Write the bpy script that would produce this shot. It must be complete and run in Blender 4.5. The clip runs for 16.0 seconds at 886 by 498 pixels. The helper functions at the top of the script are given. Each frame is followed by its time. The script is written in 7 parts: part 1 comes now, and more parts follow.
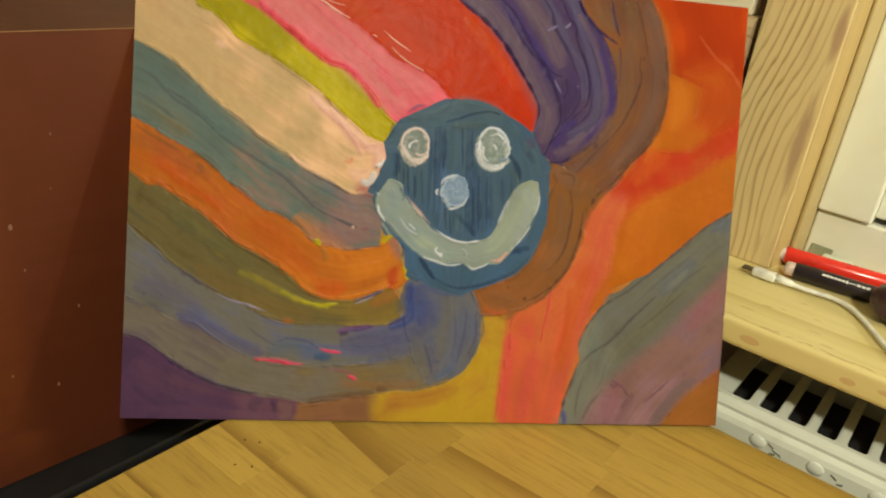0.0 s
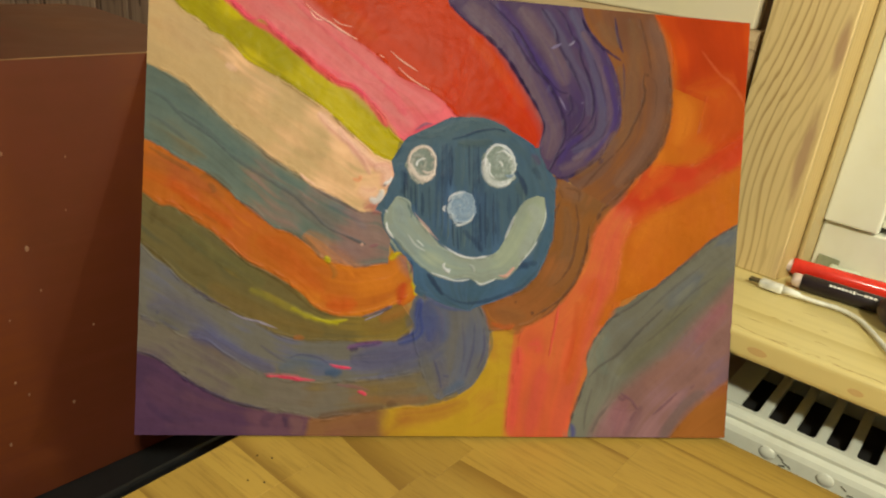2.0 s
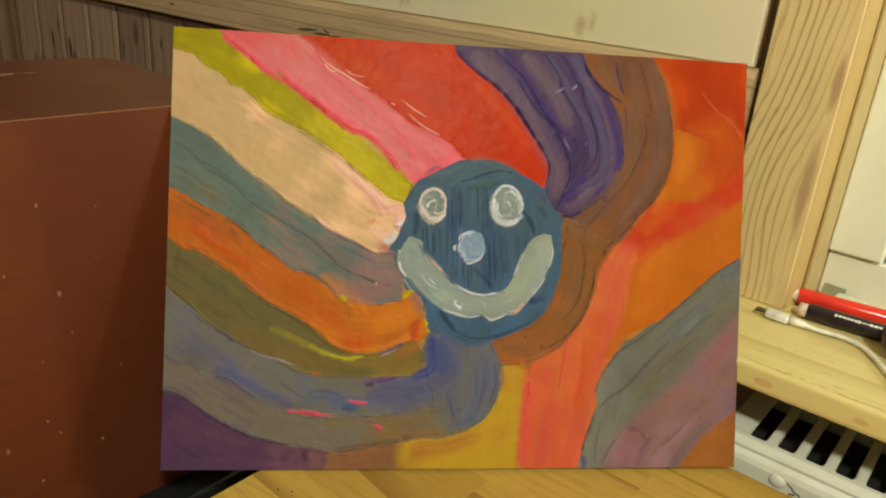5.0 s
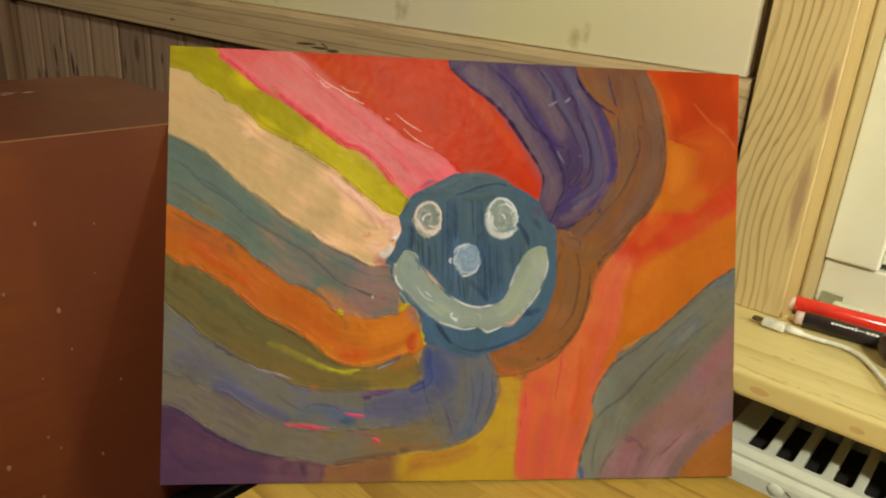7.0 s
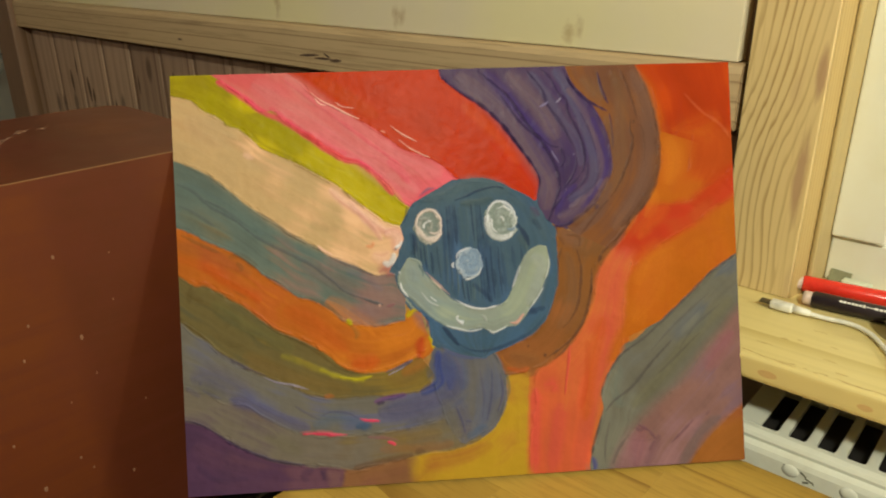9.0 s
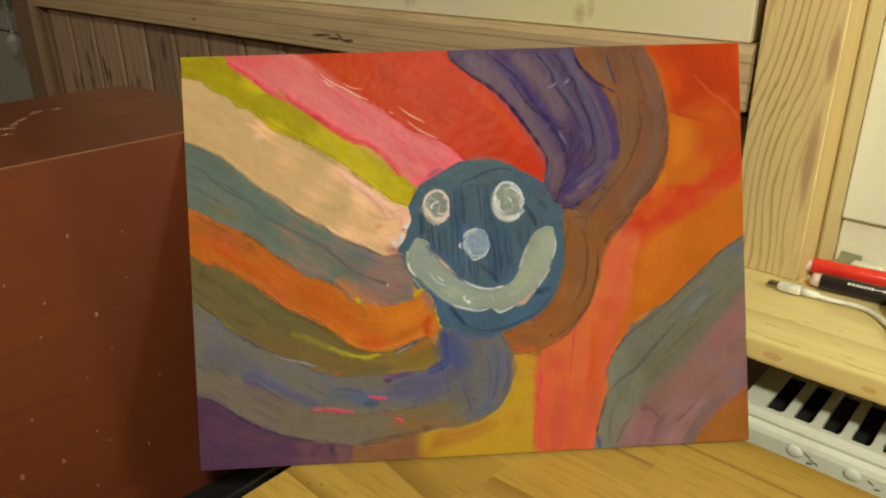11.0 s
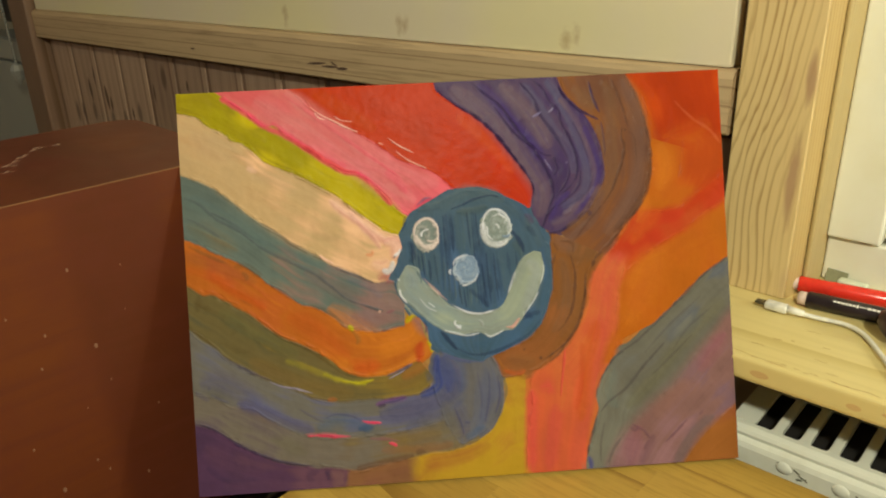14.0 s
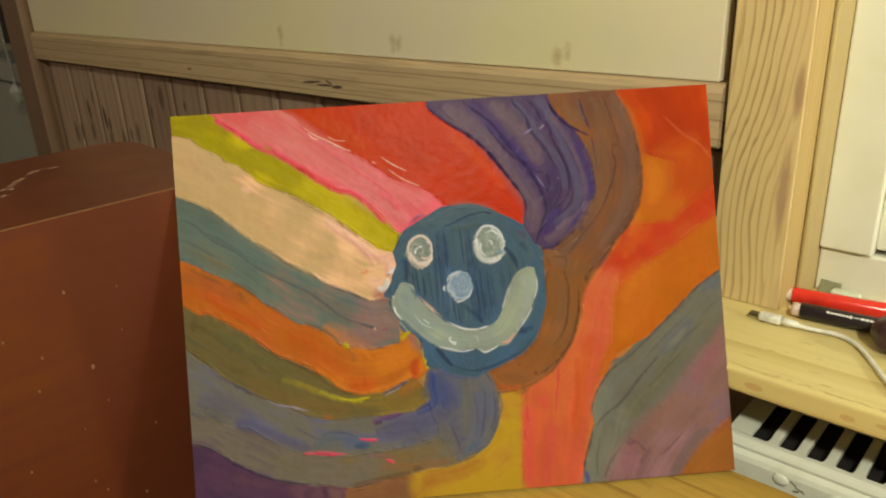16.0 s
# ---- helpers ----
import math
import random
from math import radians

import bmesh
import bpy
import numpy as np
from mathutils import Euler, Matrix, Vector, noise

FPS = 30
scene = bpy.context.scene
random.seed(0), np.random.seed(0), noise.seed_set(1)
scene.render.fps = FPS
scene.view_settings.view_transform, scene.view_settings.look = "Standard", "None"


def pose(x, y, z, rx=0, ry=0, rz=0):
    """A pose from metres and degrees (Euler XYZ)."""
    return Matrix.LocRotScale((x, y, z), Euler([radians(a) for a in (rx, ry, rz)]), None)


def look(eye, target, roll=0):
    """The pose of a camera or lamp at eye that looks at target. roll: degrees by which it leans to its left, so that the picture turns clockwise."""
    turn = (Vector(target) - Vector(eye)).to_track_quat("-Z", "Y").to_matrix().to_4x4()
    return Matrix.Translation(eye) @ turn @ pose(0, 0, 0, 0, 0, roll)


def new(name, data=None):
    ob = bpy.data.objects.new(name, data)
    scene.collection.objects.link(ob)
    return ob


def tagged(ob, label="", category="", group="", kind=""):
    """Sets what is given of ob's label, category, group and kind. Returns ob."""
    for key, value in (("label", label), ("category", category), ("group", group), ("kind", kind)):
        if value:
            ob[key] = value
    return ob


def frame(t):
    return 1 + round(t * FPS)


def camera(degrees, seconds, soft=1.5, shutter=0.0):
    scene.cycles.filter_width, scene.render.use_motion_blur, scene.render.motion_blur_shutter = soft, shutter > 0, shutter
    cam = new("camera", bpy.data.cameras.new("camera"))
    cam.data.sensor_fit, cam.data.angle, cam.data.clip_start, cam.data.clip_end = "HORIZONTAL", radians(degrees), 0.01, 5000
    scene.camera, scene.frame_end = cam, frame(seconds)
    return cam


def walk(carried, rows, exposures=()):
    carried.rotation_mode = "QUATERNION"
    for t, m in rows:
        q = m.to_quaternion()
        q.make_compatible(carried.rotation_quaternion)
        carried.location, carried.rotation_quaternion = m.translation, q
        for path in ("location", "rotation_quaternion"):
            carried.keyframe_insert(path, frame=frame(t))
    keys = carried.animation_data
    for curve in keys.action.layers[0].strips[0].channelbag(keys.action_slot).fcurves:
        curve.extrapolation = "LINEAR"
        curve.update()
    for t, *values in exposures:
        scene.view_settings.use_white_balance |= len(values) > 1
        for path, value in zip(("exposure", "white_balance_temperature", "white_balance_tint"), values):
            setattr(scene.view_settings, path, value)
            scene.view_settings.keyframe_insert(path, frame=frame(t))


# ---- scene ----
cam = camera(61.5, 16.0, soft=2.0)
PATH = [
    (0, (0.2281, -0.3357, 1.0625), (-0.1958, 0.2561, 0.7308), 7.51),
    (0.5, (0.2302, -0.3352, 1.0639), (-0.1954, 0.2579, 0.7367), 7.24),
    (1, (0.2288, -0.3374, 1.0662), (-0.2022, 0.2543, 0.7436), 6.91),
    (1.5, (0.2319, -0.3379, 1.0697), (-0.2023, 0.2531, 0.7500), 6.45),
    (2, (0.2311, -0.3389, 1.0680), (-0.2046, 0.2498, 0.7461), 6.53),
    (2.5, (0.2336, -0.3458, 1.0745), (-0.2110, 0.2416, 0.7626), 6.38),
    (3, (0.2412, -0.3493, 1.0814), (-0.2157, 0.2322, 0.7763), 5.42),
    (3.5, (0.2419, -0.3482, 1.0828), (-0.2140, 0.2351, 0.7796), 5.22),
    (4, (0.2419, -0.3485, 1.0830), (-0.2144, 0.2350, 0.7807), 5.22),
    (6.5, (0.2471, -0.3470, 1.0880), (-0.2163, 0.2358, 0.7955), 4.33),
    (7, (0.2487, -0.3465, 1.0894), (-0.2161, 0.2360, 0.7983), 4.21),
    (7.5, (0.2486, -0.3474, 1.0909), (-0.2180, 0.2336, 0.8000), 4.36),
    (8, (0.2515, -0.3473, 1.0906), (-0.2204, 0.2292, 0.7993), 3.89),
    (8.5, (0.2601, -0.3425, 1.0973), (-0.2180, 0.2293, 0.8068), 1.52),
    (9, (0.2683, -0.3413, 1.1044), (-0.2172, 0.2187, 0.8034), -0.35),
    (9.5, (0.2722, -0.3409, 1.1057), (-0.2154, 0.2069, 0.7860), -0.95),
    (12, (0.2815, -0.3408, 1.1113), (-0.2159, 0.1993, 0.7936), -0.78),
    (12.5, (0.2861, -0.3413, 1.1163), (-0.2141, 0.2005, 0.8059), -1.30),
    (13, (0.2872, -0.3412, 1.1162), (-0.2134, 0.1998, 0.8053), -1.42),
    (13.5, (0.2885, -0.3405, 1.1177), (-0.2106, 0.2026, 0.8079), -1.59),
    (14, (0.2898, -0.3401, 1.1189), (-0.2107, 0.2042, 0.8139), -1.74),
    (14.5, (0.2908, -0.3397, 1.1189), (-0.2096, 0.2057, 0.8154), -1.88),
    (15, (0.2930, -0.3381, 1.1211), (-0.2080, 0.2079, 0.8197), -2.22),
    (15.5, (0.2948, -0.3389, 1.1226), (-0.2093, 0.2074, 0.8270), -2.54),
    (16, (0.2956, -0.3388, 1.1228), (-0.2086, 0.2094, 0.8310), -2.55),
]
walk(cam, [(t, look(eye, target, roll)) for t, eye, target, roll in PATH])

# ---- world, lamps, exposure ----
wd = bpy.data.worlds.new("room_night")
scene.world = wd
wd.use_nodes = True
wd.node_tree.nodes["Background"].inputs[0].default_value = (1.0, 0.82, 0.58, 1)
wd.node_tree.nodes["Background"].inputs[1].default_value = 0.02
scene.view_settings.exposure = 0.0


def lamp(name, kind, m, energy, colour, size):
    data = bpy.data.lights.new(name, kind)
    data.energy, data.color = energy, colour
    if kind == "AREA":
        data.shape, data.size = "DISK", size
    else:
        data.shadow_soft_size = size
    ob = new(name, data)
    ob.matrix_world = m
    return ob


WARM = (1.0, 0.985, 0.765)
lamp("desk_lamp_light", "POINT", pose(0.70, -0.60, 1.67), 48.5, WARM, 0.05)
lamp("window_lamp_light", "POINT", pose(0.72, 0.27, 1.12), 7.0, WARM, 0.04)
# added fill inside the room to cool the left side, no lamp known there
lamp("cool_fill_light", "POINT", pose(-2.3, -1.7, 1.8), 7, (0.86, 0.88, 1.0), 0.15)


# ---- materials ----
def mat(name, rough=0.5, metal=0.0):
    m = bpy.data.materials.new(name)
    m.use_nodes = True
    b = m.node_tree.nodes["Principled BSDF"]
    b.inputs["Roughness"].default_value, b.inputs["Metallic"].default_value = rough, metal
    return m, m.node_tree, b


def nd(t, kind, **k):
    n = t.nodes.new(kind)
    for key, value in k.items():
        n.inputs[key.replace("_", " ")].default_value = value
    return n


def mixc(t, fac, a, b, mode="MIX"):
    n = t.nodes.new("ShaderNodeMix")
    n.data_type, n.blend_type = "RGBA", mode
    for sock, v in ((n.inputs[0], fac), (n.inputs[6], a), (n.inputs[7], b)):
        if isinstance(v, bpy.types.NodeSocket):
            t.links.new(v, sock)
        elif isinstance(v, (int, float)):
            sock.default_value = v
        else:
            sock.default_value = (*v, 1)
    return n.outputs[2]


def ramp(t, val, lo, hi):
    n = t.nodes.new("ShaderNodeMapRange")
    n.interpolation_type = "SMOOTHSTEP"
    t.links.new(val, n.inputs[0])
    n.inputs[1].default_value, n.inputs[2].default_value = lo, hi
    return n.outputs[0]


def coords(t, kind="Object", scale=(1, 1, 1), turn=(0, 0, 0), shift=(0, 0, 0), uv=""):
    if uv:
        c = t.nodes.new("ShaderNodeUVMap")
        c.uv_map = uv
        out = c.outputs[0]
    else:
        out = t.nodes.new("ShaderNodeTexCoord").outputs[kind]
    mp = nd(t, "ShaderNodeMapping", Scale=scale, Rotation=[radians(a) for a in turn], Location=shift)
    t.links.new(out, mp.inputs[0])
    return mp.outputs[0]


def noise_tex(t, vec, scale, detail=3.0, rough=0.55):
    n = nd(t, "ShaderNodeTexNoise", Scale=scale, Detail=detail, Roughness=rough)
    t.links.new(vec, n.inputs["Vector"])
    return n.outputs["Fac"]


def bump(t, b, height, strength, dist):
    n = nd(t, "ShaderNodeBump", Strength=strength, Distance=dist)
    t.links.new(height, n.inputs["Height"])
    t.links.new(n.outputs[0], b.inputs["Normal"])


def wood_mat(name, light, dark, stretch, ring=38.0, shift=(0.02, 0.05, 0), turn=(3, 4, 0), rough=0.5, line=0.55, knots=0.0, dist=2.5, vary=0.0, fleck=0.35, fib=None):
    """Sawn wood: year rings round an axis near the board's own, fibre, a little wear."""
    m, t, b = mat(name, rough)
    vec = coords(t, scale=stretch, turn=turn, shift=shift)
    w = nd(t, "ShaderNodeTexWave", Scale=ring, Distortion=dist, Detail=2.0, Detail_Scale=0.5)
    w.wave_type, w.rings_direction, w.wave_profile = "RINGS", "SPHERICAL", "SAW"
    t.links.new(vec, w.inputs["Vector"])
    fibre = noise_tex(t, coords(t, scale=fib or tuple(140 if s > 0.5 else 140 * s * 0.4 for s in stretch)), 1.0, 4, 0.65)
    broad = noise_tex(t, coords(t, scale=tuple(9 if s > 0.5 else 9 * s for s in stretch)), 1.0, 3, 0.5)
    col = mixc(t, ramp(t, w.outputs["Fac"], line, 1.0), light, dark)
    col = mixc(t, ramp(t, fibre, 0.45, 0.75), col, mixc(t, fleck, col, tuple(c * 0.8 for c in dark)))
    col = mixc(t, ramp(t, broad, 0.3, 0.75), col, mixc(t, 0.3, col, dark))
    if knots:
        v = nd(t, "ShaderNodeTexVoronoi", Scale=knots)
        v.voronoi_dimensions = "2D"
        where = t.nodes.new("ShaderNodeVectorMath")
        info = t.nodes.new("ShaderNodeObjectInfo")
        t.links.new(coords(t, scale=(1, 1, 0.4), turn=(-90, 0, 0)), where.inputs[0])
        t.links.new(info.outputs["Location"], where.inputs[1])
        t.links.new(where.outputs[0], v.inputs["Vector"])
        k = t.nodes.new("ShaderNodeMapRange")
        t.links.new(v.outputs["Distance"], k.inputs[0])
        k.inputs[1].default_value, k.inputs[2].default_value, k.inputs[3].default_value, k.inputs[4].default_value = 0.08, 0.17, 0.85, 0.0
        col = mixc(t, k.outputs[0], col, tuple(c * 0.35 for c in dark))
    if vary:
        info = t.nodes.new("ShaderNodeObjectInfo")
        col = mixc(t, ramp(t, info.outputs["Random"], 0.0, 1.0), mixc(t, vary, col, dark), mixc(t, vary * 0.5, col, tuple(min(1, c * 1.25) for c in light)))
    t.links.new(col, b.inputs["Base Color"])
    bump(t, b, fibre, 0.25, 0.0006)
    return m


def wall_paint(name, colour, stain, rough=0.6, scale=7.0, grain=300):
    m, t, b = mat(name, rough)
    big = noise_tex(t, coords(t), scale, 4, 0.6)
    small = noise_tex(t, coords(t), grain, 2, 0.5)
    col = mixc(t, ramp(t, big, 0.42, 0.8), colour, stain)
    col = mixc(t, ramp(t, small, 0.6, 0.8), col, mixc(t, 0.12, col, stain))
    t.links.new(col, b.inputs["Base Color"])
    bump(t, b, small, 0.12, 0.0008)
    return m


def plain_mat(name, colour, rough=0.4, metal=0.0, dirt=0.15):
    m, t, b = mat(name, rough, metal)
    n = noise_tex(t, coords(t), 90, 4, 0.6)
    t.links.new(mixc(t, ramp(t, n, 0.4, 0.8), colour, tuple(c * (1 - dirt * 2) for c in colour)), b.inputs["Base Color"])
    bump(t, b, n, 0.08, 0.0005)
    return m


def casing_mat(name, light, line, patch):
    """Flat-sawn pine: many thin year lines that bow, wide brownish figure on one side."""
    m, t, b = mat(name, 0.48)
    sep = t.nodes.new("ShaderNodeSeparateXYZ")
    t.links.new(coords(t), sep.inputs[0])
    bow = noise_tex(t, coords(t, scale=(5, 1, 3.8)), 1.0, 2, 0.5)
    x = t.nodes.new("ShaderNodeMath")
    x.operation = "MULTIPLY_ADD"
    t.links.new(bow, x.inputs[0])
    x.inputs[1].default_value = 0.045
    t.links.new(sep.outputs[0], x.inputs[2])
    jitter = t.nodes.new("ShaderNodeMath")
    jitter.operation = "MULTIPLY_ADD"
    t.links.new(noise_tex(t, coords(t, scale=(70, 1, 9)), 1.0, 2, 0.5), jitter.inputs[0])
    jitter.inputs[1].default_value = 0.012
    t.links.new(x.outputs[0], jitter.inputs[2])
    sh = t.nodes.new("ShaderNodeMath")
    sh.operation = "MULTIPLY_ADD"
    t.links.new(sep.outputs[2], sh.inputs[0])
    sh.inputs[1].default_value = -0.02
    t.links.new(jitter.outputs[0], sh.inputs[2])
    lean = t.nodes.new("ShaderNodeMath")
    lean.operation = "MULTIPLY_ADD"
    t.links.new(ramp(t, sep.outputs[2], 0.92, 1.03), lean.inputs[0])
    lean.inputs[1].default_value = -0.013
    t.links.new(sh.outputs[0], lean.inputs[2])
    ph = t.nodes.new("ShaderNodeMath")
    ph.operation = "MULTIPLY"
    t.links.new(lean.outputs[0], ph.inputs[0])
    ph.inputs[1].default_value = 150.0
    fr = t.nodes.new("ShaderNodeMath")
    fr.operation = "FRACT"
    t.links.new(ph.outputs[0], fr.inputs[0])
    up = ramp(t, fr.outputs[0], 0.55, 0.88)
    dn = ramp(t, fr.outputs[0], 1.0, 0.9)
    pk = t.nodes.new("ShaderNodeMath")
    pk.operation = "MULTIPLY"
    t.links.new(up, pk.inputs[0])
    t.links.new(dn, pk.inputs[1])
    fade = noise_tex(t, coords(t, scale=(14, 1, 4)), 1.0, 2, 0.5)
    am = t.nodes.new("ShaderNodeMath")
    am.operation = "MULTIPLY"
    t.links.new(pk.outputs[0], am.inputs[0])
    t.links.new(ramp(t, fade, 0.25, 0.6), am.inputs[1])
    side = ramp(t, sep.outputs[0], 0.125, 0.075)
    am2 = t.nodes.new("ShaderNodeMath")
    am2.operation = "MULTIPLY_ADD"
    t.links.new(side, am2.inputs[0])
    am2.inputs[1].default_value, am2.inputs[2].default_value = 0.75, 0.25
    am3 = t.nodes.new("ShaderNodeMath")
    am3.operation = "MULTIPLY"
    t.links.new(am.outputs[0], am3.inputs[0])
    t.links.new(am2.outputs[0], am3.inputs[1])
    fig = noise_tex(t, coords(t, scale=(34, 1, 7), shift=(0.3, 0, 0.15)), 1.0, 2, 0.5)
    fibre = noise_tex(t, coords(t, scale=(420, 420, 16)), 1.0, 3, 0.6)
    col = mixc(t, ramp(t, fig, 0.56, 0.72), light, patch)
    wav = noise_tex(t, coords(t, scale=(160, 1, 30)), 1.0, 3, 0.6)
    for cx, cz, rx, rz in ((0.1120, 1.012, 0.0045, 0.022), (0.1085, 0.930, 0.0055, 0.040), (0.1110, 1.12, 0.004, 0.03)):
        d = nd(t, "ShaderNodeVectorMath")
        d.operation = "DISTANCE"
        t.links.new(coords(t, scale=(1 / rx, 0, 1 / rz)), d.inputs[0])
        d.inputs[1].default_value = (cx / rx, 0, cz / rz)
        k = t.nodes.new("ShaderNodeMath")
        k.operation = "MULTIPLY_ADD"
        t.links.new(wav, k.inputs[0])
        k.inputs[1].default_value = 1.2
        t.links.new(d.outputs["Value"], k.inputs[2])
        g = nd(t, "ShaderNodeMapRange")
        t.links.new(k.outputs[0], g.inputs[0])
        g.inputs[1].default_value, g.inputs[2].default_value, g.inputs[3].default_value, g.inputs[4].default_value = 1.1, 1.75, 0.8, 0.0
        col = mixc(t, g.outputs[0], col, (0.40, 0.24, 0.14))
    col = mixc(t, am3.outputs[0], col, line)
    col = mixc(t, ramp(t, fibre, 0.5, 0.8), col, mixc(t, 0.25, col, line))
    t.links.new(col, b.inputs["Base Color"])
    bump(t, b, fibre, 0.2, 0.0005)
    return m


PINE = casing_mat("pine_casing", (0.68, 0.515, 0.25), (0.37, 0.225, 0.08), (0.54, 0.37, 0.20))
PINE_EDGE = wood_mat("pine_edge", (0.49, 0.36, 0.155), (0.40, 0.26, 0.09), (1, 1, 0.06), 90, (0.05, 0.03, 0), (1, 1, 0), 0.5, 0.6)
# the edge pine again, darker: shade of the jamb's side put into the colour
PINE_SHADED = wood_mat("pine_edge_shaded", (0.46, 0.36, 0.17), (0.40, 0.29, 0.12), (1, 1, 0.06), 60, (0.05, 0.03, 0), (1, 1, 0), 0.55, 0.6)
SILL_WOOD = wood_mat("pine_sill", (0.665, 0.545, 0.235), (0.53, 0.41, 0.15), (0.05, 1, 1), 6, (0.0, 0.06, 0.08), (0, 2, 3), 0.38, 0.9, 0.0, 1.5, 0.0, 0.3)
RAIL_WOOD = wood_mat("aged_pine_rail", (0.58, 0.43, 0.25), (0.30, 0.19, 0.10), (0.05, 1, 1), 20, (0.0, 0.05, 0.03), (0, 2, 2), 0.55, 0.85, 0.0, 3.0, 0.0, 0.55, (9, 260, 260))
PLANK_WOOD = wood_mat("aged_pine_planks", (0.46, 0.32, 0.225), (0.17, 0.095, 0.06), (1, 1, 0.05), 14, (0.04, 0.03, 0), (2, 3, 0), 0.6, 0.8, 16.0, 3.5, 0.4, 0.6, (120, 120, 5))
TABLE_WOOD = wood_mat("oiled_beech_staves", (0.49, 0.315, 0.064), (0.24, 0.130, 0.024), (0.06, 1, 1), 12, (0.0, 0.04, 0.2), (0, 1, 3), 0.42, 0.86, 0.0, 3.0, 0.30, 0.6, (24, 330, 330))
TRIM_WOOD = wood_mat("dark_trim_wood", (0.27, 0.165, 0.11), (0.14, 0.075, 0.035), (1, 1, 0.06), 60, (0.05, 0.03, 0), (1, 2, 0), 0.55, 0.4)
PLASTER = wall_paint("room_plaster", (0.44, 0.39, 0.29), (0.39, 0.33, 0.24))
WHITE = wall_paint("white_gloss_paint", (0.74, 0.74, 0.64), (0.70, 0.68, 0.54), 0.35, 12.0)
RADIATOR = wall_paint("radiator_enamel", (0.72, 0.735, 0.65), (0.60, 0.59, 0.50), 0.3, 20.0)
# near-black stands in for shade in gaps and slots, and for night
DARK = plain_mat("unlit_black", (0.012, 0.010, 0.009), 0.8)
BLACK = plain_mat("black_lacquer", (0.012, 0.012, 0.013), 0.42)
FLOOR_WOOD = wood_mat("floor_boards", (0.36, 0.22, 0.10), (0.22, 0.12, 0.05), (0.06, 1, 1), 20, rough=0.45)
GREY = wall_paint("grey_cabinet_paint", (0.34, 0.35, 0.31), (0.28, 0.28, 0.25), 0.5, 4.0)
BOARD = plain_mat("canvas_board", (0.10, 0.065, 0.04), 0.8)


# ---- building helpers ----
def part(name, bm, material, parent=None, label="", smooth=False, at=None):
    me = bpy.data.meshes.new(name)
    bm.normal_update()
    bm.to_mesh(me)
    bm.free()
    for one in material if isinstance(material, (list, tuple)) else [material]:
        me.materials.append(one)
    if smooth:
        me.shade_smooth()
    ob = new(name, me)
    if parent:
        ob.parent = parent
    if at:
        ob.matrix_basis = at
    return tagged(ob, label)


def thing(name, m, label, category, group="", kind=""):
    ob = new(name)
    ob.empty_display_size = 0.02
    ob.matrix_basis = m
    return tagged(ob, label, category, group, kind)


def box(x0, x1, y0, y1, z0, z1, bevel=0.0, seg=2, bm=None):
    own = bm or bmesh.new()
    r = bmesh.ops.create_cube(own, size=1)
    bmesh.ops.scale(own, verts=r["verts"], vec=(x1 - x0, y1 - y0, z1 - z0))
    bmesh.ops.translate(own, verts=r["verts"], vec=((x0 + x1) / 2, (y0 + y1) / 2, (z0 + z1) / 2))
    if bevel:
        edges = list({e for v in r["verts"] for e in v.link_edges})
        bmesh.ops.bevel(own, geom=edges, offset=bevel, segments=seg, affect="EDGES", profile=0.5)
    return own


def prism(outline, x0, x1):
    """A moulding: an outline in y and z, drawn out along x."""
    bm = bmesh.new()
    a = [bm.verts.new((x0, y, z)) for y, z in outline]
    b = [bm.verts.new((x1, y, z)) for y, z in outline]
    bm.faces.new(a[::-1])
    bm.faces.new(b)
    for i in range(len(a)):
        j = (i + 1) % len(a)
        bm.faces.new((a[i], a[j], b[j], b[i]))
    bmesh.ops.recalc_face_normals(bm, faces=bm.faces)
    return bm


def lathe(profile, seg=24):
    """A turned form: radius and height pairs round the z axis."""
    bm = bmesh.new()
    rings = []
    for r, z in profile:
        rings.append([bm.verts.new((r * math.cos(2 * math.pi * i / seg), r * math.sin(2 * math.pi * i / seg), z)) for i in range(seg)])
    for a, b in zip(rings, rings[1:]):
        for i in range(seg):
            j = (i + 1) % seg
            bm.faces.new((a[i], a[j], b[j], b[i]))
    bm.faces.new(rings[0][::-1])
    bm.faces.new(rings[-1])
    bmesh.ops.recalc_face_normals(bm, faces=bm.faces)
    return bm


def curve_pts(pts, n):
    """n points, evenly spaced, on a smooth curve through pts."""
    p = np.array(pts, float)
    p = np.vstack([2 * p[0] - p[1], p, 2 * p[-1] - p[-2]])
    out = []
    for i in range(1, len(p) - 2):
        a, b, c, d = p[i - 1 : i + 3]
        s = np.linspace(0, 1, 24, endpoint=False)[:, None]
        out.append(0.5 * (2 * b + (c - a) * s + (2 * a - 5 * b + 4 * c - d) * s**2 + (3 * b - a - 3 * c + d) * s**3))
    out = np.vstack(out + [p[-2][None]])
    far = np.r_[0, np.cumsum(np.linalg.norm(np.diff(out, axis=0), axis=1))]
    at = np.linspace(0, far[-1], n)
    return np.stack([np.interp(at, far, out[:, k]) for k in range(out.shape[1])], 1), far[-1]


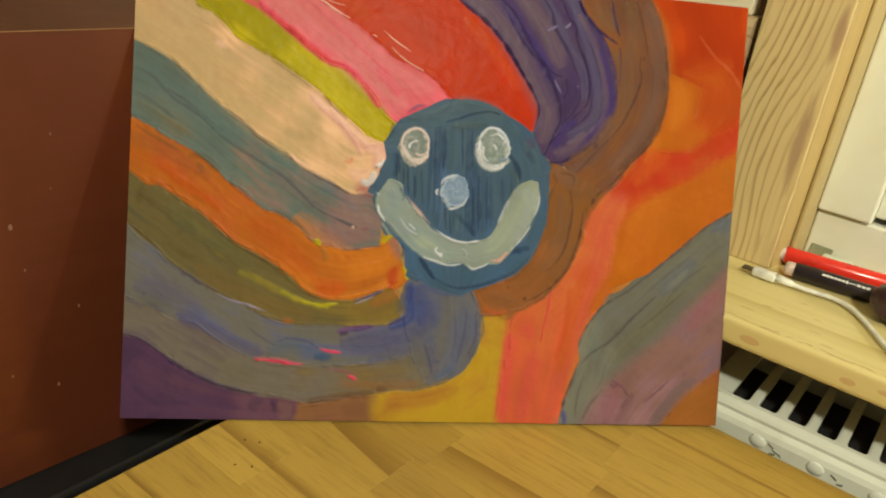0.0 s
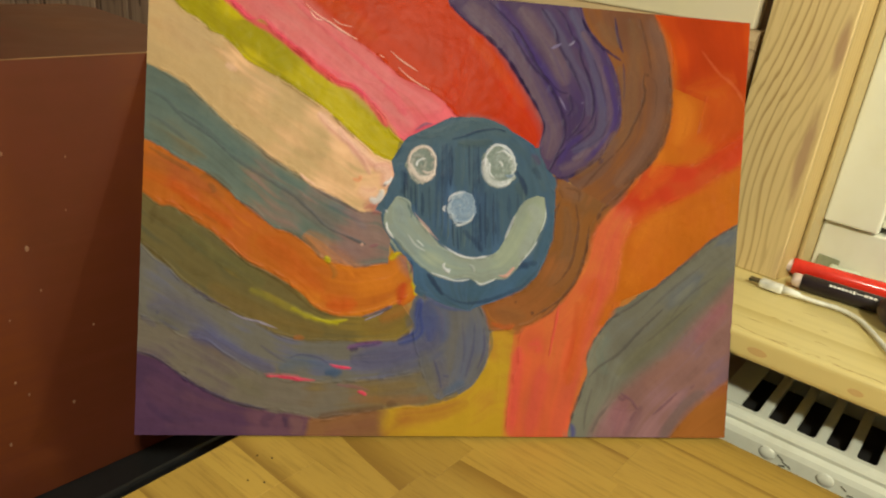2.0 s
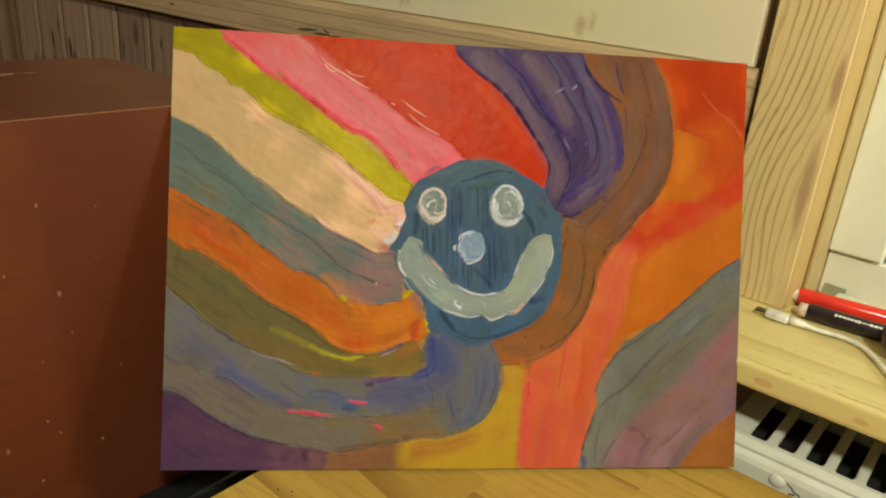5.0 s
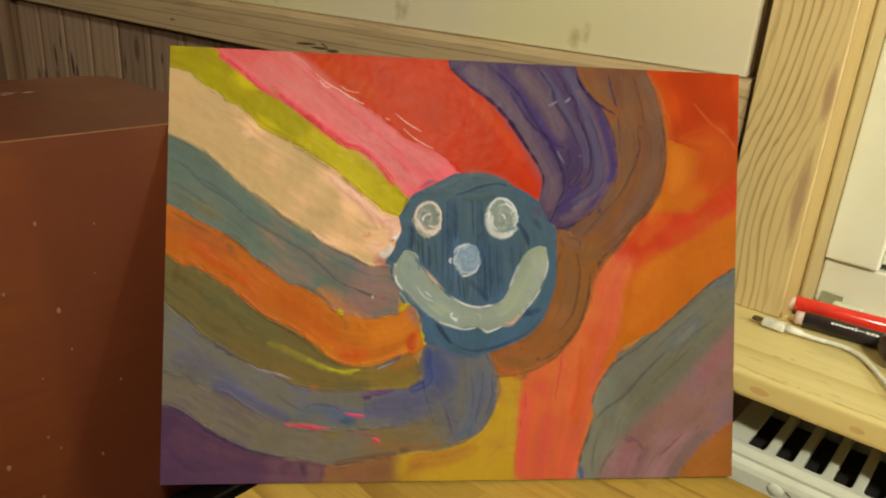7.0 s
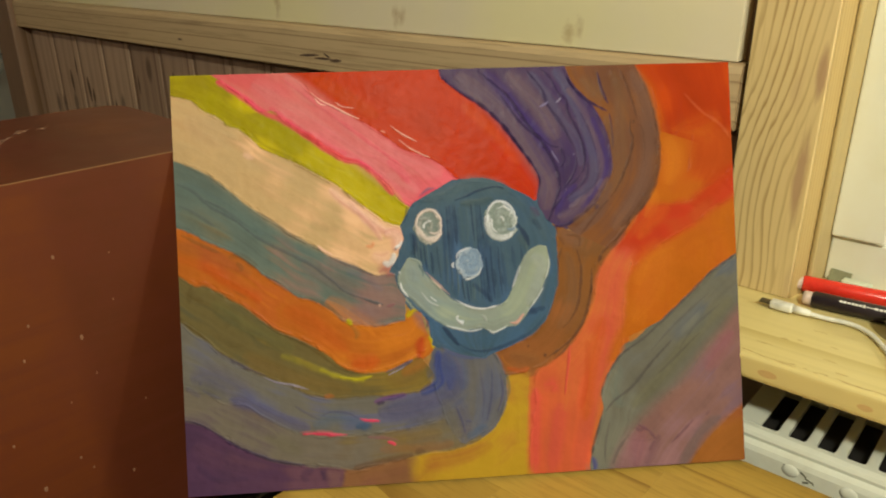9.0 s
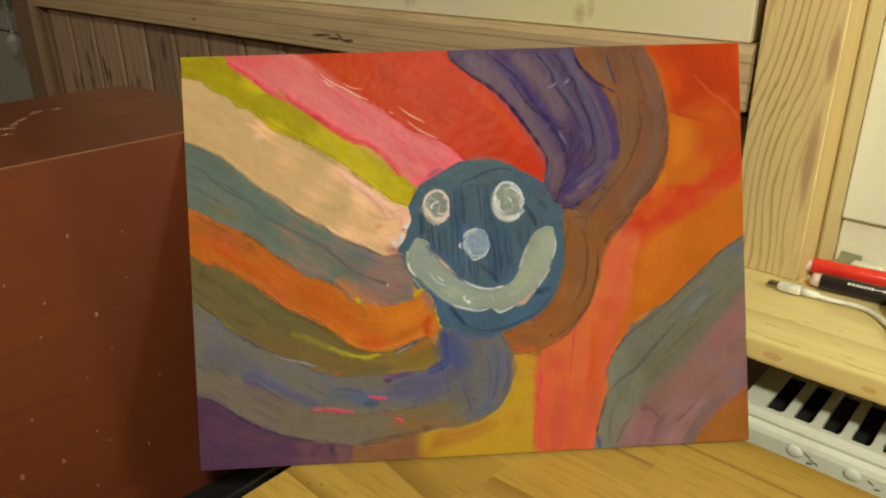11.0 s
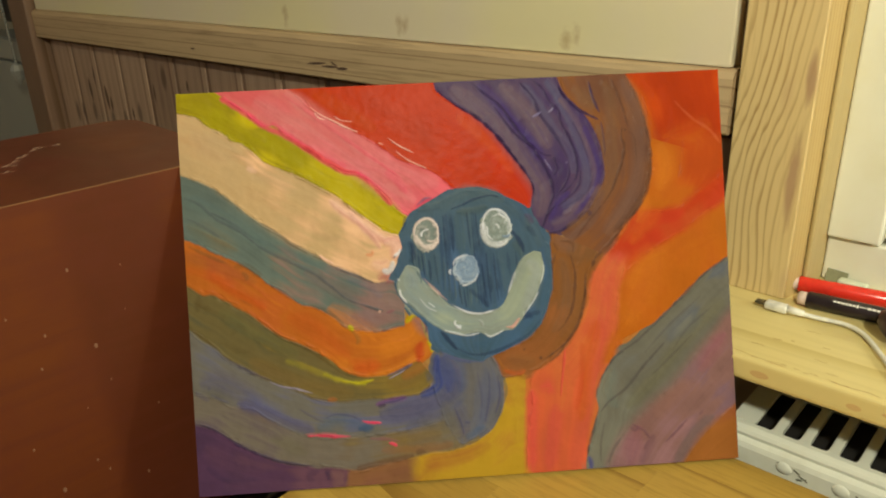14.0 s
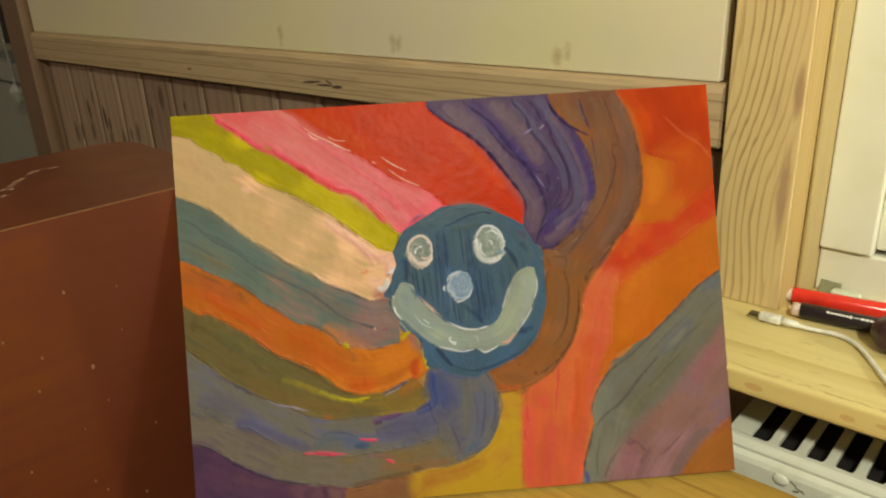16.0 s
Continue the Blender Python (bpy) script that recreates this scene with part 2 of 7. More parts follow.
def tube(pts, radius, n=60, seg=10):
    c, _ = curve_pts(pts, n)
    bm = bmesh.new()
    rings = []
    for i in range(n):
        d = Vector(c[min(i + 1, n - 1)] - c[max(i - 1, 0)]).normalized()
        u = d.orthogonal().normalized() if i == 0 else (u - d * u.dot(d)).normalized()
        v = d.cross(u)
        rings.append([bm.verts.new(Vector(c[i]) + radius * (u * math.cos(a) + v * math.sin(a))) for a in (2 * math.pi * k / seg for k in range(seg))])
    for a, b in zip(rings, rings[1:]):
        for k in range(seg):
            j = (k + 1) % seg
            bm.faces.new((a[k], a[j], b[j], b[k]))
    bm.faces.new(rings[0][::-1])
    bm.faces.new(rings[-1])
    bmesh.ops.recalc_face_normals(bm, faces=bm.faces)
    return bm


def setting(name, bm, material, label, category="", smooth=False):
    return tagged(part(name, bm, material, None, label, smooth), "", category or name.split("_")[0], "", "structure")


# ---- room shell ----
TOP = 0.7484
setting("floor", box(-3.0, 2.0, -2.6, 1.4, -0.05, 0.0), FLOOR_WOOD, "brown wooden floor boards of the room")
# unseen ceiling and walls, added to close the room; plaster tone sets the bounce
setting("ceiling", box(-3.0, 2.0, -2.6, 1.4, 2.4, 2.45), PLASTER, "unseen plastered ceiling, added to bounce light")
setting("wall_south", box(-3.0, 2.0, -2.7, -2.6, 0, 2.4), PLASTER, "unseen plastered wall behind the table, added to bounce light", "wall")
setting("wall_east", box(2.0, 2.1, -2.6, 1.4, 0, 2.4), PLASTER, "unseen plastered side wall, added to bounce light", "wall")
setting("wall_west", box(-3.1, -3.0, -2.6, 1.4, 0, 2.4), PLASTER, "unseen plastered far side wall, added to bounce light", "wall")
# wall with the window: left piece, below, above and right of the opening
bm = box(-1.49, 0.1235, 0.314, 0.46, 0, 2.4)
box(0.128, 1.25, 0.314, 0.46, 0, 0.80, bm=bm)
box(0.128, 1.25, 0.314, 0.46, 1.95, 2.4, bm=bm)
box(1.25, 2.0, 0.314, 0.46, 0, 2.4, bm=bm)
setting("wall_north", bm, PLASTER, "plastered wall that holds the window and the wainscot", "wall")
setting("wall_recess", box(-3.0, -1.2, 1.3, 1.4, 0, 2.4), PLASTER, "wall at the back of the dim recess", "wall")

# upper panel, chair rail, plank wainscot
m, t, b = mat("cream_panel_with_marks", 0.5)
big = noise_tex(t, coords(t), 4.0, 4, 0.6)
small = noise_tex(t, coords(t), 260, 2, 0.5)
col = mixc(t, ramp(t, big, 0.38, 0.66), (0.78, 0.69, 0.51), (0.80, 0.72, 0.44))
mark = noise_tex(t, coords(t), 75, 3, 0.6)
for cx, cz in ((-0.107, 1.032), (-0.118, 1.028), (-0.337, 1.030), (-0.345, 1.034), (-0.56, 1.034)):
    d = nd(t, "ShaderNodeVectorMath")
    d.operation = "DISTANCE"
    t.links.new(coords(t, scale=(1.5, 0, 0.8)), d.inputs[0])
    d.inputs[1].default_value = (cx * 1.5, 0, cz * 0.8)
    k = t.nodes.new("ShaderNodeMath")
    k.operation = "MULTIPLY_ADD"
    t.links.new(mark, k.inputs[0])
    k.inputs[1].default_value = 0.022
    t.links.new(d.outputs["Value"], k.inputs[2])
    g = nd(t, "ShaderNodeMapRange")
    t.links.new(k.outputs[0], g.inputs[0])
    g.inputs[1].default_value, g.inputs[2].default_value, g.inputs[3].default_value, g.inputs[4].default_value = 0.012, 0.022, 0.55, 0.0
    col = mixc(t, g.outputs[0], col, (0.42, 0.27, 0.10))
t.links.new(col, b.inputs["Base Color"])
bump(t, b, small, 0.1, 0.0008)
setting("wall_panel", box(-1.40, 0.044, 0.288, 0.314, 1.0147, 2.4, 0.0015), m, "cream painted wall panel with faint brown marks", "wall panel")
# dark wood colour stands in for the shadow the casing throws here
setting("trim_strip", box(0.044, 0.075, 0.3045, 0.314, 0.90, 2.4), TRIM_WOOD, "strip of wall beside the window casing, casing shadow in its colour", "trim")
rail = setting("chair_rail", prism([(0.3125, 0.960), (0.281, 0.960), (0.279, 0.962), (0.279, 1.007), (0.282, 1.012), (0.2875, 1.0145), (0.3125, 1.0145)], -1.405, 0.0505), RAIL_WOOD, "worn pine chair rail along the wall", "rail")
wains = thing("wainscot", pose(0, 0, 0), "vertical tongue and groove pine planks below the rail", "wainscot", "", "structure")
# near-black sheet paints the shade under the rail and in the plank joints
part("shade_backing", box(-1.40, 0.05, 0.3128, 0.3136, 0.02, 0.99), DARK, wains)
plank = None
for i in range(15):
    x0 = -1.4015 + 0.0998 * i
    x1 = min(x0 + 0.0970, 0.05)
    if x1 - x0 > 0.09 and plank:
        ob = new("plank", plank)
        ob.parent = wains
        ob.matrix_basis = pose(x0, 0, 0)
    else:
        ob = part("plank", box(0, x1 - x0, 0.3015, 0.3125, 0.02, 0.9525, 0.0010, 1), PLANK_WOOD, wains, at=pose(x0, 0, 0))
        plank = plank or ob.data
KNOT = plain_mat("dark_knot", (0.085, 0.045, 0.028), 0.6)
KNOT_RIM = plain_mat("brown_knot_rim", (0.19, 0.115, 0.075), 0.6)


def knot(parent, x, y, z, w_, h_, lean=0):
    """A flat dark knot with a browner rim on the face of a board."""
    for grow, lift, tone in ((1.0, 0.0, KNOT_RIM), (0.62, 0.00012, KNOT)):
        part("knot", lathe([(0.5, 0.0), (0.46, 0.0001)], 14), tone, parent, at=pose(x, y - lift, z, 90, 0, 0) @ pose(0, 0, 0, 0, 0, lean) @ Matrix.Diagonal((w_ * grow, h_ * grow, 1, 1)))


for x, z, w_, h_, lean in ((-1.2468, 0.8647, 0.011, 0.046, 4), (-1.2195, 0.8954, 0.008, 0.036, -3), (-1.1793, 0.8557, 0.012, 0.050, 5), (-1.1645, 0.8449, 0.010, 0.030, 0), (-1.30, 0.820, 0.006, 0.030, 2), (-0.8675, 0.9080, 0.007, 0.020, 0), (-1.08, 0.835, 0.007, 0.026, 3), (-0.985, 0.885, 0.006, 0.034, 0)):
    knot(wains, x, 0.3014, z, w_, h_, lean)
for x, z, w_, h_, lean in ((-0.492, 0.9780, 0.040, 0.0035, 5), (-0.466, 0.9758, 0.034, 0.0032, 2), (-0.442, 0.9752, 0.022, 0.0042, 4), (-0.458, 0.9800, 0.014, 0.0026, -20), (-0.7935, 0.9768, 0.014, 0.0028, 0)):
    knot(rail, x, 0.2789, z, w_, h_, lean)
setting("corner_trim", box(-1.492, -1.403, 0.268, 0.33, 0, 2.4, 0.004), TRIM_WOOD, "brown wooden corner post where the rail ends", "trim")

# ---- window: casing, reveal, frame, sill ----
setting("window_casing", box(0.0555, 0.1165, 0.2785, 0.309, 0.826, 2.05, 0.0012), PINE, "pine window casing board with strong grain and knots", "casing")
bm = bmesh.new()
pts = [(0.1168, 0.2800), (0.1222, 0.2990), (0.1222, 0.316), (0.1168, 0.316)]
for z0, z1 in ((0.826, 2.0),):
    lo = [bm.verts.new((x, y, z0)) for x, y in pts]
    hi = [bm.verts.new((x, y, z1)) for x, y in pts]
    bm.faces.new(lo[::-1]), bm.faces.new(hi)
    for i in range(4):
        bm.faces.new((lo[i], lo[(i + 1) % 4], hi[(i + 1) % 4], hi[i]))
bmesh.ops.recalc_face_normals(bm, faces=bm.faces)
setting("reveal_board", bm, PINE_EDGE, "pale pine strip at the edge of the window opening", "trim")
# takes the pine copy with shade in its colour
setting("reveal_strip", box(0.1224, 0.1268, 0.2995, 0.352, 0.826, 2.0, 0.002), PINE_SHADED, "pine strip against the white window frame, shade in its colour", "trim")
sill = setting("window_sill", prism([(0.350, 0.806), (0.1675, 0.806), (0.1655, 0.8066), (0.1645, 0.8080), (0.1640, 0.8100), (0.1640, 0.8222), (0.1643, 0.8240), (0.1652, 0.8253), (0.1665, 0.8259), (0.1690, 0.826), (0.350, 0.826)], 0.02, 1.30), SILL_WOOD, "yellowish varnished pine window sill with worn edge", "window sill")
rng0 = random.Random(8)
STAIN = plain_mat("dark_wood_stain", (0.40, 0.25, 0.09), 0.6)
RUST = plain_mat("reddish_worn_patch", (0.60, 0.40, 0.17), 0.5)
for x, y, l_, w_, r_ in ((0.1375, 0.2065, 0.007, 0.0010, 8), (0.1475, 0.2110, 0.004, 0.0007, -5), (0.1705, 0.2150, 0.006, 0.0007, 4), (0.128, 0.1900, 0.012, 0.0006, 3), (0.185, 0.1790, 0.009, 0.0008, 2), (0.150, 0.1685, 0.016, 0.0007, 0), (0.196, 0.1690, 0.020, 0.0007, 1), (0.1735, 0.1930, 0.010, 0.0006, -2), (0.155, 0.2350, 0.012, 0.0005, 2)):
    part("stain", lathe([(0.5, 0.0), (0.45, 0.00008)], 10), STAIN, sill, at=pose(x, y, 0.826, 0, 0, r_) @ Matrix.Diagonal((l_, w_, 1, 1)))
for k in range(26):
    part("stain", lathe([(0.5, 0.0), (0.45, 0.00008)], 10), STAIN, sill, at=pose(0.1185 + 0.0055 * k + rng0.uniform(-0.003, 0.003), 0.1705 + rng0.uniform(-0.0012, 0.0012), 0.826, 0, 0, rng0.uniform(-7, 7)) @ Matrix.Diagonal((rng0.uniform(0.002, 0.010), rng0.uniform(0.0003, 0.0009), 1, 1)))
for x, z, l_, h_ in ((0.1405, 0.8155, 0.014, 0.006), (0.2050, 0.8150, 0.010, 0.005), (0.2300, 0.8170, 0.016, 0.004)):
    part("worn_patch", lathe([(0.5, 0.0), (0.45, 0.00008)], 14), RUST, sill, at=pose(x, 0.1640, z, 90, 0, 0) @ Matrix.Diagonal((l_, h_, 1, 1)))
win = thing("window_1", pose(0, 0, 0), "white painted window above the sill", "window", "", "structure")
part("bottom_rail", box(0.1270, 1.25, 0.3440, 0.40, 0.8262, 0.8672, 0.002), WHITE, win)
part("sash", box(0.1270, 0.1695, 0.3385, 0.40, 0.8688, 1.93, 0.002), WHITE, win)
part("sash", box(0.1695, 0.205, 0.3460, 0.40, 0.8735, 1.93, 0.002), WHITE, win)
part("sash_rail", box(0.205, 1.15, 0.3460, 0.40, 0.8735, 0.93, 0.002), WHITE, win)
part("sash", box(1.15, 1.25, 0.3385, 0.40, 0.8688, 1.93, 0.002), WHITE, win)
glass, t, b = mat("window_glass", 0.03)
b.inputs["Base Color"].default_value = (0.02, 0.022, 0.025, 1)
b.inputs["Transmission Weight"].default_value = 0.6
part("pane", box(0.205, 1.15, 0.372, 0.376, 0.93, 1.93), glass, win)
setting("backdrop_night", box(-1.2, 2.0, 1.3, 1.35, 0, 2.4), DARK, "dark night outside the window", "backdrop")

# ---- radiator under the sill ----
rad = thing("radiator", pose(0.1180, 0, 0), "white enamelled panel radiator with slotted top grille", "radiator")
front_panel = part("front_panel", prism([(0.1735, 0.16), (0.1735, 0.742), (0.1750, 0.7460), (0.1785, 0.7485), (0.1800, 0.7495), (0.1800, 0.7440), (0.1790, 0.16)], 0, 1.0), RADIATOR, rad, smooth=False)
part("top_edge", prism([(0.1790, 0.7480), (0.1780, 0.7520), (0.1795, 0.7548), (0.1830, 0.7568), (0.1872, 0.7570), (0.1872, 0.7545), (0.1825, 0.7545)], 0, 1.0), RADIATOR, rad)
part("back_edge", box(0, 1.0, 0.266, 0.275, 0.7545, 0.7570), RADIATOR, rad)
side = [(0.0078 + 0.0042 * (1 - math.sin(a)), 0.1870 + 0.0062 * (1 - math.cos(a))) for a in (math.pi / 2 * k / 5 for k in range(6))]
plan = [(0.0084 - x, y) for x, y in side] + [(0.0006, 0.266), (0.0078, 0.266)] + side[::-1]
bar = bmesh.new()
low, top = ([bar.verts.new((x, y, z)) for x, y in plan] for z in (0.7515, 0.7570))
bar.faces.new(low), bar.faces.new(top[::-1])
for i in range(len(plan)):
    j = (i + 1) % len(plan)
    bar.faces.new((low[i], low[j], top[j], top[i]))
bmesh.ops.recalc_face_normals(bar, faces=bar.faces)
bmesh.ops.bevel(bar, geom=[e for e in bar.edges if all(v.co.z > 0.7569 for v in e.verts) and max(v.co.y for v in e.verts) > 0.1873], offset=0.0009, segments=2, affect="EDGES")
first = part("grille_bar", bar, RADIATOR, rad, at=pose(0.0307, 0, 0))
for i in range(46):
    ob = new("grille_bar", first.data)
    ob.parent = rad
    ob.matrix_basis = pose(0.0307 + 0.0206 * (i + 1), 0, 0)
part("grille_end", box(0, 0.0186, 0.1885, 0.266, 0.7545, 0.7570), RADIATOR, rad)
part("end_panel", box(0, 0.003, 0.1805, 0.272, 0.16, 0.7540), RADIATOR, rad)
part("back_panel", box(0, 1.0, 0.268, 0.275, 0.16, 0.7540), RADIATOR, rad)
# solid near-black block paints the shade seen through the slots
part("slot_shade", box(0.004, 0.99, 0.1845, 0.262, 0.18, 0.7448), DARK, rad)
knob = lathe([(0.0002, 0.0030), (0.0030, 0.0027), (0.0052, 0.0016), (0.0064, 0.0004), (0.0068, -0.002)], 18)
first = None
for i in range(20):
    at = pose(0.0482 + 0.0405 * i, 0.1735, 0.7375, 90, 0, 0) @ Matrix.Diagonal((0.95, 0.8, 0.6, 1))
    if first:
        ob = new("weld_cap", first)
        ob.parent = rad
        ob.matrix_basis = at
    else:
        first = part("weld_cap", knob, RADIATOR, rad, smooth=True, at=at).data
chip = plain_mat("chipped_dark_mark", (0.16, 0.16, 0.12), 0.7)
for x, z, w_, h_, r_ in ((0.0575, 0.7385, 0.0055, 0.0013, 30), (0.0620, 0.7350, 0.0060, 0.0011, 20), (0.0600, 0.7325, 0.0045, 0.0017, -20), (0.0650, 0.7340, 0.003, 0.001, 60), (0.0440, 0.7400, 0.0018, 0.0025, 0), (0.1010, 0.7375, 0.0050, 0.0012, 30), (0.1060, 0.7340, 0.004, 0.0015, -15)):
    part("paint_chip", box(-w_ / 2, w_ / 2, -0.0003, 0.0004, -h_ / 2, h_ / 2, 0.0002, 1), chip, front_panel, at=pose(x, 0.1734, z, 0, r_, 0))

# ---- table of glued staves ----
table = thing("table", pose(0, 0, 0, 0, 0, 0), "oiled beech butcher block table top with staves", "table")
part("underside", box(-0.0935, 1.10, -0.95, 0.1440, TOP - 0.030, TOP - 0.004), TABLE_WOOD, table)
for x, y in ((0.0, 0.06), (1.02, 0.06), (0.0, -0.87), (1.02, -0.87)):
    part("leg", box(x - 0.03, x + 0.03, y - 0.03, y + 0.03, 0, TOP - 0.0305, 0.004), TABLE_WOOD, table)
rows = [0.1475, 0.0990, 0.0480, 0.0065, -0.0350, -0.0765, -0.1270]
while rows[-1] > -0.90:
    rows.append(rows[-1] - 0.047)
breaks = [0.31, 0.10, 0.107, 0.02, 0.012, -0.043, 0.03]
rng = random.Random(4)
for i, (y1, y0) in enumerate(zip(rows, rows[1:])):
    cut = breaks[i] if i < len(breaks) else rng.uniform(-0.05, 0.1)
    xs = [-0.0955, cut]
    while xs[-1] < 1.0:
        xs.append(xs[-1] + rng.uniform(0.14, 0.32))
    xs[-1] = 1.10
    for x0, x1 in zip(xs, xs[1:]):
        sh = rng.uniform(0, 0.00006)
        dx, dy = rng.uniform(-1, 1), rng.uniform(-0.02, 0.02)
        part("stave", box(x0 + dx + 0.00004, x1 + dx - 0.00004, y0 + dy + 0.00004, y1 + dy - 0.00004, -0.004, sh, 0.00012, 1), TABLE_WOOD, table, at=pose(-dx, -dy, TOP))
pit = plain_mat("dark_pit", (0.03, 0.018, 0.008), 0.8)
for x, y in ((-0.072, -0.100), (-0.064, -0.095), (-0.058, -0.118), (-0.050, -0.112)):
    part("pin_hole", lathe([(0.0007, 0.0), (0.0006, 0.0003)], 8), pit, table, at=pose(x, y, TOP))

# ---- brown cabinet box on its black stand ----
m, t, b = mat("cherry_veneer", 0.33)
b.inputs["Specular IOR Level"].default_value = 0.25
fine = noise_tex(t, coords(t, scale=(30, 5, 90)), 1.0, 3, 0.5)
leaf = noise_tex(t, coords(t, scale=(0, 9, 0.6)), 1.0, 1, 0.4)
cloud = noise_tex(t, coords(t), 14, 4, 0.6)
col = mixc(t, ramp(t, leaf, 0.44, 0.56), (0.090, 0.0215, 0.0078), (0.126, 0.032, 0.0095))
col = mixc(t, ramp(t, fine, 0.4, 0.8), col, (0.10, 0.024, 0.011))
col = mixc(t, ramp(t, cloud, 0.35, 0.8), col, (0.105, 0.024, 0.012))
t.links.new(col, b.inputs["Base Color"])
sm = noise_tex(t, coords(t), 30, 4, 0.6)
mr = nd(t, "ShaderNodeMapRange")
t.links.new(sm, mr.inputs[0])
mr.inputs[3].default_value, mr.inputs[4].default_value = 0.34, 0.46
t.links.new(mr.outputs[0], b.inputs["Roughness"])
bump(t, b, fine, 0.06, 0.0004)
VENEER = m
EDGE_WORN = plain_mat("worn_veneer_edge", (0.24, 0.115, 0.045), 0.45)
cab = thing("speaker_cabinet", pose(-0.2085, -0.16, 0.675, 0, 0, -3.2), "reddish brown veneered loudspeaker cabinet with scuffed surfaces", "loudspeaker")
bm = bmesh.new()
outline = [(-0.001, -0.16), (-0.001, 0.128)]
outline += [(-0.175 - 0.025 * math.sin(a), 0.103 + 0.025 * math.cos(a)) for a in (math.pi / 2 * k / 6 for k in range(7))]
outline += [(-0.20, -0.16)]
lo = [bm.verts.new((x, y, 0)) for x, y in outline]
hi = [bm.verts.new((x, y, 0.2985)) for x, y in outline]
bm.faces.new(lo), bm.faces.new(hi[::-1])
for i in range(len(lo)):
    j = (i + 1) % len(lo)
    bm.faces.new((lo[i], lo[j], hi[j], hi[i]))
bmesh.ops.recalc_face_normals(bm, faces=bm.faces)
body = part("body", bm, VENEER, cab)
part("worn_edge", box(-0.0013, -0.0004, -0.16, 0.1275, 0.2980, 0.2987, 0.0002, 1), EDGE_WORN, cab, "pale worn edge strip")
speck = plain_mat("pale_scuff", (0.22, 0.105, 0.06), 0.6)
for y, z, s in ((-0.012, 0.246, 1.2), (0.023, 0.239, 0.7), (-0.035, 0.205, 1.0), (-0.066, 0.202, 1.8), (-0.042, 0.182, 1.0), (-0.005, 0.185, 1.6), (0.020, 0.205, 0.6), (-0.09, 0.155, 1.0), (-0.06, 0.125, 1.0), (-0.075, 0.085, 1.9), (-0.048, 0.083, 1.7), (-0.022, 0.095, 1.0), (-0.015, 0.083, 0.9), (0.012, 0.065, 1.2), (-0.11, 0.19, 1.5), (-0.10, 0.11, 1.3), (-0.02, 0.14, 0.7), (-0.055, 0.225, 0.9), (-0.08, 0.17, 0.8), (0.03, 0.12, 0.9), (-0.03, 0.05, 1.1), (0.00, 0.155, 0.8), (-0.13, 0.14, 1.0)):
    part("scuff", lathe([(0.0010 * s, 0.0), (0.0007 * s, 0.00018)], 9), speck, body, at=pose(-0.001, y, z, 0, 90, 0) @ Matrix.Diagonal((1.3, 0.8, 1, 1)))
SCRAPE = plain_mat("pale_scrape", (0.36, 0.22, 0.16), 0.6)
for x, y, l_, r_ in ((-0.0861, -0.0113, 0.0055, 67.6), (-0.1033, -0.0077, 0.0048, 54.9), (-0.1046, -0.0032, 0.0065, 79.8), (-0.1225, 0.0070, 0.0063, 119.8), (-0.1263, 0.0129, 0.0080, 118.5), (-0.1415, 0.0240, 0.0085, 133.4), (-0.1444, 0.0292, 0.0076, 100.8), (-0.1430, 0.0421, 0.0077, 79.7), (-0.1140, 0.0018, 0.0068, 99.1)):
    for k in range(3):
        w_ = 0.0009 + 0.0005 * k % 0.0008
        part("scratch", lathe([(0.5, 0.0), (0.4, 0.00012)], 9), SCRAPE if k < 2 else speck, body, at=pose(x + rng.uniform(-0.003, 0.003), y + (k - 1) * 0.0022, 0.2985, 0, 0, r_ + rng.uniform(-8, 8)) @ Matrix.Diagonal((l_ * rng.uniform(0.4, 0.9), w_ * 1.6, 1, 1)))
stand = thing("speaker_stand", pose(0, 0, 0), "black lacquered stand under the brown loudspeaker cabinet", "stand")
part("top_plate", box(-0.44, -0.180, -0.42, 0.03, 0.652, 0.6738, 0.003), BLACK, stand)
part("column", box(-0.40, -0.185, -0.38, 0.0, 0.03, 0.6518, 0.003), BLACK, stand)
part("base_plate", box(-0.44, -0.180, -0.42, 0.03, 0.0, 0.0298, 0.003), BLACK, stand)

# ---- things on the sill ----
CLEAR = plain_mat("pale_frosted_cap", (0.64, 0.48, 0.40), 0.35)
REDP = plain_mat("red_gloss_plastic", (0.72, 0.035, 0.020), 0.22)
BLACKP = plain_mat("black_gloss_plastic", (0.022, 0.014, 0.018), 0.28)
INK = plain_mat("white_print", (0.75, 0.72, 0.68), 0.5)


def marker(axis, length, body, cap, label):
    pen = thing("marker_pen", axis, label, "pen", "marker pens on the sill")
    r = 0.0068
    part("end_plug", lathe([(0.004, 0), (0.0052, 0.0006), (0.0056, 0.002), (0.0058, 0.0075)], 20), cap, pen, "pale translucent end plug", True)
    part("barrel", lathe([(0.0062, 0.0072), (r, 0.0085), (r, length * 0.68), (r * 0.97, length * 0.685)], 28), body, pen, "", True)
    part("cap", lathe([(r * 0.9, length * 0.686), (r * 1.06, length * 0.69), (r * 1.04, length * 0.97), (r * 0.8, length)], 28), body, pen, "", True)
    return pen


def along(x, y, z, x2, y2, z2):
    return look((x, y, z), (x2, y2, z2)) @ pose(0, 0, 0, 180, 0, 0)


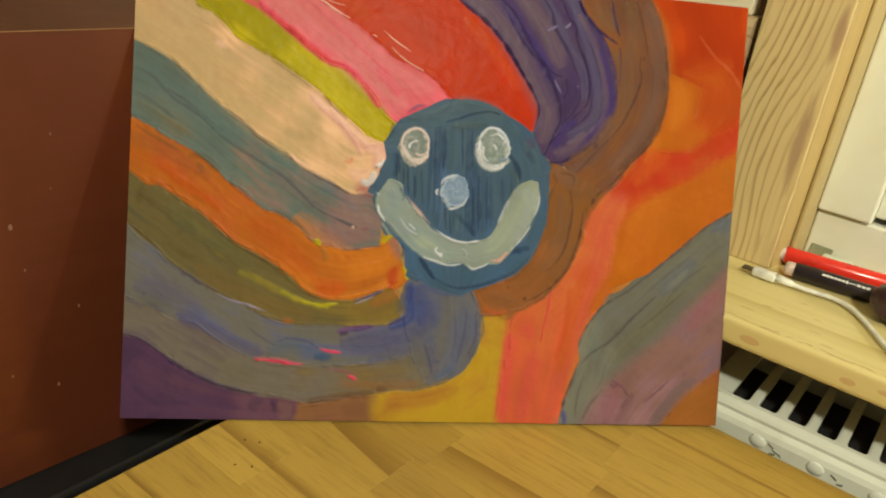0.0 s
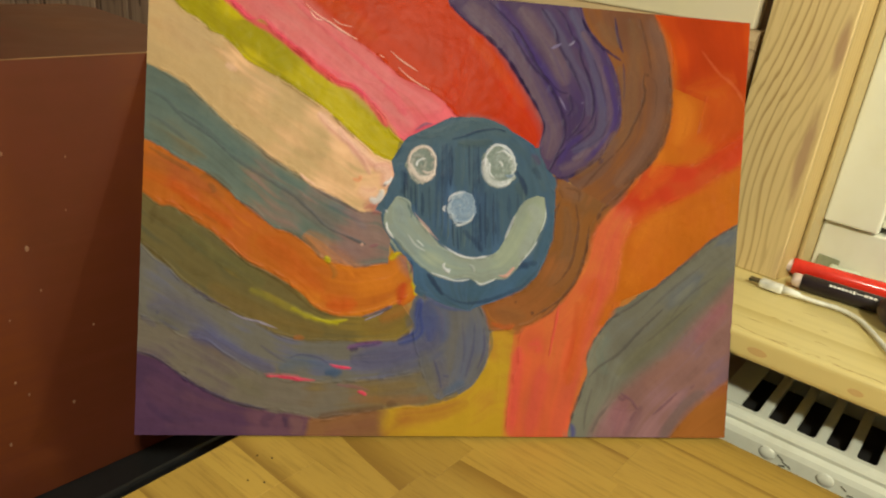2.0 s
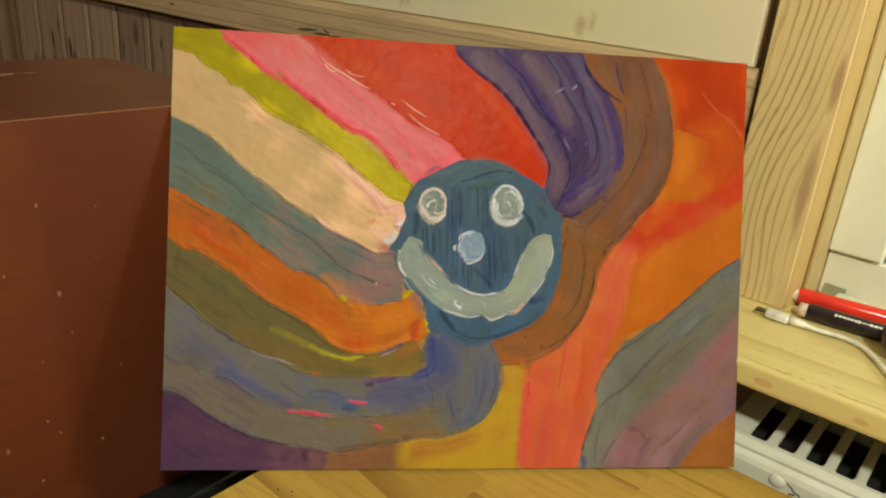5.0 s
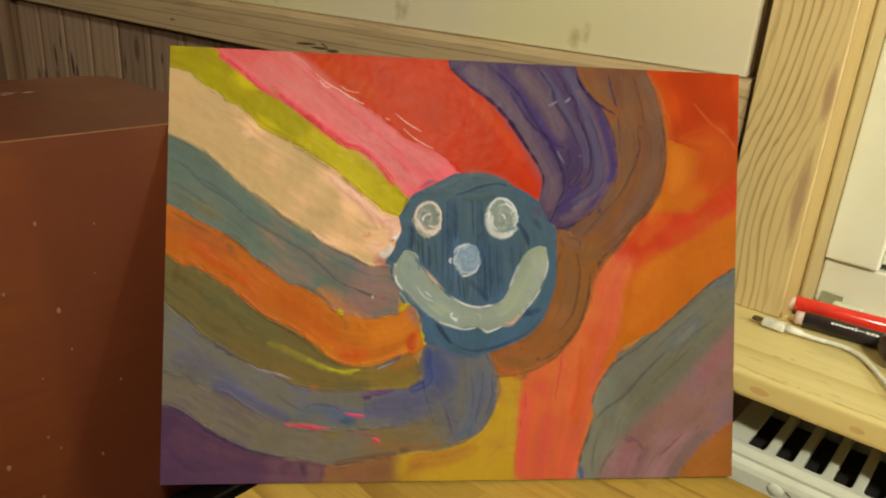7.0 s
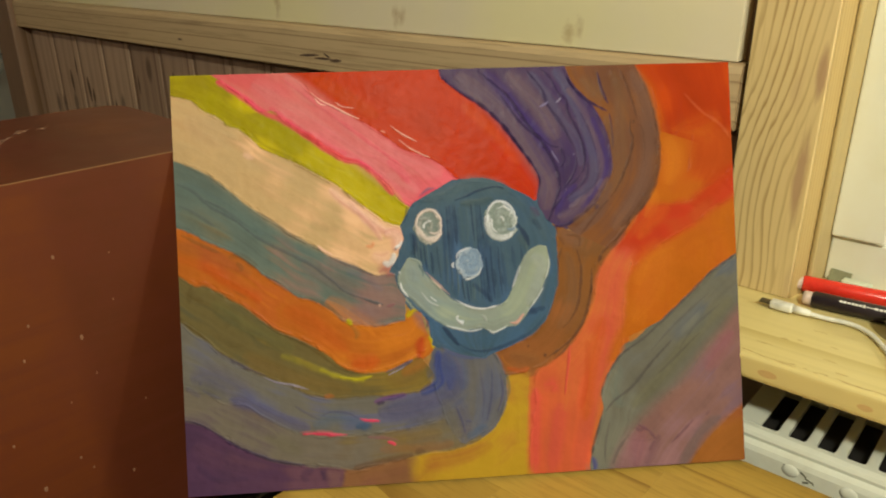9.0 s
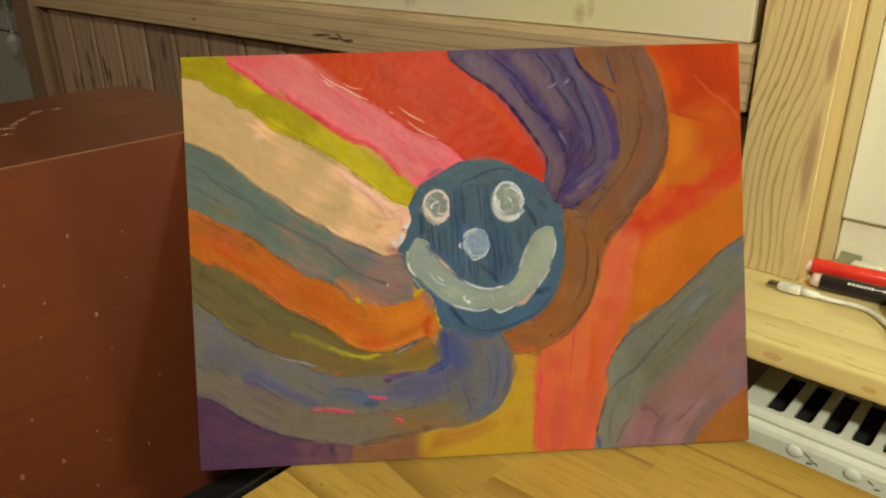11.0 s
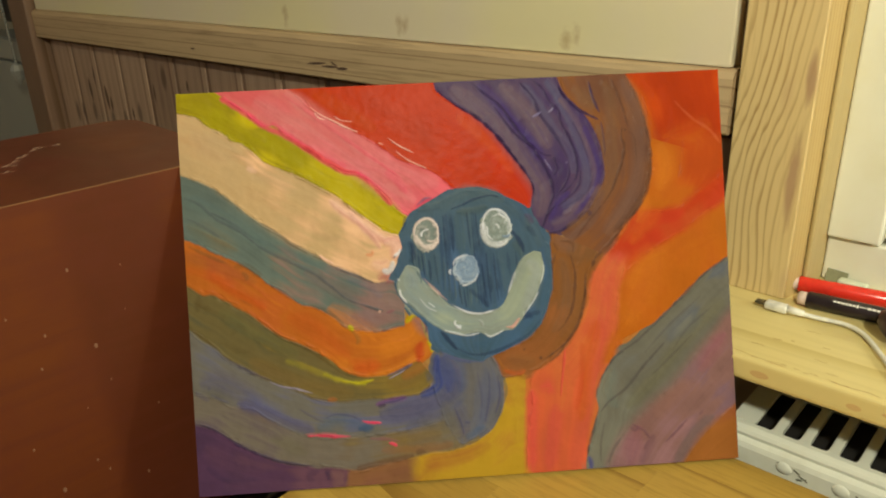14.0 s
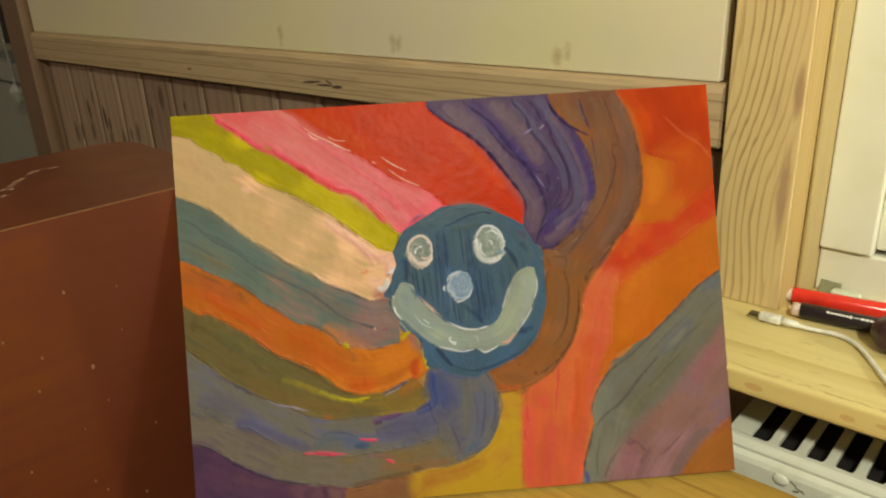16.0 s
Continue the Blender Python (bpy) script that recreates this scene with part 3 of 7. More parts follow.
red_pen = marker(along(0.1150, 0.2945, 0.8368, 0.1930, 0.3130, 0.8345), 0.142, REDP, CLEAR, "glossy red marker pen lying on the sill")
black_pen = marker(along(0.1285, 0.2765, 0.8330, 0.1960, 0.2835, 0.8330), 0.142, BLACKP, CLEAR, "black marker pen with white lettering on the sill")
px = 0.0275
barrel = next(o for o in black_pen.children if o.name.startswith("barrel"))
for w_, h_ in ((0.0022, 0.0030), (0.0022, 0.0030), (0.0026, 0.0026), (0.0018, 0.0030), (0.0024, 0.0026), (0.0022, 0.0026), (0.0016, 0.0044), (0.0050, 0.0010), (0.0030, 0.0030), (0.0026, 0.0030), (0.0024, 0.0030)):
    ang = radians(-48)
    part("print_bar", box(-h_ * 0.3, h_ * 0.3, -0.0002, 0.0002, 0, w_), INK, barrel, at=pose(0.0069 * math.cos(ang), 0.0069 * math.sin(ang), px, 0, 0, -48 - 90))
    px += w_ + 0.0006
USB_WHITE = plain_mat("white_cable_plastic", (0.78, 0.76, 0.68), 0.35)
STEEL = plain_mat("plug_steel", (0.16, 0.15, 0.13), 0.35, 0.9)
usb = thing("usb_cable", pose(0, 0, 0), "white charging cable with small metal plug on the sill", "cable")
plug = pose(0.1025, 0.2535, 0.8308, 0, 0, -1.5)
housing = part("plug_housing", box(0.008, 0.0265, -0.0046, 0.0046, -0.0036, 0.0030, 0.0020, 3), USB_WHITE, usb, "", True, at=plug)
part("plug_tip", box(0, 0.0085, -0.0033, 0.0033, -0.0010, 0.0010, 0.0004), STEEL, housing, "steel plug tip")
part("strain_relief", lathe([(0.0034, 0), (0.0030, 0.006), (0.0024, 0.013)], 16), USB_WHITE, usb, "", True, at=plug @ pose(0.026, 0, 0, 0, 90, 0))
part("cord", tube([(0.138, 0.2525, 0.8305), (0.152, 0.2545, 0.8295), (0.1692, 0.2580, 0.8290), (0.181, 0.2540, 0.8290), (0.1905, 0.2455, 0.8290), (0.2040, 0.2260, 0.8290), (0.2156, 0.2085, 0.8290), (0.232, 0.188, 0.8290), (0.262, 0.176, 0.8290), (0.34, 0.20, 0.8290), (0.45, 0.25, 0.8290)], 0.0019, 90), USB_WHITE, usb, "", True)
STONE = plain_mat("dark_purple_stone", (0.055, 0.022, 0.028), 0.35, 0.0, 0.3)
bm = bmesh.new()
bmesh.ops.create_icosphere(bm, subdivisions=4, radius=1)
for v in bm.verts:
    n = noise.noise(v.co * 1.6) * 0.16 + noise.noise(v.co * 5) * 0.05
    v.co = Vector((v.co.x * 0.0215, v.co.y * 0.0175, v.co.z * 0.0165)) * (1 + n)
zmin = min(v.co.z for v in bm.verts)
bmesh.ops.translate(bm, verts=bm.verts, vec=(0, 0, -zmin))
tagged(part("stone", bm, STONE, None, "dark purple wrinkled stone on the sill beside the cable", True, at=pose(0.2155, 0.2575, 0.8260, 0, 0, 20)), "", "stone")
MINT = plain_mat("pale_mint_rubber", (0.62, 0.66, 0.52), 0.5)
TAG = plain_mat("grey_green_plastic", (0.26, 0.27, 0.17), 0.4)
tagged(part("plastic_tag", box(-0.009, 0.009, -0.0006, 0.0006, 0, 0.012, 0.0004), TAG, None, "grey green plastic tag leaning on the window frame", at=pose(0.1405, 0.3385, 0.8263, -18, 0, -8)), "", "tag")
tagged(part("eraser", box(-0.012, 0.012, -0.005, 0.005, 0, 0.0085, 0.002, 3), MINT, None, "pale mint eraser lying behind the pens", True, at=pose(0.1560, 0.3330, 0.8261, 0, 0, -4)), "", "eraser")

# ---- dim recess beside the corner post ----
cabn = thing("grey_cabinet", pose(-1.93, 0.42, 0), "grey painted cabinet in the dim recess", "cabinet")
part("body", box(-0.42, 0.42, 0.02, 0.5, 0, 0.905, 0.004), GREY, cabn)
part("door", box(-0.41, 0.405, 0.004, 0.0195, 0.05, 0.842, 0.003), GREY, cabn)
part("drawer_front", box(-0.41, 0.405, 0.004, 0.0195, 0.848, 0.903, 0.003), GREY, cabn)
# black panel put in for the dark void above the cabinet
scr = thing("black_panel", pose(-1.95, 0.55, 0.9052), "black panel on a foot, on the grey cabinet", "screen")
part("panel", box(-0.42, 0.42, 0, 0.03, 0.02, 0.52, 0.004), BLACK, scr)
part("foot", box(-0.12, 0.12, -0.05, 0.08, 0, 0.0198, 0.003), BLACK, scr)
BEAD = plain_mat("pale_beads", (0.40, 0.40, 0.36), 0.25)
chain = thing("bead_chain", pose(-1.80, 0.36, 0), "pale bead chain with a faceted pendant hanging down", "bead chain")
bead = lathe([(0.001, -0.004), (0.0032, -0.002), (0.0036, 0), (0.0032, 0.002), (0.001, 0.004)], 8)
first = part("bead", bead, BEAD, chain, smooth=True, at=pose(0, 0, 0.87)).data
for i in range(1, 190):
    ob = new("bead", first)
    ob.parent = chain
    ob.matrix_basis = pose(0.0006 * i * 0.3 * -1, 0, 0.87 + 0.0080 * i)
part("pendant", lathe([(0.002, -0.055), (0.011, -0.042), (0.017, -0.02), (0.012, -0.007), (0.003, 0)], 8), BEAD, chain, "pale faceted pendant", at=pose(0, 0, 0.868))

# ---- painted canvas board ----
W, H = 0.402, 0.2937
art = thing("painting", pose(-0.1392, -0.1436, 0.7497, -21.971, -0.312, 45.902), "acrylic painting of colourful rays round a blue smiling face, leaning", "painting")
board = part("board", box(0, W, 0.0002, 0.0032, 0, H, 0.0006, 1), BOARD, art)

# The paint is laid on a fine sheet of points, stroke over stroke: pigment and thickness.
STEP = 0.0004
NX, NZ = int(round(W / STEP)) + 1, int(round(H / STEP)) + 1
pigment = np.tile(np.array((0.30, 0.17, 0.06)), (NZ, NX, 1))
thick, cover = np.zeros((NZ, NX)), np.zeros((NZ, NX))
dice = np.random.RandomState(11)


def cloud_field(nz, nx, sz, sx):
    """Smooth noise of mean 0 and spread 1, with grains of sz by sx cells."""
    raw = np.fft.rfft2(dice.standard_normal((nz, nx)))
    fz, fx = np.fft.fftfreq(nz)[:, None], np.fft.rfftfreq(nx)[None]
    out = np.fft.irfft2(raw * np.exp(-2 * (np.pi**2) * ((fz * sz) ** 2 + (fx * sx) ** 2) * 0.5), s=(nz, nx))
    return out / out.std()


def ease(x, lo, hi):
    q = np.clip((x - lo) / (hi - lo), 0, 1)
    return q * q * (3 - 2 * q)


WOB1, WOB2, WOB3 = cloud_field(NZ, NX, 16, 16), cloud_field(NZ, NX, 6, 6), cloud_field(NZ, NX, 2, 2)
BLOT = cloud_field(NZ, NX, 24, 24)
GRAIN = cloud_field(NZ, NX, 1.2, 1.2)
STREAK = 0.8 * cloud_field(512, 512, 30, 6) + 0.6 * cloud_field(512, 512, 50, 2.2)
BRISTLE = cloud_field(512, 512, 40, 1.3)
turned = [0]


def brushed(table, across, along_):
    """Noise drawn out along the stroke; both ways in metres."""
    turned[0] += 1
    k = turned[0] * 37
    return table[(along_ / 0.0007 + k).astype(int) % 512, (across / 0.0005 + 3 * k).astype(int) % 512]


def lay(mask, colour, height, opacity=1.0):
    a = mask * opacity
    pigment[:] = pigment * (1 - a[..., None]) + colour * a[..., None]
    thick[:] = thick * (1 - 0.75 * a) + height * a


def spread(P, Q, width, length, soft):
    """For each point of the sheet: whether a ruled patch covers it, and the way across, along, and inwards from its edges."""
    n = len(P)
    over = soft + 0.005
    m = max(6, int((width * 1.6 + 2 * over) / 0.00022))
    d = Q - P
    wide = np.maximum(np.linalg.norm(d, axis=1), 1e-5)
    s = np.linspace(0, 1, m)[None] * (1 + 2 * over / wide[:, None]) - over / wide[:, None]
    p = P[:, None] + d[:, None] * s[..., None]
    ix, iz = np.rint(p[..., 0] / STEP).astype(int), np.rint(p[..., 1] / STEP).astype(int)
    ok = (ix >= 0) & (ix < NX) & (iz >= 0) & (iz < NZ)
    v = np.repeat(np.linspace(0, 1, n)[:, None], m, 1)
    S, V, E = np.zeros((NZ, NX)), np.zeros((NZ, NX)), np.full((NZ, NX), -1.0)
    inward = np.minimum(s, 1 - s) * wide[:, None]
    order = np.argsort(inward[ok])
    zi, xi = iz[ok][order], ix[ok][order]
    S[zi, xi], V[zi, xi], E[zi, xi] = s[ok][order], v[ok][order], inward[ok][order]
    return S, V, E


def band(edge_a, edge_b, tone, rise=1.0, ends=False, soft=2.0, opacity=1.0, grain=0.5, cap=0.0, wobble=1.0):
    """A broad stroke between two edges. tone: pigment, streaks, and the tint towards the end."""
    length = max(curve_pts(edge_a, 10)[1], curve_pts(edge_b, 10)[1]) / 100
    n = int(length / 0.00025)
    P, Q = curve_pts(edge_a, n)[0] / 100, curve_pts(edge_b, n)[0] / 100
    width = float(np.linalg.norm(P - Q, axis=1).mean())
    if ends:
        far = np.minimum(np.arange(n), n - 1 - np.arange(n)) / (n - 1) * length
        f = np.sqrt(np.maximum(0.01, 1 - (1 - np.minimum(far, width / 2) / (width / 2)) ** 2))[:, None]
        mid = (P + Q) / 2
        P, Q = mid + (P - mid) * f, mid + (Q - mid) * f
    soft = soft / 1000
    S, V, E = spread(P, Q, width, length, soft)
    E = E + np.where(E > -0.9, (WOB1 * 0.0005 + WOB2 * 0.00022 + WOB3 * 0.0001) * wobble, 0)
    mask = ease(E, -soft / 2, soft / 2) * (E > -0.9)
    if cap:
        mask = mask * ease(np.minimum(V, 1 - V) * length + WOB1 * 0.0008, 0, cap / 1000)
    st = brushed(STREAK, S * width, V * length)
    br = brushed(BRISTLE, S * width, V * length)
    f = ease((0.4 + 0.6 * grain) * st + BLOT, -0.6, 2.2)[..., None]
    col = np.array(tone[0]) * (1 - f) + np.array(tone[1]) * f
    if len(tone) > 2:
        g = ease(V + 0.16 * BLOT + 0.10 * st, 0.45, 0.95)[..., None]
        col = col * (1 - g) + np.array(tone[2]) * g
    col = col * (1 + 0.05 * BLOT + grain * (0.07 * st + 0.02 * br) + 0.004 * GRAIN)[..., None]
    lip = np.exp(-(((E - 0.0011) / 0.0008) ** 2)) * (0.6 + 0.5 * WOB2)
    under = ease(E, -0.0045, -0.003) * (E > -0.9) * (1 - cover)
    cover[:] = np.maximum(cover, mask)
    lay(np.maximum(mask, under), np.clip(col, 0.003, 0.9), 0.00023 * rise * (1 + grain * (0.36 * st + 0.07 * br) + 0.24 * WOB2 + 1.9 * lip), opacity)


def stroke(line, wide, tone, opacity=0.85, rise=1.0, soft=0.75):
    """One pull of a brush along a line; wide in centimetres."""
    length = curve_pts(line, 10)[1] / 100
    n = max(12, int(length / 0.00025))
    c = curve_pts(line, n)[0] / 100
    d = np.gradient(c, axis=0)
    d /= np.linalg.norm(d, axis=1)[:, None]
    side = np.stack([-d[:, 1], d[:, 0]], 1)
    v = np.linspace(0, 1, n)
    w = wide / 100
    taper = max(w * 0.9 + 0.0008, 0.35 * length if w < 0.003 else 0)
    f = np.clip(np.minimum(v, 1 - v) * length / taper, 0.02, 1) ** 0.6
    half = (w / 2 * f)[:, None]
    soft = max(0.0005, w * soft)
    S, V, E = spread(c - side * half, c + side * half, w, length, soft)
    E = E + np.where(E > -0.9, (WOB2 * 0.8 + WOB3 * 0.2) * min(0.00025, w * 0.1), 0)
    mask = ease(E, -soft / 2, soft / 2) * (E > -0.9) * ease(np.minimum(V, 1 - V) * length, 0, 0.002)
    st = brushed(STREAK, S * w, V * length)
    mask = mask * np.clip(1 + 0.22 * st, 0.2, 1)
    f = ease(st, -0.5, 1.5)[..., None]
    col = (np.array(tone[0]) * (1 - f) + np.array(tone[1]) * f) * (1 + 0.02 * GRAIN)[..., None]
    lay(mask, np.clip(col, 0.003, 0.9), thick + 0.00016 * rise * mask, opacity)


def dab(cx, cz, rx, rz, tone, swirl=1.0):
    """A round dab with a swirled, paler rim."""
    x, z = np.meshgrid(np.arange(NX) * STEP, np.arange(NZ) * STEP)
    dx, dz = (x - cx / 100) / (rx / 100), (z - cz / 100) / (rz / 100)
    q, a = np.hypot(dx, dz) + 0.05 * WOB2 + 0.03 * WOB3, np.arctan2(dz, dx)
    mask = ease(-q, -1.04, -0.94)
    ring = np.sin(q * 9 - a * swirl + 0.6 * WOB1) * 0.5 + 0.5
    rim = np.exp(-(((q - 0.90) / 0.09) ** 2)) * np.clip(0.55 + 0.45 * np.sin(a * 1.3 + 2 * swirl) + 0.25 * WOB2, 0.1, 1)
    pale = np.clip(rim + 0.20 * ring**2 * (q < 0.85) + 0.05 * WOB3, 0, 1)[..., None]
    col = np.array(tone[0]) * (1 - pale) + np.array(tone[2]) * pale
    lay(mask, np.clip(col * (1 + 0.05 * GRAIN)[..., None], 0.003, 0.9), 0.0003 + 0.0004 * pale[..., 0] + 0.0002 * ring)


# pigments: base, streaks, tint at the end
# GLINT: highlights on the raised paint, put in as a pale colour
GLINT = ((0.74, 0.50, 0.46), (0.66, 0.36, 0.32))
VIOLET_MAUVE = ((0.125, 0.083, 0.110), (0.095, 0.062, 0.115))
SLATE_PALE = ((0.082, 0.079, 0.153), (0.064, 0.065, 0.140))
BROWN_GREY = ((0.151, 0.087, 0.073), (0.120, 0.068, 0.058))
ORANGE_SOFT2 = ((0.540, 0.149, 0.065), (0.495, 0.128, 0.054))
PINK_PALE = ((0.495, 0.190, 0.210), (0.540, 0.160, 0.187))
RED_BROWN = ((0.348, 0.044, 0.021), (0.394, 0.049, 0.021))
ORANGE_LIT = ((0.484, 0.149, 0.017), (0.443, 0.123, 0.017))
ROSE_GREY = ((0.210, 0.075, 0.106), (0.173, 0.068, 0.106))
GOLD_LIT = ((0.385, 0.252, 0.021), (0.348, 0.216, 0.019))
TEAL_GREEN = ((0.094, 0.138, 0.140), (0.078, 0.118, 0.134))
TEAL_BLUE = ((0.049, 0.091, 0.187), (0.064, 0.091, 0.180))
OLIVE_GREEN = ((0.111, 0.108, 0.041), (0.094, 0.087, 0.038))
OLIVE_WARM = ((0.173, 0.108, 0.030), (0.145, 0.091, 0.033))
PURPLE_DARK = ((0.078, 0.036, 0.084), (0.056, 0.028, 0.066), (0.104, 0.048, 0.080))
OLIVE_GREY = ((0.145, 0.122, 0.105), (0.100, 0.078, 0.092), (0.151, 0.112, 0.057))
UMBER = ((0.207, 0.096, 0.046), (0.176, 0.075, 0.049))
GOLD = ((0.396, 0.239, 0.021), (0.332, 0.162, 0.025))
MAUVE_GREY = ((0.132, 0.122, 0.114), (0.104, 0.104, 0.150), (0.104, 0.104, 0.185))
OLIVE_DARK = ((0.122, 0.096, 0.041), (0.073, 0.067, 0.041), (0.173, 0.120, 0.031))
ORANGE_RAY = ((0.387, 0.106, 0.016), (0.336, 0.073, 0.019), (0.432, 0.135, 0.016))
TEAL_GREY = ((0.107, 0.138, 0.133), (0.138, 0.121, 0.088), (0.194, 0.127, 0.127))
BEIGE = ((0.455, 0.313, 0.170), (0.414, 0.263, 0.139), (0.602, 0.367, 0.229))
OLIVE_YELLOW = ((0.281, 0.236, 0.007), (0.224, 0.177, 0.009), (0.355, 0.288, 0.007))
PINK = ((0.517, 0.090, 0.103), (0.455, 0.115, 0.113), (0.573, 0.098, 0.139))
RED_ORANGE = ((0.401, 0.032, 0.005), (0.342, 0.027, 0.004), (0.383, 0.023, 0.004))
ORANGE = ((0.370, 0.097, 0.009), (0.336, 0.081, 0.009))
VERMILION = ((0.322, 0.033, 0.006), (0.353, 0.043, 0.006))
RED_SOFT = ((0.391, 0.036, 0.013), (0.342, 0.052, 0.014))
CORAL = ((0.454, 0.089, 0.037), (0.425, 0.125, 0.031), (0.484, 0.089, 0.037))
SAGE_GREY = ((0.120, 0.114, 0.098), (0.084, 0.090, 0.110), (0.140, 0.136, 0.116))
MAUVE = ((0.194, 0.102, 0.100), (0.151, 0.088, 0.118), (0.215, 0.113, 0.130))
OCHRE_BROWN = ((0.266, 0.096, 0.023), (0.231, 0.076, 0.028))
BROWN = ((0.135, 0.057, 0.033), (0.156, 0.060, 0.023))
BROWN_WARM = ((0.185, 0.072, 0.021), (0.140, 0.062, 0.025), (0.204, 0.075, 0.025))
VIOLET_GREY = ((0.066, 0.039, 0.094), (0.046, 0.027, 0.090))
SLATE_BLUE = ((0.112, 0.110, 0.132), (0.085, 0.094, 0.155))
VIOLET = ((0.038, 0.022, 0.149), (0.053, 0.029, 0.115))
# dark tones: darker pigment, and thin lines that paint ridge and crease shade
VIOLET_DARK = ((0.027, 0.016, 0.055), (0.032, 0.020, 0.065))
BROWN_DARK = ((0.078, 0.036, 0.024), (0.092, 0.043, 0.024))
LILAC_PALE = ((0.245, 0.223, 0.366), (0.162, 0.138, 0.277))
TEAL_DARK = ((0.061, 0.068, 0.087), (0.071, 0.075, 0.091))
OLIVE_DEEP = ((0.078, 0.052, 0.021), (0.090, 0.062, 0.023))
SLATE_DARK = ((0.052, 0.049, 0.123), (0.061, 0.055, 0.123))
SAGE_DARK = ((0.064, 0.055, 0.058), (0.078, 0.068, 0.065))
MAUVE_DARK = ((0.120, 0.055, 0.078), (0.135, 0.065, 0.082))
BLUE = ((0.032, 0.049, 0.202), (0.039, 0.055, 0.180))
BLUE_SOFT = ((0.055, 0.083, 0.210), (0.071, 0.075, 0.187))
BLUE_DULL = ((0.058, 0.058, 0.194), (0.071, 0.065, 0.166))
PINK_HOT = ((0.621, 0.039, 0.114), (0.564, 0.052, 0.104))
CORAL_PINK = ((0.450, 0.058, 0.053), (0.431, 0.072, 0.049))
YELLOW = ((0.394, 0.349, 0.008), (0.318, 0.267, 0.009))
ORANGE_RED = ((0.431, 0.075, 0.013), (0.385, 0.078, 0.013))
ORANGE_SOFT = ((0.610, 0.223, 0.106), (0.551, 0.190, 0.096))
PALE_PINK = ((0.647, 0.398, 0.345), (0.540, 0.260, 0.242))
PALE_WHITE = ((0.647, 0.647, 0.757), (0.484, 0.514, 0.603))
ROSE = ((0.331, 0.091, 0.106), (0.282, 0.083, 0.096))
FACE_BLUE = ((0.050, 0.090, 0.145), (0.036, 0.068, 0.125), (0.050, 0.096, 0.190))
FACE_GREEN = ((0.049, 0.075, 0.087), (0.039, 0.065, 0.091))
FACE_DARK = ((0.017, 0.031, 0.078), (0.024, 0.041, 0.096))
FACE_BLUE2 = ((0.041, 0.091, 0.180), (0.036, 0.075, 0.153))
SMILE = ((0.217, 0.252, 0.242), (0.173, 0.223, 0.242), (0.231, 0.267, 0.225))
SMILE_LIGHT = ((0.298, 0.316, 0.325), (0.245, 0.275, 0.295))
EYE_PINK = ((0.150, 0.180, 0.180), (0.130, 0.172, 0.202), (0.56, 0.48, 0.50))
EYE_WHITE = ((0.167, 0.203, 0.202), (0.130, 0.172, 0.187), (0.443, 0.470, 0.521))
NOSE_GREY = ((0.162, 0.230, 0.355), (0.198, 0.260, 0.366), (0.298, 0.351, 0.458))

CORAL_SOFT = ((0.47, 0.105, 0.042), (0.45, 0.125, 0.036))
PINK_RED = ((0.52, 0.062, 0.055), (0.50, 0.072, 0.050))
RED_MIDDLE = ((0.355, 0.055, 0.009), (0.36, 0.070, 0.009))
RED_DEEP = ((0.345, 0.026, 0.006), (0.37, 0.030, 0.006))
RED_ORANGE_LIT = ((0.44, 0.060, 0.010), (0.41, 0.050, 0.009))
OLIVE_SAGE = ((0.120, 0.112, 0.066), (0.105, 0.098, 0.062))
SAGE_PALE = ((0.135, 0.132, 0.112), (0.120, 0.120, 0.110))
SAGE_VIOLET = ((0.105, 0.080, 0.092), (0.120, 0.088, 0.094))
MAUVE_WARM = ((0.205, 0.103, 0.088), (0.185, 0.094, 0.086))
BROWN_OCHRE = ((0.150, 0.080, 0.044), (0.132, 0.066, 0.042))
BROWN_LIT = ((0.190, 0.082, 0.030), (0.172, 0.072, 0.030))
BROWN_ROSE = ((0.165, 0.066, 0.046), (0.190, 0.080, 0.042))
SLATE_OLIVE = ((0.110, 0.100, 0.090), (0.095, 0.090, 0.098))
SLATE_GREY = ((0.095, 0.096, 0.120), (0.085, 0.084, 0.125))
UMBER_DARK = ((0.090, 0.045, 0.026), (0.105, 0.052, 0.030))
PURPLE_ROSE = ((0.100, 0.046, 0.080), (0.088, 0.040, 0.082))
VIOLET_BRIGHT = ((0.130, 0.040, 0.190), (0.100, 0.040, 0.170))
BLUE_TEAL_DEEP = ((0.034, 0.070, 0.160), (0.042, 0.070, 0.160))
BEIGE_WARM = ((0.450, 0.300, 0.155), (0.435, 0.290, 0.155))
BEIGE_GREY = ((0.400, 0.275, 0.165), (0.420, 0.300, 0.180))
YELLOW_OLIVE = ((0.330, 0.290, 0.008), (0.290, 0.240, 0.008))
FACE_GREY = ((0.062, 0.096, 0.125), (0.052, 0.085, 0.125))
FACE_INK = ((0.016, 0.026, 0.062), (0.020, 0.034, 0.078))
FACE_PALE = ((0.085, 0.125, 0.150), (0.070, 0.105, 0.140))
FACE_BLUE3 = ((0.040, 0.088, 0.165), (0.032, 0.070, 0.150))
SMILE_GREY = ((0.185, 0.225, 0.255), (0.165, 0.210, 0.235))
EYE_RIM = ((0.62, 0.51, 0.51), (0.55, 0.44, 0.45))
NOSE_PALE = ((0.300, 0.345, 0.430), (0.260, 0.310, 0.400))

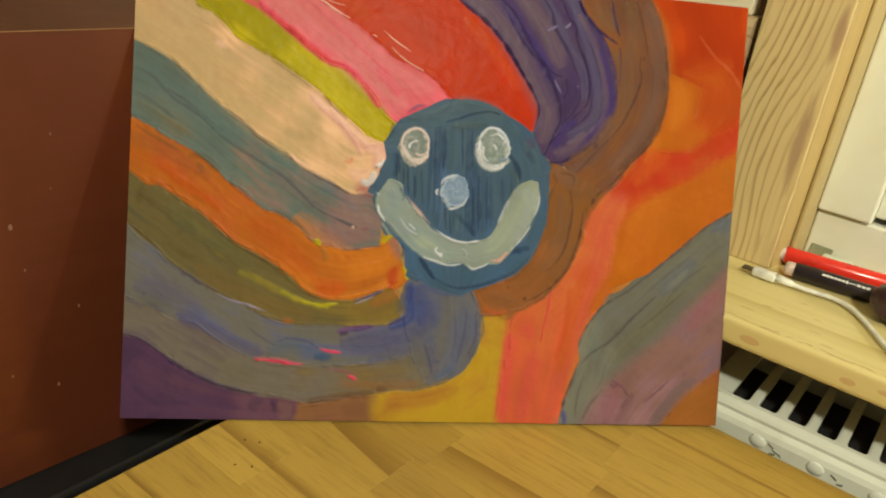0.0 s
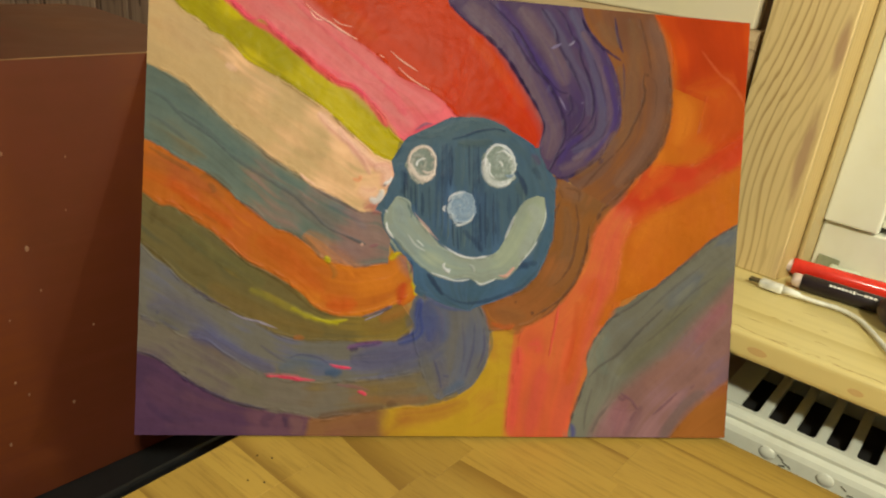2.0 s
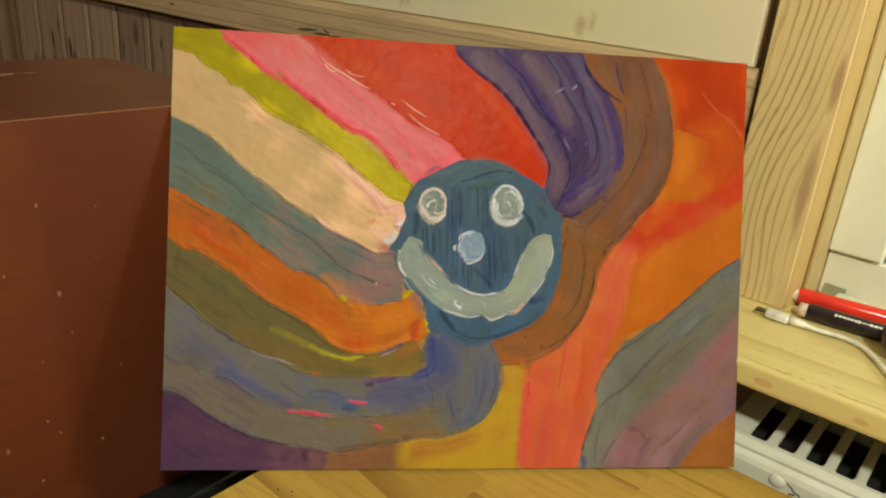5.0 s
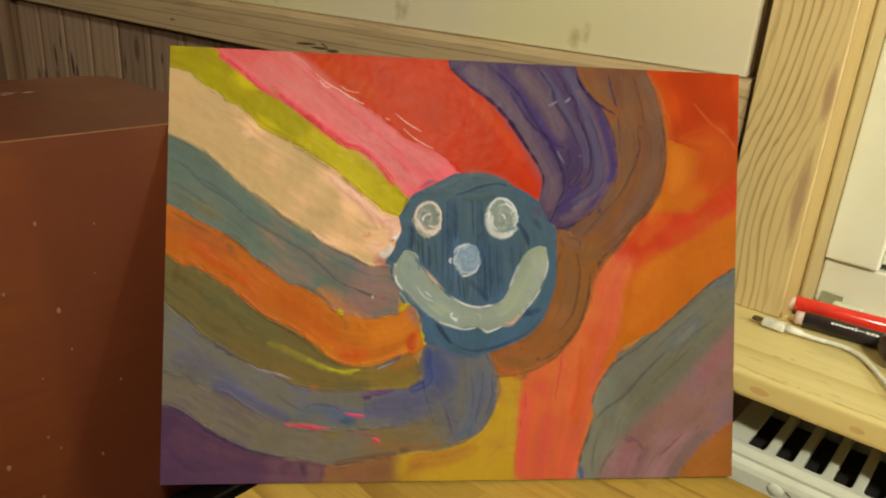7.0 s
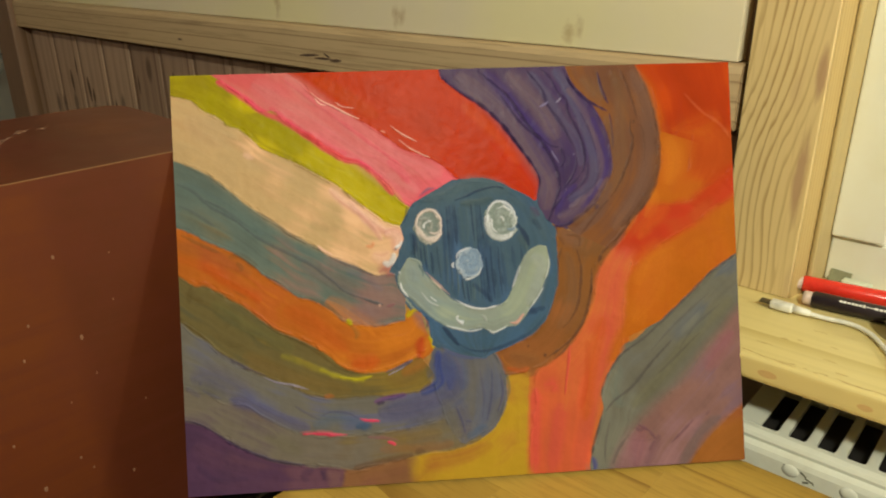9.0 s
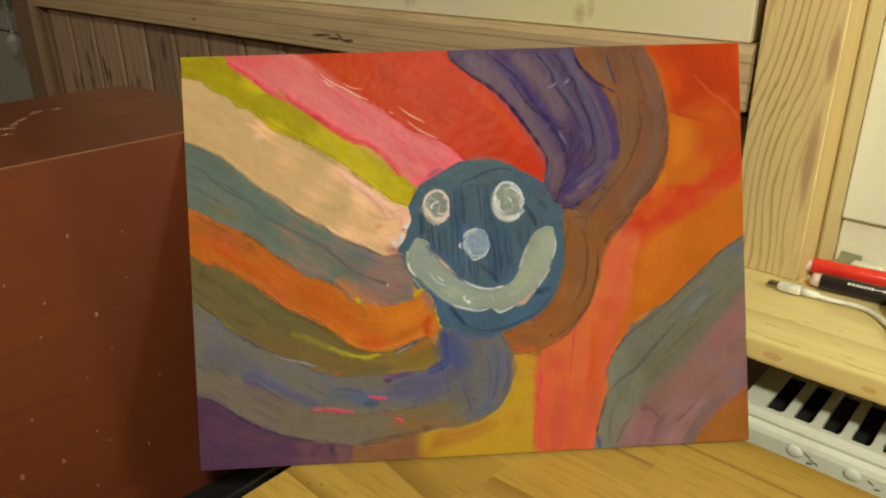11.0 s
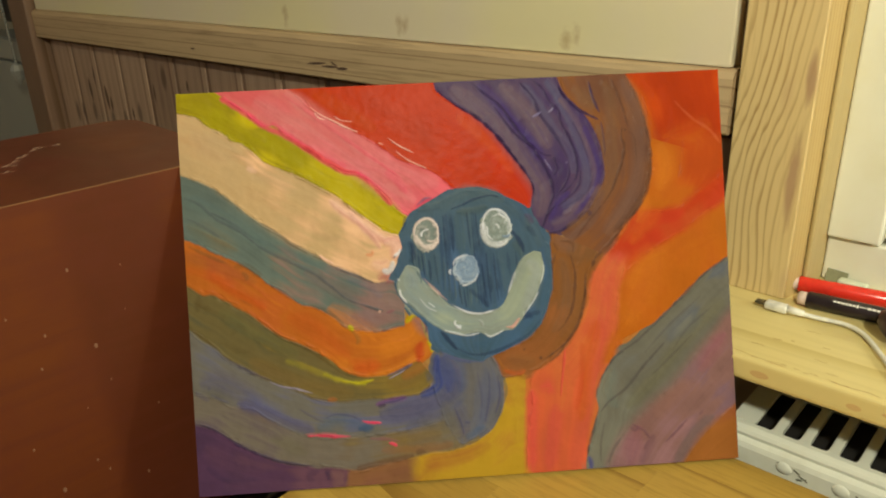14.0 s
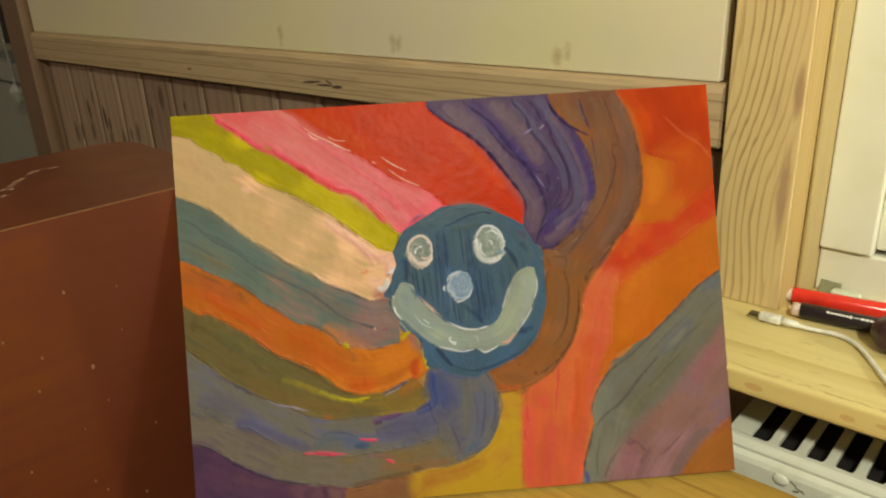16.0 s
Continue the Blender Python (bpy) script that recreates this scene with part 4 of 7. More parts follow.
# rays, from the lowest up
band([(-0.5, 5.4), (0.9, 5.1), (2.0, 4.4), (3.3, 3.5), (4.2, 3.0), (5.7, 2.3), (7.2, 1.9), (8.8, 1.6), (10.3, 1.4), (11.0, 1.2)],
     [(-0.5, -1.0), (1.7, -0.8), (4.3, -0.9), (6.9, -0.7), (9.6, -0.7), (10.9, -0.5)], PURPLE_DARK, grain=0.25)
band([(-0.6, 7.8), (1.6, 7.1), (2.7, 6.5), (4.2, 6.2), (5.3, 5.4), (6.8, 4.5), (7.8, 4.0), (10.2, 3.7), (11.8, 3.6), (13.7, 3.7), (15.6, 3.9), (17.6, 4.3), (19.5, 5.1)],
     [(-0.5, 5.4), (0.9, 5.1), (2.0, 4.4), (3.3, 3.5), (4.2, 3.0), (5.7, 2.3), (7.2, 1.9), (8.8, 1.6), (10.3, 1.4), (11.0, 1.2), (11.8, 1.2), (13.3, 1.4), (15.7, 1.8), (18.4, 2.0), (20.8, 2.7)], OLIVE_GREY, soft=3.0, grain=0.4)
band([(10.6, 1.2), (11.8, 1.1), (13.3, 1.4), (16.2, 1.8)],
     [(10.5, -0.8), (12.2, -0.7), (14.2, -0.7), (16.2, -0.6)], UMBER, soft=5.0, grain=0.25, cap=4.0)
band([(15.3, 1.8), (17.2, 2.0), (19.6, 2.3), (21.4, 3.2), (22.3, 4.4), (22.8, 5.9), (22.8, 7.2), (24.9, 7.4)],
     [(15.3, -0.8), (16.9, -0.6), (18.5, -0.6), (20.0, -0.6), (21.2, -0.6), (22.4, -0.6), (23.6, -0.5), (24.7, -0.4)], GOLD, grain=0.15, soft=3.0, cap=14.0)
stroke([(15.7, -0.3), (16.7, 0.7), (17.6, 1.4)], 1.19, OCHRE_BROWN, opacity=0.45, soft=1.2)
band([(-0.5, 12.7), (0.7, 11.6), (1.8, 10.7), (2.6, 9.9), (4.1, 8.9), (5.6, 8.1), (7.1, 7.5), (8.6, 6.7), (10.2, 6.3), (11.7, 6.3), (13.6, 6.3), (15.6, 6.4), (16.9, 6.7), (17.6, 7.5)],
     [(-0.6, 7.8), (1.6, 7.1), (2.7, 6.5), (4.2, 6.2), (5.3, 5.4), (6.8, 4.5), (7.8, 4.0), (10.2, 3.7), (11.8, 3.6), (13.7, 3.7), (15.6, 3.9), (17.6, 4.3), (19.5, 5.1)], MAUVE_GREY, soft=4.0, grain=0.4)
band([(-0.5, 15.8), (1.0, 14.8), (1.8, 14.7), (2.9, 14.1), (4.0, 13.4), (5.5, 12.2), (6.6, 11.3), (8.2, 10.6), (9.5, 9.8), (10.3, 9.2), (10.9, 8.6), (12.0, 8.1), (13.6, 8.0), (15.1, 8.4), (16.5, 9.0)],
     [(-0.5, 12.7), (0.7, 11.6), (1.8, 10.7), (2.6, 9.9), (4.1, 8.9), (5.6, 8.1), (7.1, 7.5), (8.6, 6.7), (10.2, 6.3), (11.7, 6.3), (13.6, 6.3), (15.6, 6.4), (16.9, 6.7), (17.6, 7.5)], OLIVE_DARK, soft=3.0, grain=0.4)
band([(-0.4, 19.0), (0.9, 18.4), (2.0, 17.8), (3.2, 17.2), (4.3, 16.6), (5.2, 15.9), (5.8, 15.3), (7.0, 14.5), (8.1, 13.6), (9.2, 13.3), (10.4, 12.5), (11.2, 11.8), (12.0, 11.5), (13.5, 11.3), (15.6, 11.6), (16.2, 12.4), (17.1, 12.1)],
     [(-0.5, 15.8), (1.0, 14.8), (1.8, 14.7), (2.9, 14.1), (4.0, 13.4), (5.5, 12.2), (6.6, 11.3), (8.2, 10.6), (9.5, 9.8), (10.3, 9.2), (10.9, 8.6), (12.0, 8.1), (13.6, 8.0), (15.1, 8.4), (16.5, 9.0), (17.3, 9.7), (17.5, 10.2)], ORANGE_RAY, grain=0.4)
band([(-0.4, 23.6), (1.2, 23.0), (2.5, 22.3), (3.8, 21.2), (5.3, 19.9), (6.9, 18.8), (7.6, 18.2), (8.8, 17.5), (9.5, 17.1), (9.8, 16.9), (10.5, 16.4), (12.3, 15.6), (13.8, 14.9), (15.0, 14.8), (15.7, 13.8)],
     [(-0.4, 19.0), (0.9, 18.4), (2.0, 17.8), (3.2, 17.2), (4.3, 16.6), (5.2, 15.9), (5.8, 15.3), (7.0, 14.5), (8.1, 13.6), (9.2, 13.3), (10.4, 12.5), (11.2, 11.8), (12.0, 11.5), (13.5, 11.3), (15.6, 11.6)], TEAL_GREY, grain=0.4)
band([(-0.3, 28.2), (1.4, 27.6), (2.0, 27.0), (2.6, 26.7), (3.3, 26.3), (3.8, 25.8), (4.6, 25.5), (5.2, 25.0), (5.8, 24.4), (6.8, 23.8), (8.3, 23.1), (9.8, 22.2), (11.4, 21.2), (12.9, 19.9), (14.5, 18.7), (15.5, 18.3)],
     [(-0.4, 23.6), (1.2, 23.0), (2.5, 22.3), (3.8, 21.2), (5.3, 19.9), (6.9, 18.8), (7.6, 18.2), (8.8, 17.5), (9.5, 17.1), (9.8, 16.9), (10.5, 16.4), (12.3, 15.6), (13.8, 14.9), (14.8, 15.5), (15.8, 17.1)], BEIGE, soft=1.5, grain=0.2)
band([(2.6, 29.5), (3.6, 28.8), (4.8, 27.9), (5.6, 27.1), (6.2, 26.7), (6.9, 26.8), (7.8, 26.0), (9.2, 25.0), (10.4, 24.1), (11.7, 23.2), (12.9, 22.9), (13.9, 22.1), (14.8, 21.2), (15.5, 20.2), (16.3, 19.6)],
     [(-0.4, 29.4), (-0.3, 28.2), (1.4, 27.6), (2.0, 27.0), (2.6, 26.7), (3.3, 26.3), (3.8, 25.8), (4.6, 25.5), (5.2, 25.0), (5.8, 24.4), (6.8, 23.8), (8.3, 23.1), (9.8, 22.2), (11.4, 21.2), (12.9, 19.9), (14.5, 18.7), (15.5, 18.3)], OLIVE_YELLOW, soft=1.6, grain=0.25)
band([(7.6, 29.7), (9.1, 28.6), (9.8, 27.7), (11.2, 26.9), (12.8, 26.0), (14.4, 25.0), (16.0, 23.8), (18.0, 23.0), (19.2, 22.1), (19.9, 21.4)],
     [(2.6, 29.5), (3.6, 28.8), (4.8, 27.9), (5.6, 27.1), (6.2, 26.7), (6.9, 26.8), (7.8, 26.0), (9.2, 25.0), (10.4, 24.1), (11.7, 23.2), (12.9, 22.9), (13.9, 22.1), (14.8, 21.2), (15.5, 20.2), (16.3, 19.6)], PINK, soft=2.0, grain=0.25)
band([(18.7, 29.7), (19.0, 28.7), (20.2, 27.7), (21.9, 26.6), (23.1, 25.4), (24.2, 23.9), (25.2, 22.4), (25.7, 21.2), (25.5, 19.8)],
     [(7.6, 29.7), (9.1, 28.6), (9.8, 27.7), (11.2, 26.9), (12.8, 26.0), (14.4, 25.0), (16.0, 23.8), (18.0, 23.0), (19.2, 22.1), (19.9, 21.4), (22.0, 21.1), (23.4, 20.6), (25.1, 19.7)], RED_ORANGE, soft=1.5, rise=0.7, grain=0.08)
# warm field beside the face
band([(31.3, 29.8), (34.4, 24.3), (34.4, 21.0), (32.0, 17.3), (31.4, 13.2), (30.9, 9.2)],
     [(40.7, 29.7), (40.8, 24.9), (40.9, 21.2), (41.0, 18.3), (41.0, 15.4), (41.0, 13.4)], ORANGE, grain=0.15)
band([(32.6, 29.7), (34.1, 27.9), (34.7, 26.1), (35.0, 24.4)],
     [(40.8, 29.6), (40.9, 27.4), (40.9, 25.2), (41.0, 22.4)], VERMILION, soft=16.0, grain=0.15)
band([(35.0, 24.9), (36.3, 24.3), (37.1, 24.6), (36.9, 22.3), (36.4, 20.4)],
     [(40.9, 24.9), (40.9, 23.5), (41.0, 22.4), (40.5, 21.2), (38.8, 19.9)], RED_MIDDLE, soft=16.0, grain=0.15, cap=10.0)
stroke([(39.5, 25.5), (37.4, 24.6), (35.6, 24.3)], 1.35, RED_MIDDLE, opacity=0.7, soft=1.2)
band([(41.0, 22.4), (38.7, 20.7), (36.2, 19.2), (33.6, 19.1), (32.4, 17.7), (31.1, 16.0)],
     [(41.0, 20.2), (38.8, 18.7), (36.6, 17.2), (34.5, 16.1), (32.8, 14.8), (31.6, 13.6)], RED_SOFT, soft=9.0, grain=0.2)
band([(31.6, 16.9), (30.0, 14.8), (29.1, 12.2), (28.1, 9.9), (25.9, 7.9), (24.9, 7.3), (24.6, 4.7), (24.2, 2.4), (24.0, -0.7)],
     [(33.2, 16.5), (32.0, 14.0), (31.6, 11.6), (31.4, 9.2), (30.9, 7.5), (30.1, 5.3), (29.9, 3.5), (29.6, 1.5), (29.4, -0.8)], CORAL, soft=6.0, grain=0.25, cap=18.0)
stroke([(33.3, 11.6), (32.1, 10.0), (31.1, 8.4), (30.2, 6.3)], 1.59, ORANGE, opacity=0.9, soft=0.6)
stroke([(30.7, 7.9), (29.9, 5.9), (29.5, 3.5), (29.0, 0.7)], 1.03, CORAL, opacity=0.9, soft=0.5)
stroke([(35.3, 24.1), (35.7, 22.3), (35.2, 20.4)], 1.35, ORANGE_LIT, opacity=0.55, soft=0.9)
stroke([(33.6, 21.0), (34.0, 19.4), (33.4, 18.1)], 1.03, ORANGE_LIT, opacity=0.5)
stroke([(32.5, 13.2), (33.7, 15.3), (35.8, 15.9)], 1.59, ORANGE_LIT, opacity=0.4)
stroke([(33.0, 28.91), (33.79, 27.72), (34.42, 25.7), (34.79, 24.08)], 0.36, OCHRE_BROWN, opacity=0.6)
stroke([(35.3, 19.0), (33.6, 17.7), (32.8, 16.5)], 0.96, ORANGE_RED, opacity=0.6)
stroke([(40.4, 21.8), (38.5, 20.1), (37.0, 18.8)], 1.19, VERMILION, opacity=0.5)
stroke([(36.66, 27.24), (38.11, 25.73), (39.3, 24.87), (40.2, 23.67)], 0.20, ORANGE_SOFT2, opacity=0.3, rise=0.4)
stroke([(39.7, 17.0), (37.1, 16.2), (34.1, 14.1)], 1.59, ORANGE, opacity=0.5)
stroke([(35.0, 15.7), (33.7, 13.2), (32.1, 10.4)], 1.75, ORANGE_LIT, opacity=0.35)
stroke([(32.2, 16.1), (31.2, 14.8), (30.6, 12.4), (30.0, 9.2), (29.1, 5.1), (28.1, 1.9), (27.7, -0.1)], 1.03, CORAL_PINK, opacity=0.45)
stroke([(30.9, 15.6), (30.2, 13.6), (29.4, 10.4)], 0.80, CORAL_SOFT, opacity=0.5)
stroke([(30.0, 11.2), (29.0, 7.5), (28.3, 3.5)], 0.88, ORANGE_RED, opacity=0.6)
stroke([(31.0, 14.0), (31.2, 12.4), (30.9, 10.0)], 0.96, CORAL_SOFT, opacity=0.4)
stroke([(26.6, 5.1), (26.2, 2.7), (25.7, -0.0)], 1.03, CORAL_PINK, opacity=0.6)
stroke([(24.8, 6.3), (24.6, 3.5), (24.4, -0.0)], 0.80, PINK_RED, opacity=0.75)
stroke([(25.3, 6.3), (26.2, 6.3), (25.8, 5.9)], 0.96, PINK_RED, opacity=0.7)
stroke([(27.5, 9.9), (27.0, 7.9), (27.2, 5.9), (26.8, 4.3)], 1.19, CORAL_SOFT, opacity=0.4)
stroke([(28.77, 9.54), (28.62, 6.73), (28.05, 4.32)], 0.40, RED_SOFT, opacity=0.35)
stroke([(27.45, 9.34), (27.28, 7.93), (27.02, 6.33), (26.91, 5.45)], 0.16, PINK_RED, opacity=0.95, rise=3)
# broad sage and mauve stroke in the corner
band([(40.8, 15.7), (38.4, 14.1), (36.3, 12.2), (34.6, 10.8), (33.0, 9.4), (31.3, 8.4), (30.5, 7.3), (29.9, 6.3), (29.6, 5.3), (29.7, 4.3), (29.3, 3.1), (28.8, 1.5), (28.6, 0.3), (28.9, -0.8)],
     [(41.8, 9.6), (39.8, 7.2), (37.3, 4.3), (35.0, 2.0), (33.6, 0.6), (32.5, -0.4), (31.9, -1.4)], SAGE_GREY, soft=1.5, grain=0.4)
band([(41.0, 12.3), (38.1, 9.0), (35.6, 6.2), (33.1, 4.1), (31.4, 2.3), (30.5, 0.7), (30.1, -0.8)],
     [(41.1, 4.0), (38.7, 3.0), (37.0, 1.2), (35.5, -0.9)], MAUVE, soft=14.0, grain=0.4)
band([(41.1, 4.8), (38.7, 3.0), (37.0, 1.3), (35.3, -0.9)],
     [(41.5, -1.5), (40.4, -1.5), (39.2, -1.5), (37.9, -1.5)], OCHRE_BROWN, soft=4.0, grain=0.25)
stroke([(39.8, 12.1), (37.2, 10.0), (34.3, 6.7), (31.8, 4.3)], 1.03, OLIVE_SAGE, opacity=0.5)
stroke([(39.8, 9.6), (38.5, 8.0), (37.5, 6.7)], 1.03, ROSE_GREY, opacity=0.65)
stroke([(37.7, 5.9), (35.6, 5.1), (33.9, 3.5)], 1.19, MAUVE_WARM, opacity=0.5)
stroke([(32.7, 3.1), (32.3, 1.5), (31.9, -0.1)], 1.35, ROSE_GREY, opacity=0.45)
stroke([(33.9, 2.3), (33.3, 1.3), (32.7, 0.0)], 0.56, MAUVE_DARK, opacity=0.5)
stroke([(38.6, 3.4), (36.9, 2.2), (35.3, -0.2)], 0.72, SAGE_VIOLET, opacity=0.6)
stroke([(38.9, 13.3), (35.9, 11.0), (33.0, 8.4)], 0.88, SAGE_PALE, opacity=0.35)
stroke([(31.1, 7.5), (30.5, 5.9), (31.2, 4.3)], 0.88, TEAL_GREY, opacity=0.4)
stroke([(28.73, 1.03), (28.95, 0.38), (28.88, -0.1)], 0.36, BLUE_DULL, opacity=0.9)
# thin dark lines put the shade of the paint ridges into the pigment
stroke([(40.48, 15.4), (38.42, 14.13), (36.3, 12.25), (34.62, 10.81), (32.96, 9.41), (31.3, 8.35), (30.48, 7.38), (29.83, 6.33), (29.52, 5.2)], 0.16, SAGE_DARK, opacity=0.8)
stroke([(29.7, 4.4), (29.31, 3.11), (28.81, 1.59), (28.62, 0.39)], 0.18, SAGE_DARK, opacity=0.8)
stroke([(35.08, 9.18), (33.42, 7.54), (31.97, 5.92), (30.53, 4.92), (29.79, 4.11)], 0.20, SAGE_DARK, opacity=0.8)
stroke([(37.21, 9.6), (35.11, 7.75), (33.44, 6.33)], 0.16, SAGE_DARK, opacity=0.5)
stroke([(38.9, 11.67), (36.78, 10.01), (35.52, 8.36)], 0.16, SAGE_DARK, opacity=0.4)
stroke([(38.02, 12.48), (35.48, 10.41), (33.4, 8.36)], 0.14, SAGE_DARK, opacity=0.35)
stroke([(30.14, 3.51), (29.75, 1.9), (29.7, 0.29)], 0.16, SAGE_DARK, opacity=0.5)
stroke([(31.42, 2.29), (30.8, 1.49), (30.2, 0.29)], 0.18, SAGE_DARK, opacity=0.6)
stroke([(32.15, 3.17), (32.58, 2.88), (33.09, 2.56), (33.44, 2.07), (33.74, 1.94)], 0.20, MAUVE_DARK, opacity=0.8)
stroke([(32.03, 3.01), (32.33, 2.68), (32.75, 2.76)], 0.24, MAUVE_DARK, opacity=0.7)
stroke([(33.53, 1.94), (33.2, 1.46), (33.04, 1.06)], 0.20, MAUVE_DARK, opacity=0.5)
stroke([(36.48, 3.26), (35.64, 2.45), (34.59, 1.53)], 0.16, MAUVE_DARK, opacity=0.7)
stroke([(37.75, 3.87), (37.33, 3.38)], 0.20, MAUVE_DARK, opacity=0.5)
stroke([(31.63, 2.08), (32.68, 1.87), (33.73, 2.06)], 0.12, MAUVE_DARK, opacity=0.4)
# violet and brown sweeps
band([(27.8, 29.6), (28.4, 28.1), (29.5, 26.9), (30.3, 25.7), (30.8, 24.5), (31.1, 22.9), (31.1, 21.7), (30.5, 20.5), (29.8, 19.4), (29.0, 18.7), (27.6, 17.8)],
     [(33.0, 29.6), (33.9, 27.7), (34.3, 26.3), (34.6, 24.7), (34.7, 23.1), (34.6, 21.8), (34.2, 20.4), (33.4, 19.1), (32.4, 18.1), (31.3, 16.8), (30.5, 16.0), (29.8, 15.0)], BROWN, soft=2.5, grain=0.35, wobble=0.5)
band([(26.8, 17.9), (26.8, 16.0), (26.8, 14.3), (26.4, 12.5), (25.5, 10.7), (23.6, 9.5), (21.8, 8.9)],
     [(30.4, 16.1), (29.5, 14.4), (29.2, 12.4), (28.5, 10.8), (27.3, 9.3), (25.3, 7.7), (22.7, 7.2)], BROWN_WARM, soft=2.5, grain=0.4)
band([(18.7, 29.7), (19.0, 28.7), (20.2, 27.7), (21.9, 26.6), (23.1, 25.4), (24.2, 23.9), (25.2, 22.4), (25.7, 21.2), (25.5, 19.8), (26.0, 18.5), (26.8, 17.9)],
     [(27.8, 29.6), (28.4, 28.1), (29.5, 26.9), (30.3, 25.7), (30.8, 24.5), (31.1, 22.9), (31.1, 21.7), (30.5, 20.5), (29.8, 19.4), (29.0, 18.7), (27.6, 17.8), (26.8, 17.8)], VIOLET_GREY, soft=1.2, grain=0.3, wobble=0.15)
stroke([(20.0, 29.1), (21.5, 27.8), (23.1, 26.2), (24.4, 24.3), (25.6, 22.3), (26.3, 20.8), (26.0, 18.9)], 1.35, VIOLET_MAUVE, opacity=0.7, rise=1.2)
stroke([(22.0, 29.2), (23.3, 27.8), (24.5, 26.1), (25.8, 24.5), (26.6, 23.0)], 0.80, VIOLET, opacity=0.6, rise=1.2)
stroke([(23.6, 29.1), (25.1, 27.5), (26.2, 26.0), (27.2, 24.0)], 1.03, VIOLET_MAUVE, opacity=0.75, rise=1.2)
stroke([(25.3, 29.1), (26.6, 27.2), (27.6, 25.4), (28.7, 23.8), (28.9, 22.0)], 0.56, SLATE_PALE, opacity=0.6, rise=1.2)
stroke([(27.1, 29.3), (28.1, 27.5), (28.9, 25.7), (29.5, 23.9), (29.8, 22.1), (29.4, 20.6), (27.7, 19.6)], 0.56, SLATE_PALE, opacity=0.7, rise=1.2)
stroke([(27.99, 27.86), (29.19, 26.09), (29.94, 24.1), (30.4, 22.09), (29.89, 20.46), (27.75, 18.98)], 0.40, VIOLET_MAUVE, opacity=0.8, rise=1.2)
stroke([(29.7, 25.71), (30.36, 24.12), (30.73, 22.1), (30.05, 20.46), (28.58, 19.01)], 0.40, VIOLET, opacity=0.55, rise=1.2)
stroke([(29.2, 20.0), (28.2, 18.9), (26.9, 18.3)], 0.64, VIOLET_MAUVE, opacity=0.6, rise=1.2)
stroke([(27.2, 23.4), (27.8, 22.4), (27.6, 21.2), (27.3, 20.2)], 0.96, VIOLET_DARK, opacity=0.4)
stroke([(28.55, 20.82), (27.53, 19.98), (26.73, 18.55)], 0.40, VIOLET, opacity=0.5)
# dark pulls, and crease shade between the violet strokes painted as lines
stroke([(18.74, 29.44), (19.03, 28.7), (20.25, 27.65), (21.88, 26.54), (23.12, 25.31), (24.17, 23.84), (25.22, 22.36), (25.73, 21.21), (25.51, 19.92)], 0.20, VIOLET_DARK, opacity=0.95)
stroke([(21.43, 29.26), (22.66, 28.21), (23.69, 27.26), (24.96, 25.31), (26.01, 23.95), (26.86, 22.37), (27.22, 20.78), (26.72, 19.36), (26.13, 17.94)], 0.22, VIOLET_DARK, opacity=0.9)
stroke([(23.08, 27.43), (24.13, 25.88), (24.96, 24.91), (25.79, 24.34), (26.63, 23.65), (27.37, 23.52)], 0.16, VIOLET_DARK, opacity=0.8)
stroke([(25.08, 29.13), (26.14, 27.77), (26.57, 26.58), (27.63, 25.02), (28.28, 23.63), (28.5, 23.16)], 0.22, VIOLET_DARK, opacity=0.9)
stroke([(25.9, 29.37), (26.74, 28.6), (27.38, 27.43), (27.93, 26.85), (28.03, 26.04), (28.68, 24.66), (29.12, 23.26), (29.06, 22.05), (28.54, 21.22), (27.72, 20.59)], 0.18, VIOLET_DARK, opacity=0.95)
stroke([(27.37, 23.52), (27.6, 22.6), (27.28, 21.99)], 0.20, VIOLET_DARK, opacity=0.8)
stroke([(28.5, 23.04), (28.44, 22.03), (28.04, 21.21), (27.31, 20.38)], 0.14, VIOLET_DARK, opacity=0.7)
stroke([(28.86, 26.08), (29.51, 24.69), (30.0, 23.09)], 0.14, VIOLET_DARK, opacity=0.5)
stroke([(29.35, 22.46), (29.16, 21.24), (28.14, 20.2), (27.33, 19.65)], 0.14, VIOLET_DARK, opacity=0.7)
stroke([(30.35, 22.09), (29.8, 20.78), (28.56, 19.93), (27.33, 19.49)], 0.12, VIOLET_DARK, opacity=0.5)
stroke([(26.05, 17.73), (26.75, 17.79), (27.57, 17.89), (28.8, 18.61), (29.74, 19.4)], 0.20, VIOLET_DARK, opacity=0.9)
stroke([(26.13, 17.94), (26.72, 19.15), (27.45, 19.98)], 0.18, VIOLET_DARK, opacity=0.8)
stroke([(27.98, 28.67), (28.41, 27.88), (29.26, 26.99), (30.31, 26.34), (31.03, 25.97)], 0.18, VIOLET_DARK, opacity=0.95)
stroke([(30.3, 28.98), (30.58, 27.57), (31.06, 26.5)], 0.18, VIOLET_DARK, opacity=0.9)
stroke([(31.07, 25.97), (31.23, 24.56), (31.26, 23.14)], 0.14, VIOLET_DARK, opacity=0.6)
stroke([(29.62, 19.03), (29.91, 19.24), (29.75, 18.84)], 0.24, VIOLET_DARK, opacity=0.8)
stroke([(29.0, 28.5), (29.9, 27.7), (30.7, 26.8)], 1.03, BROWN_OCHRE, opacity=0.55, rise=1.2)
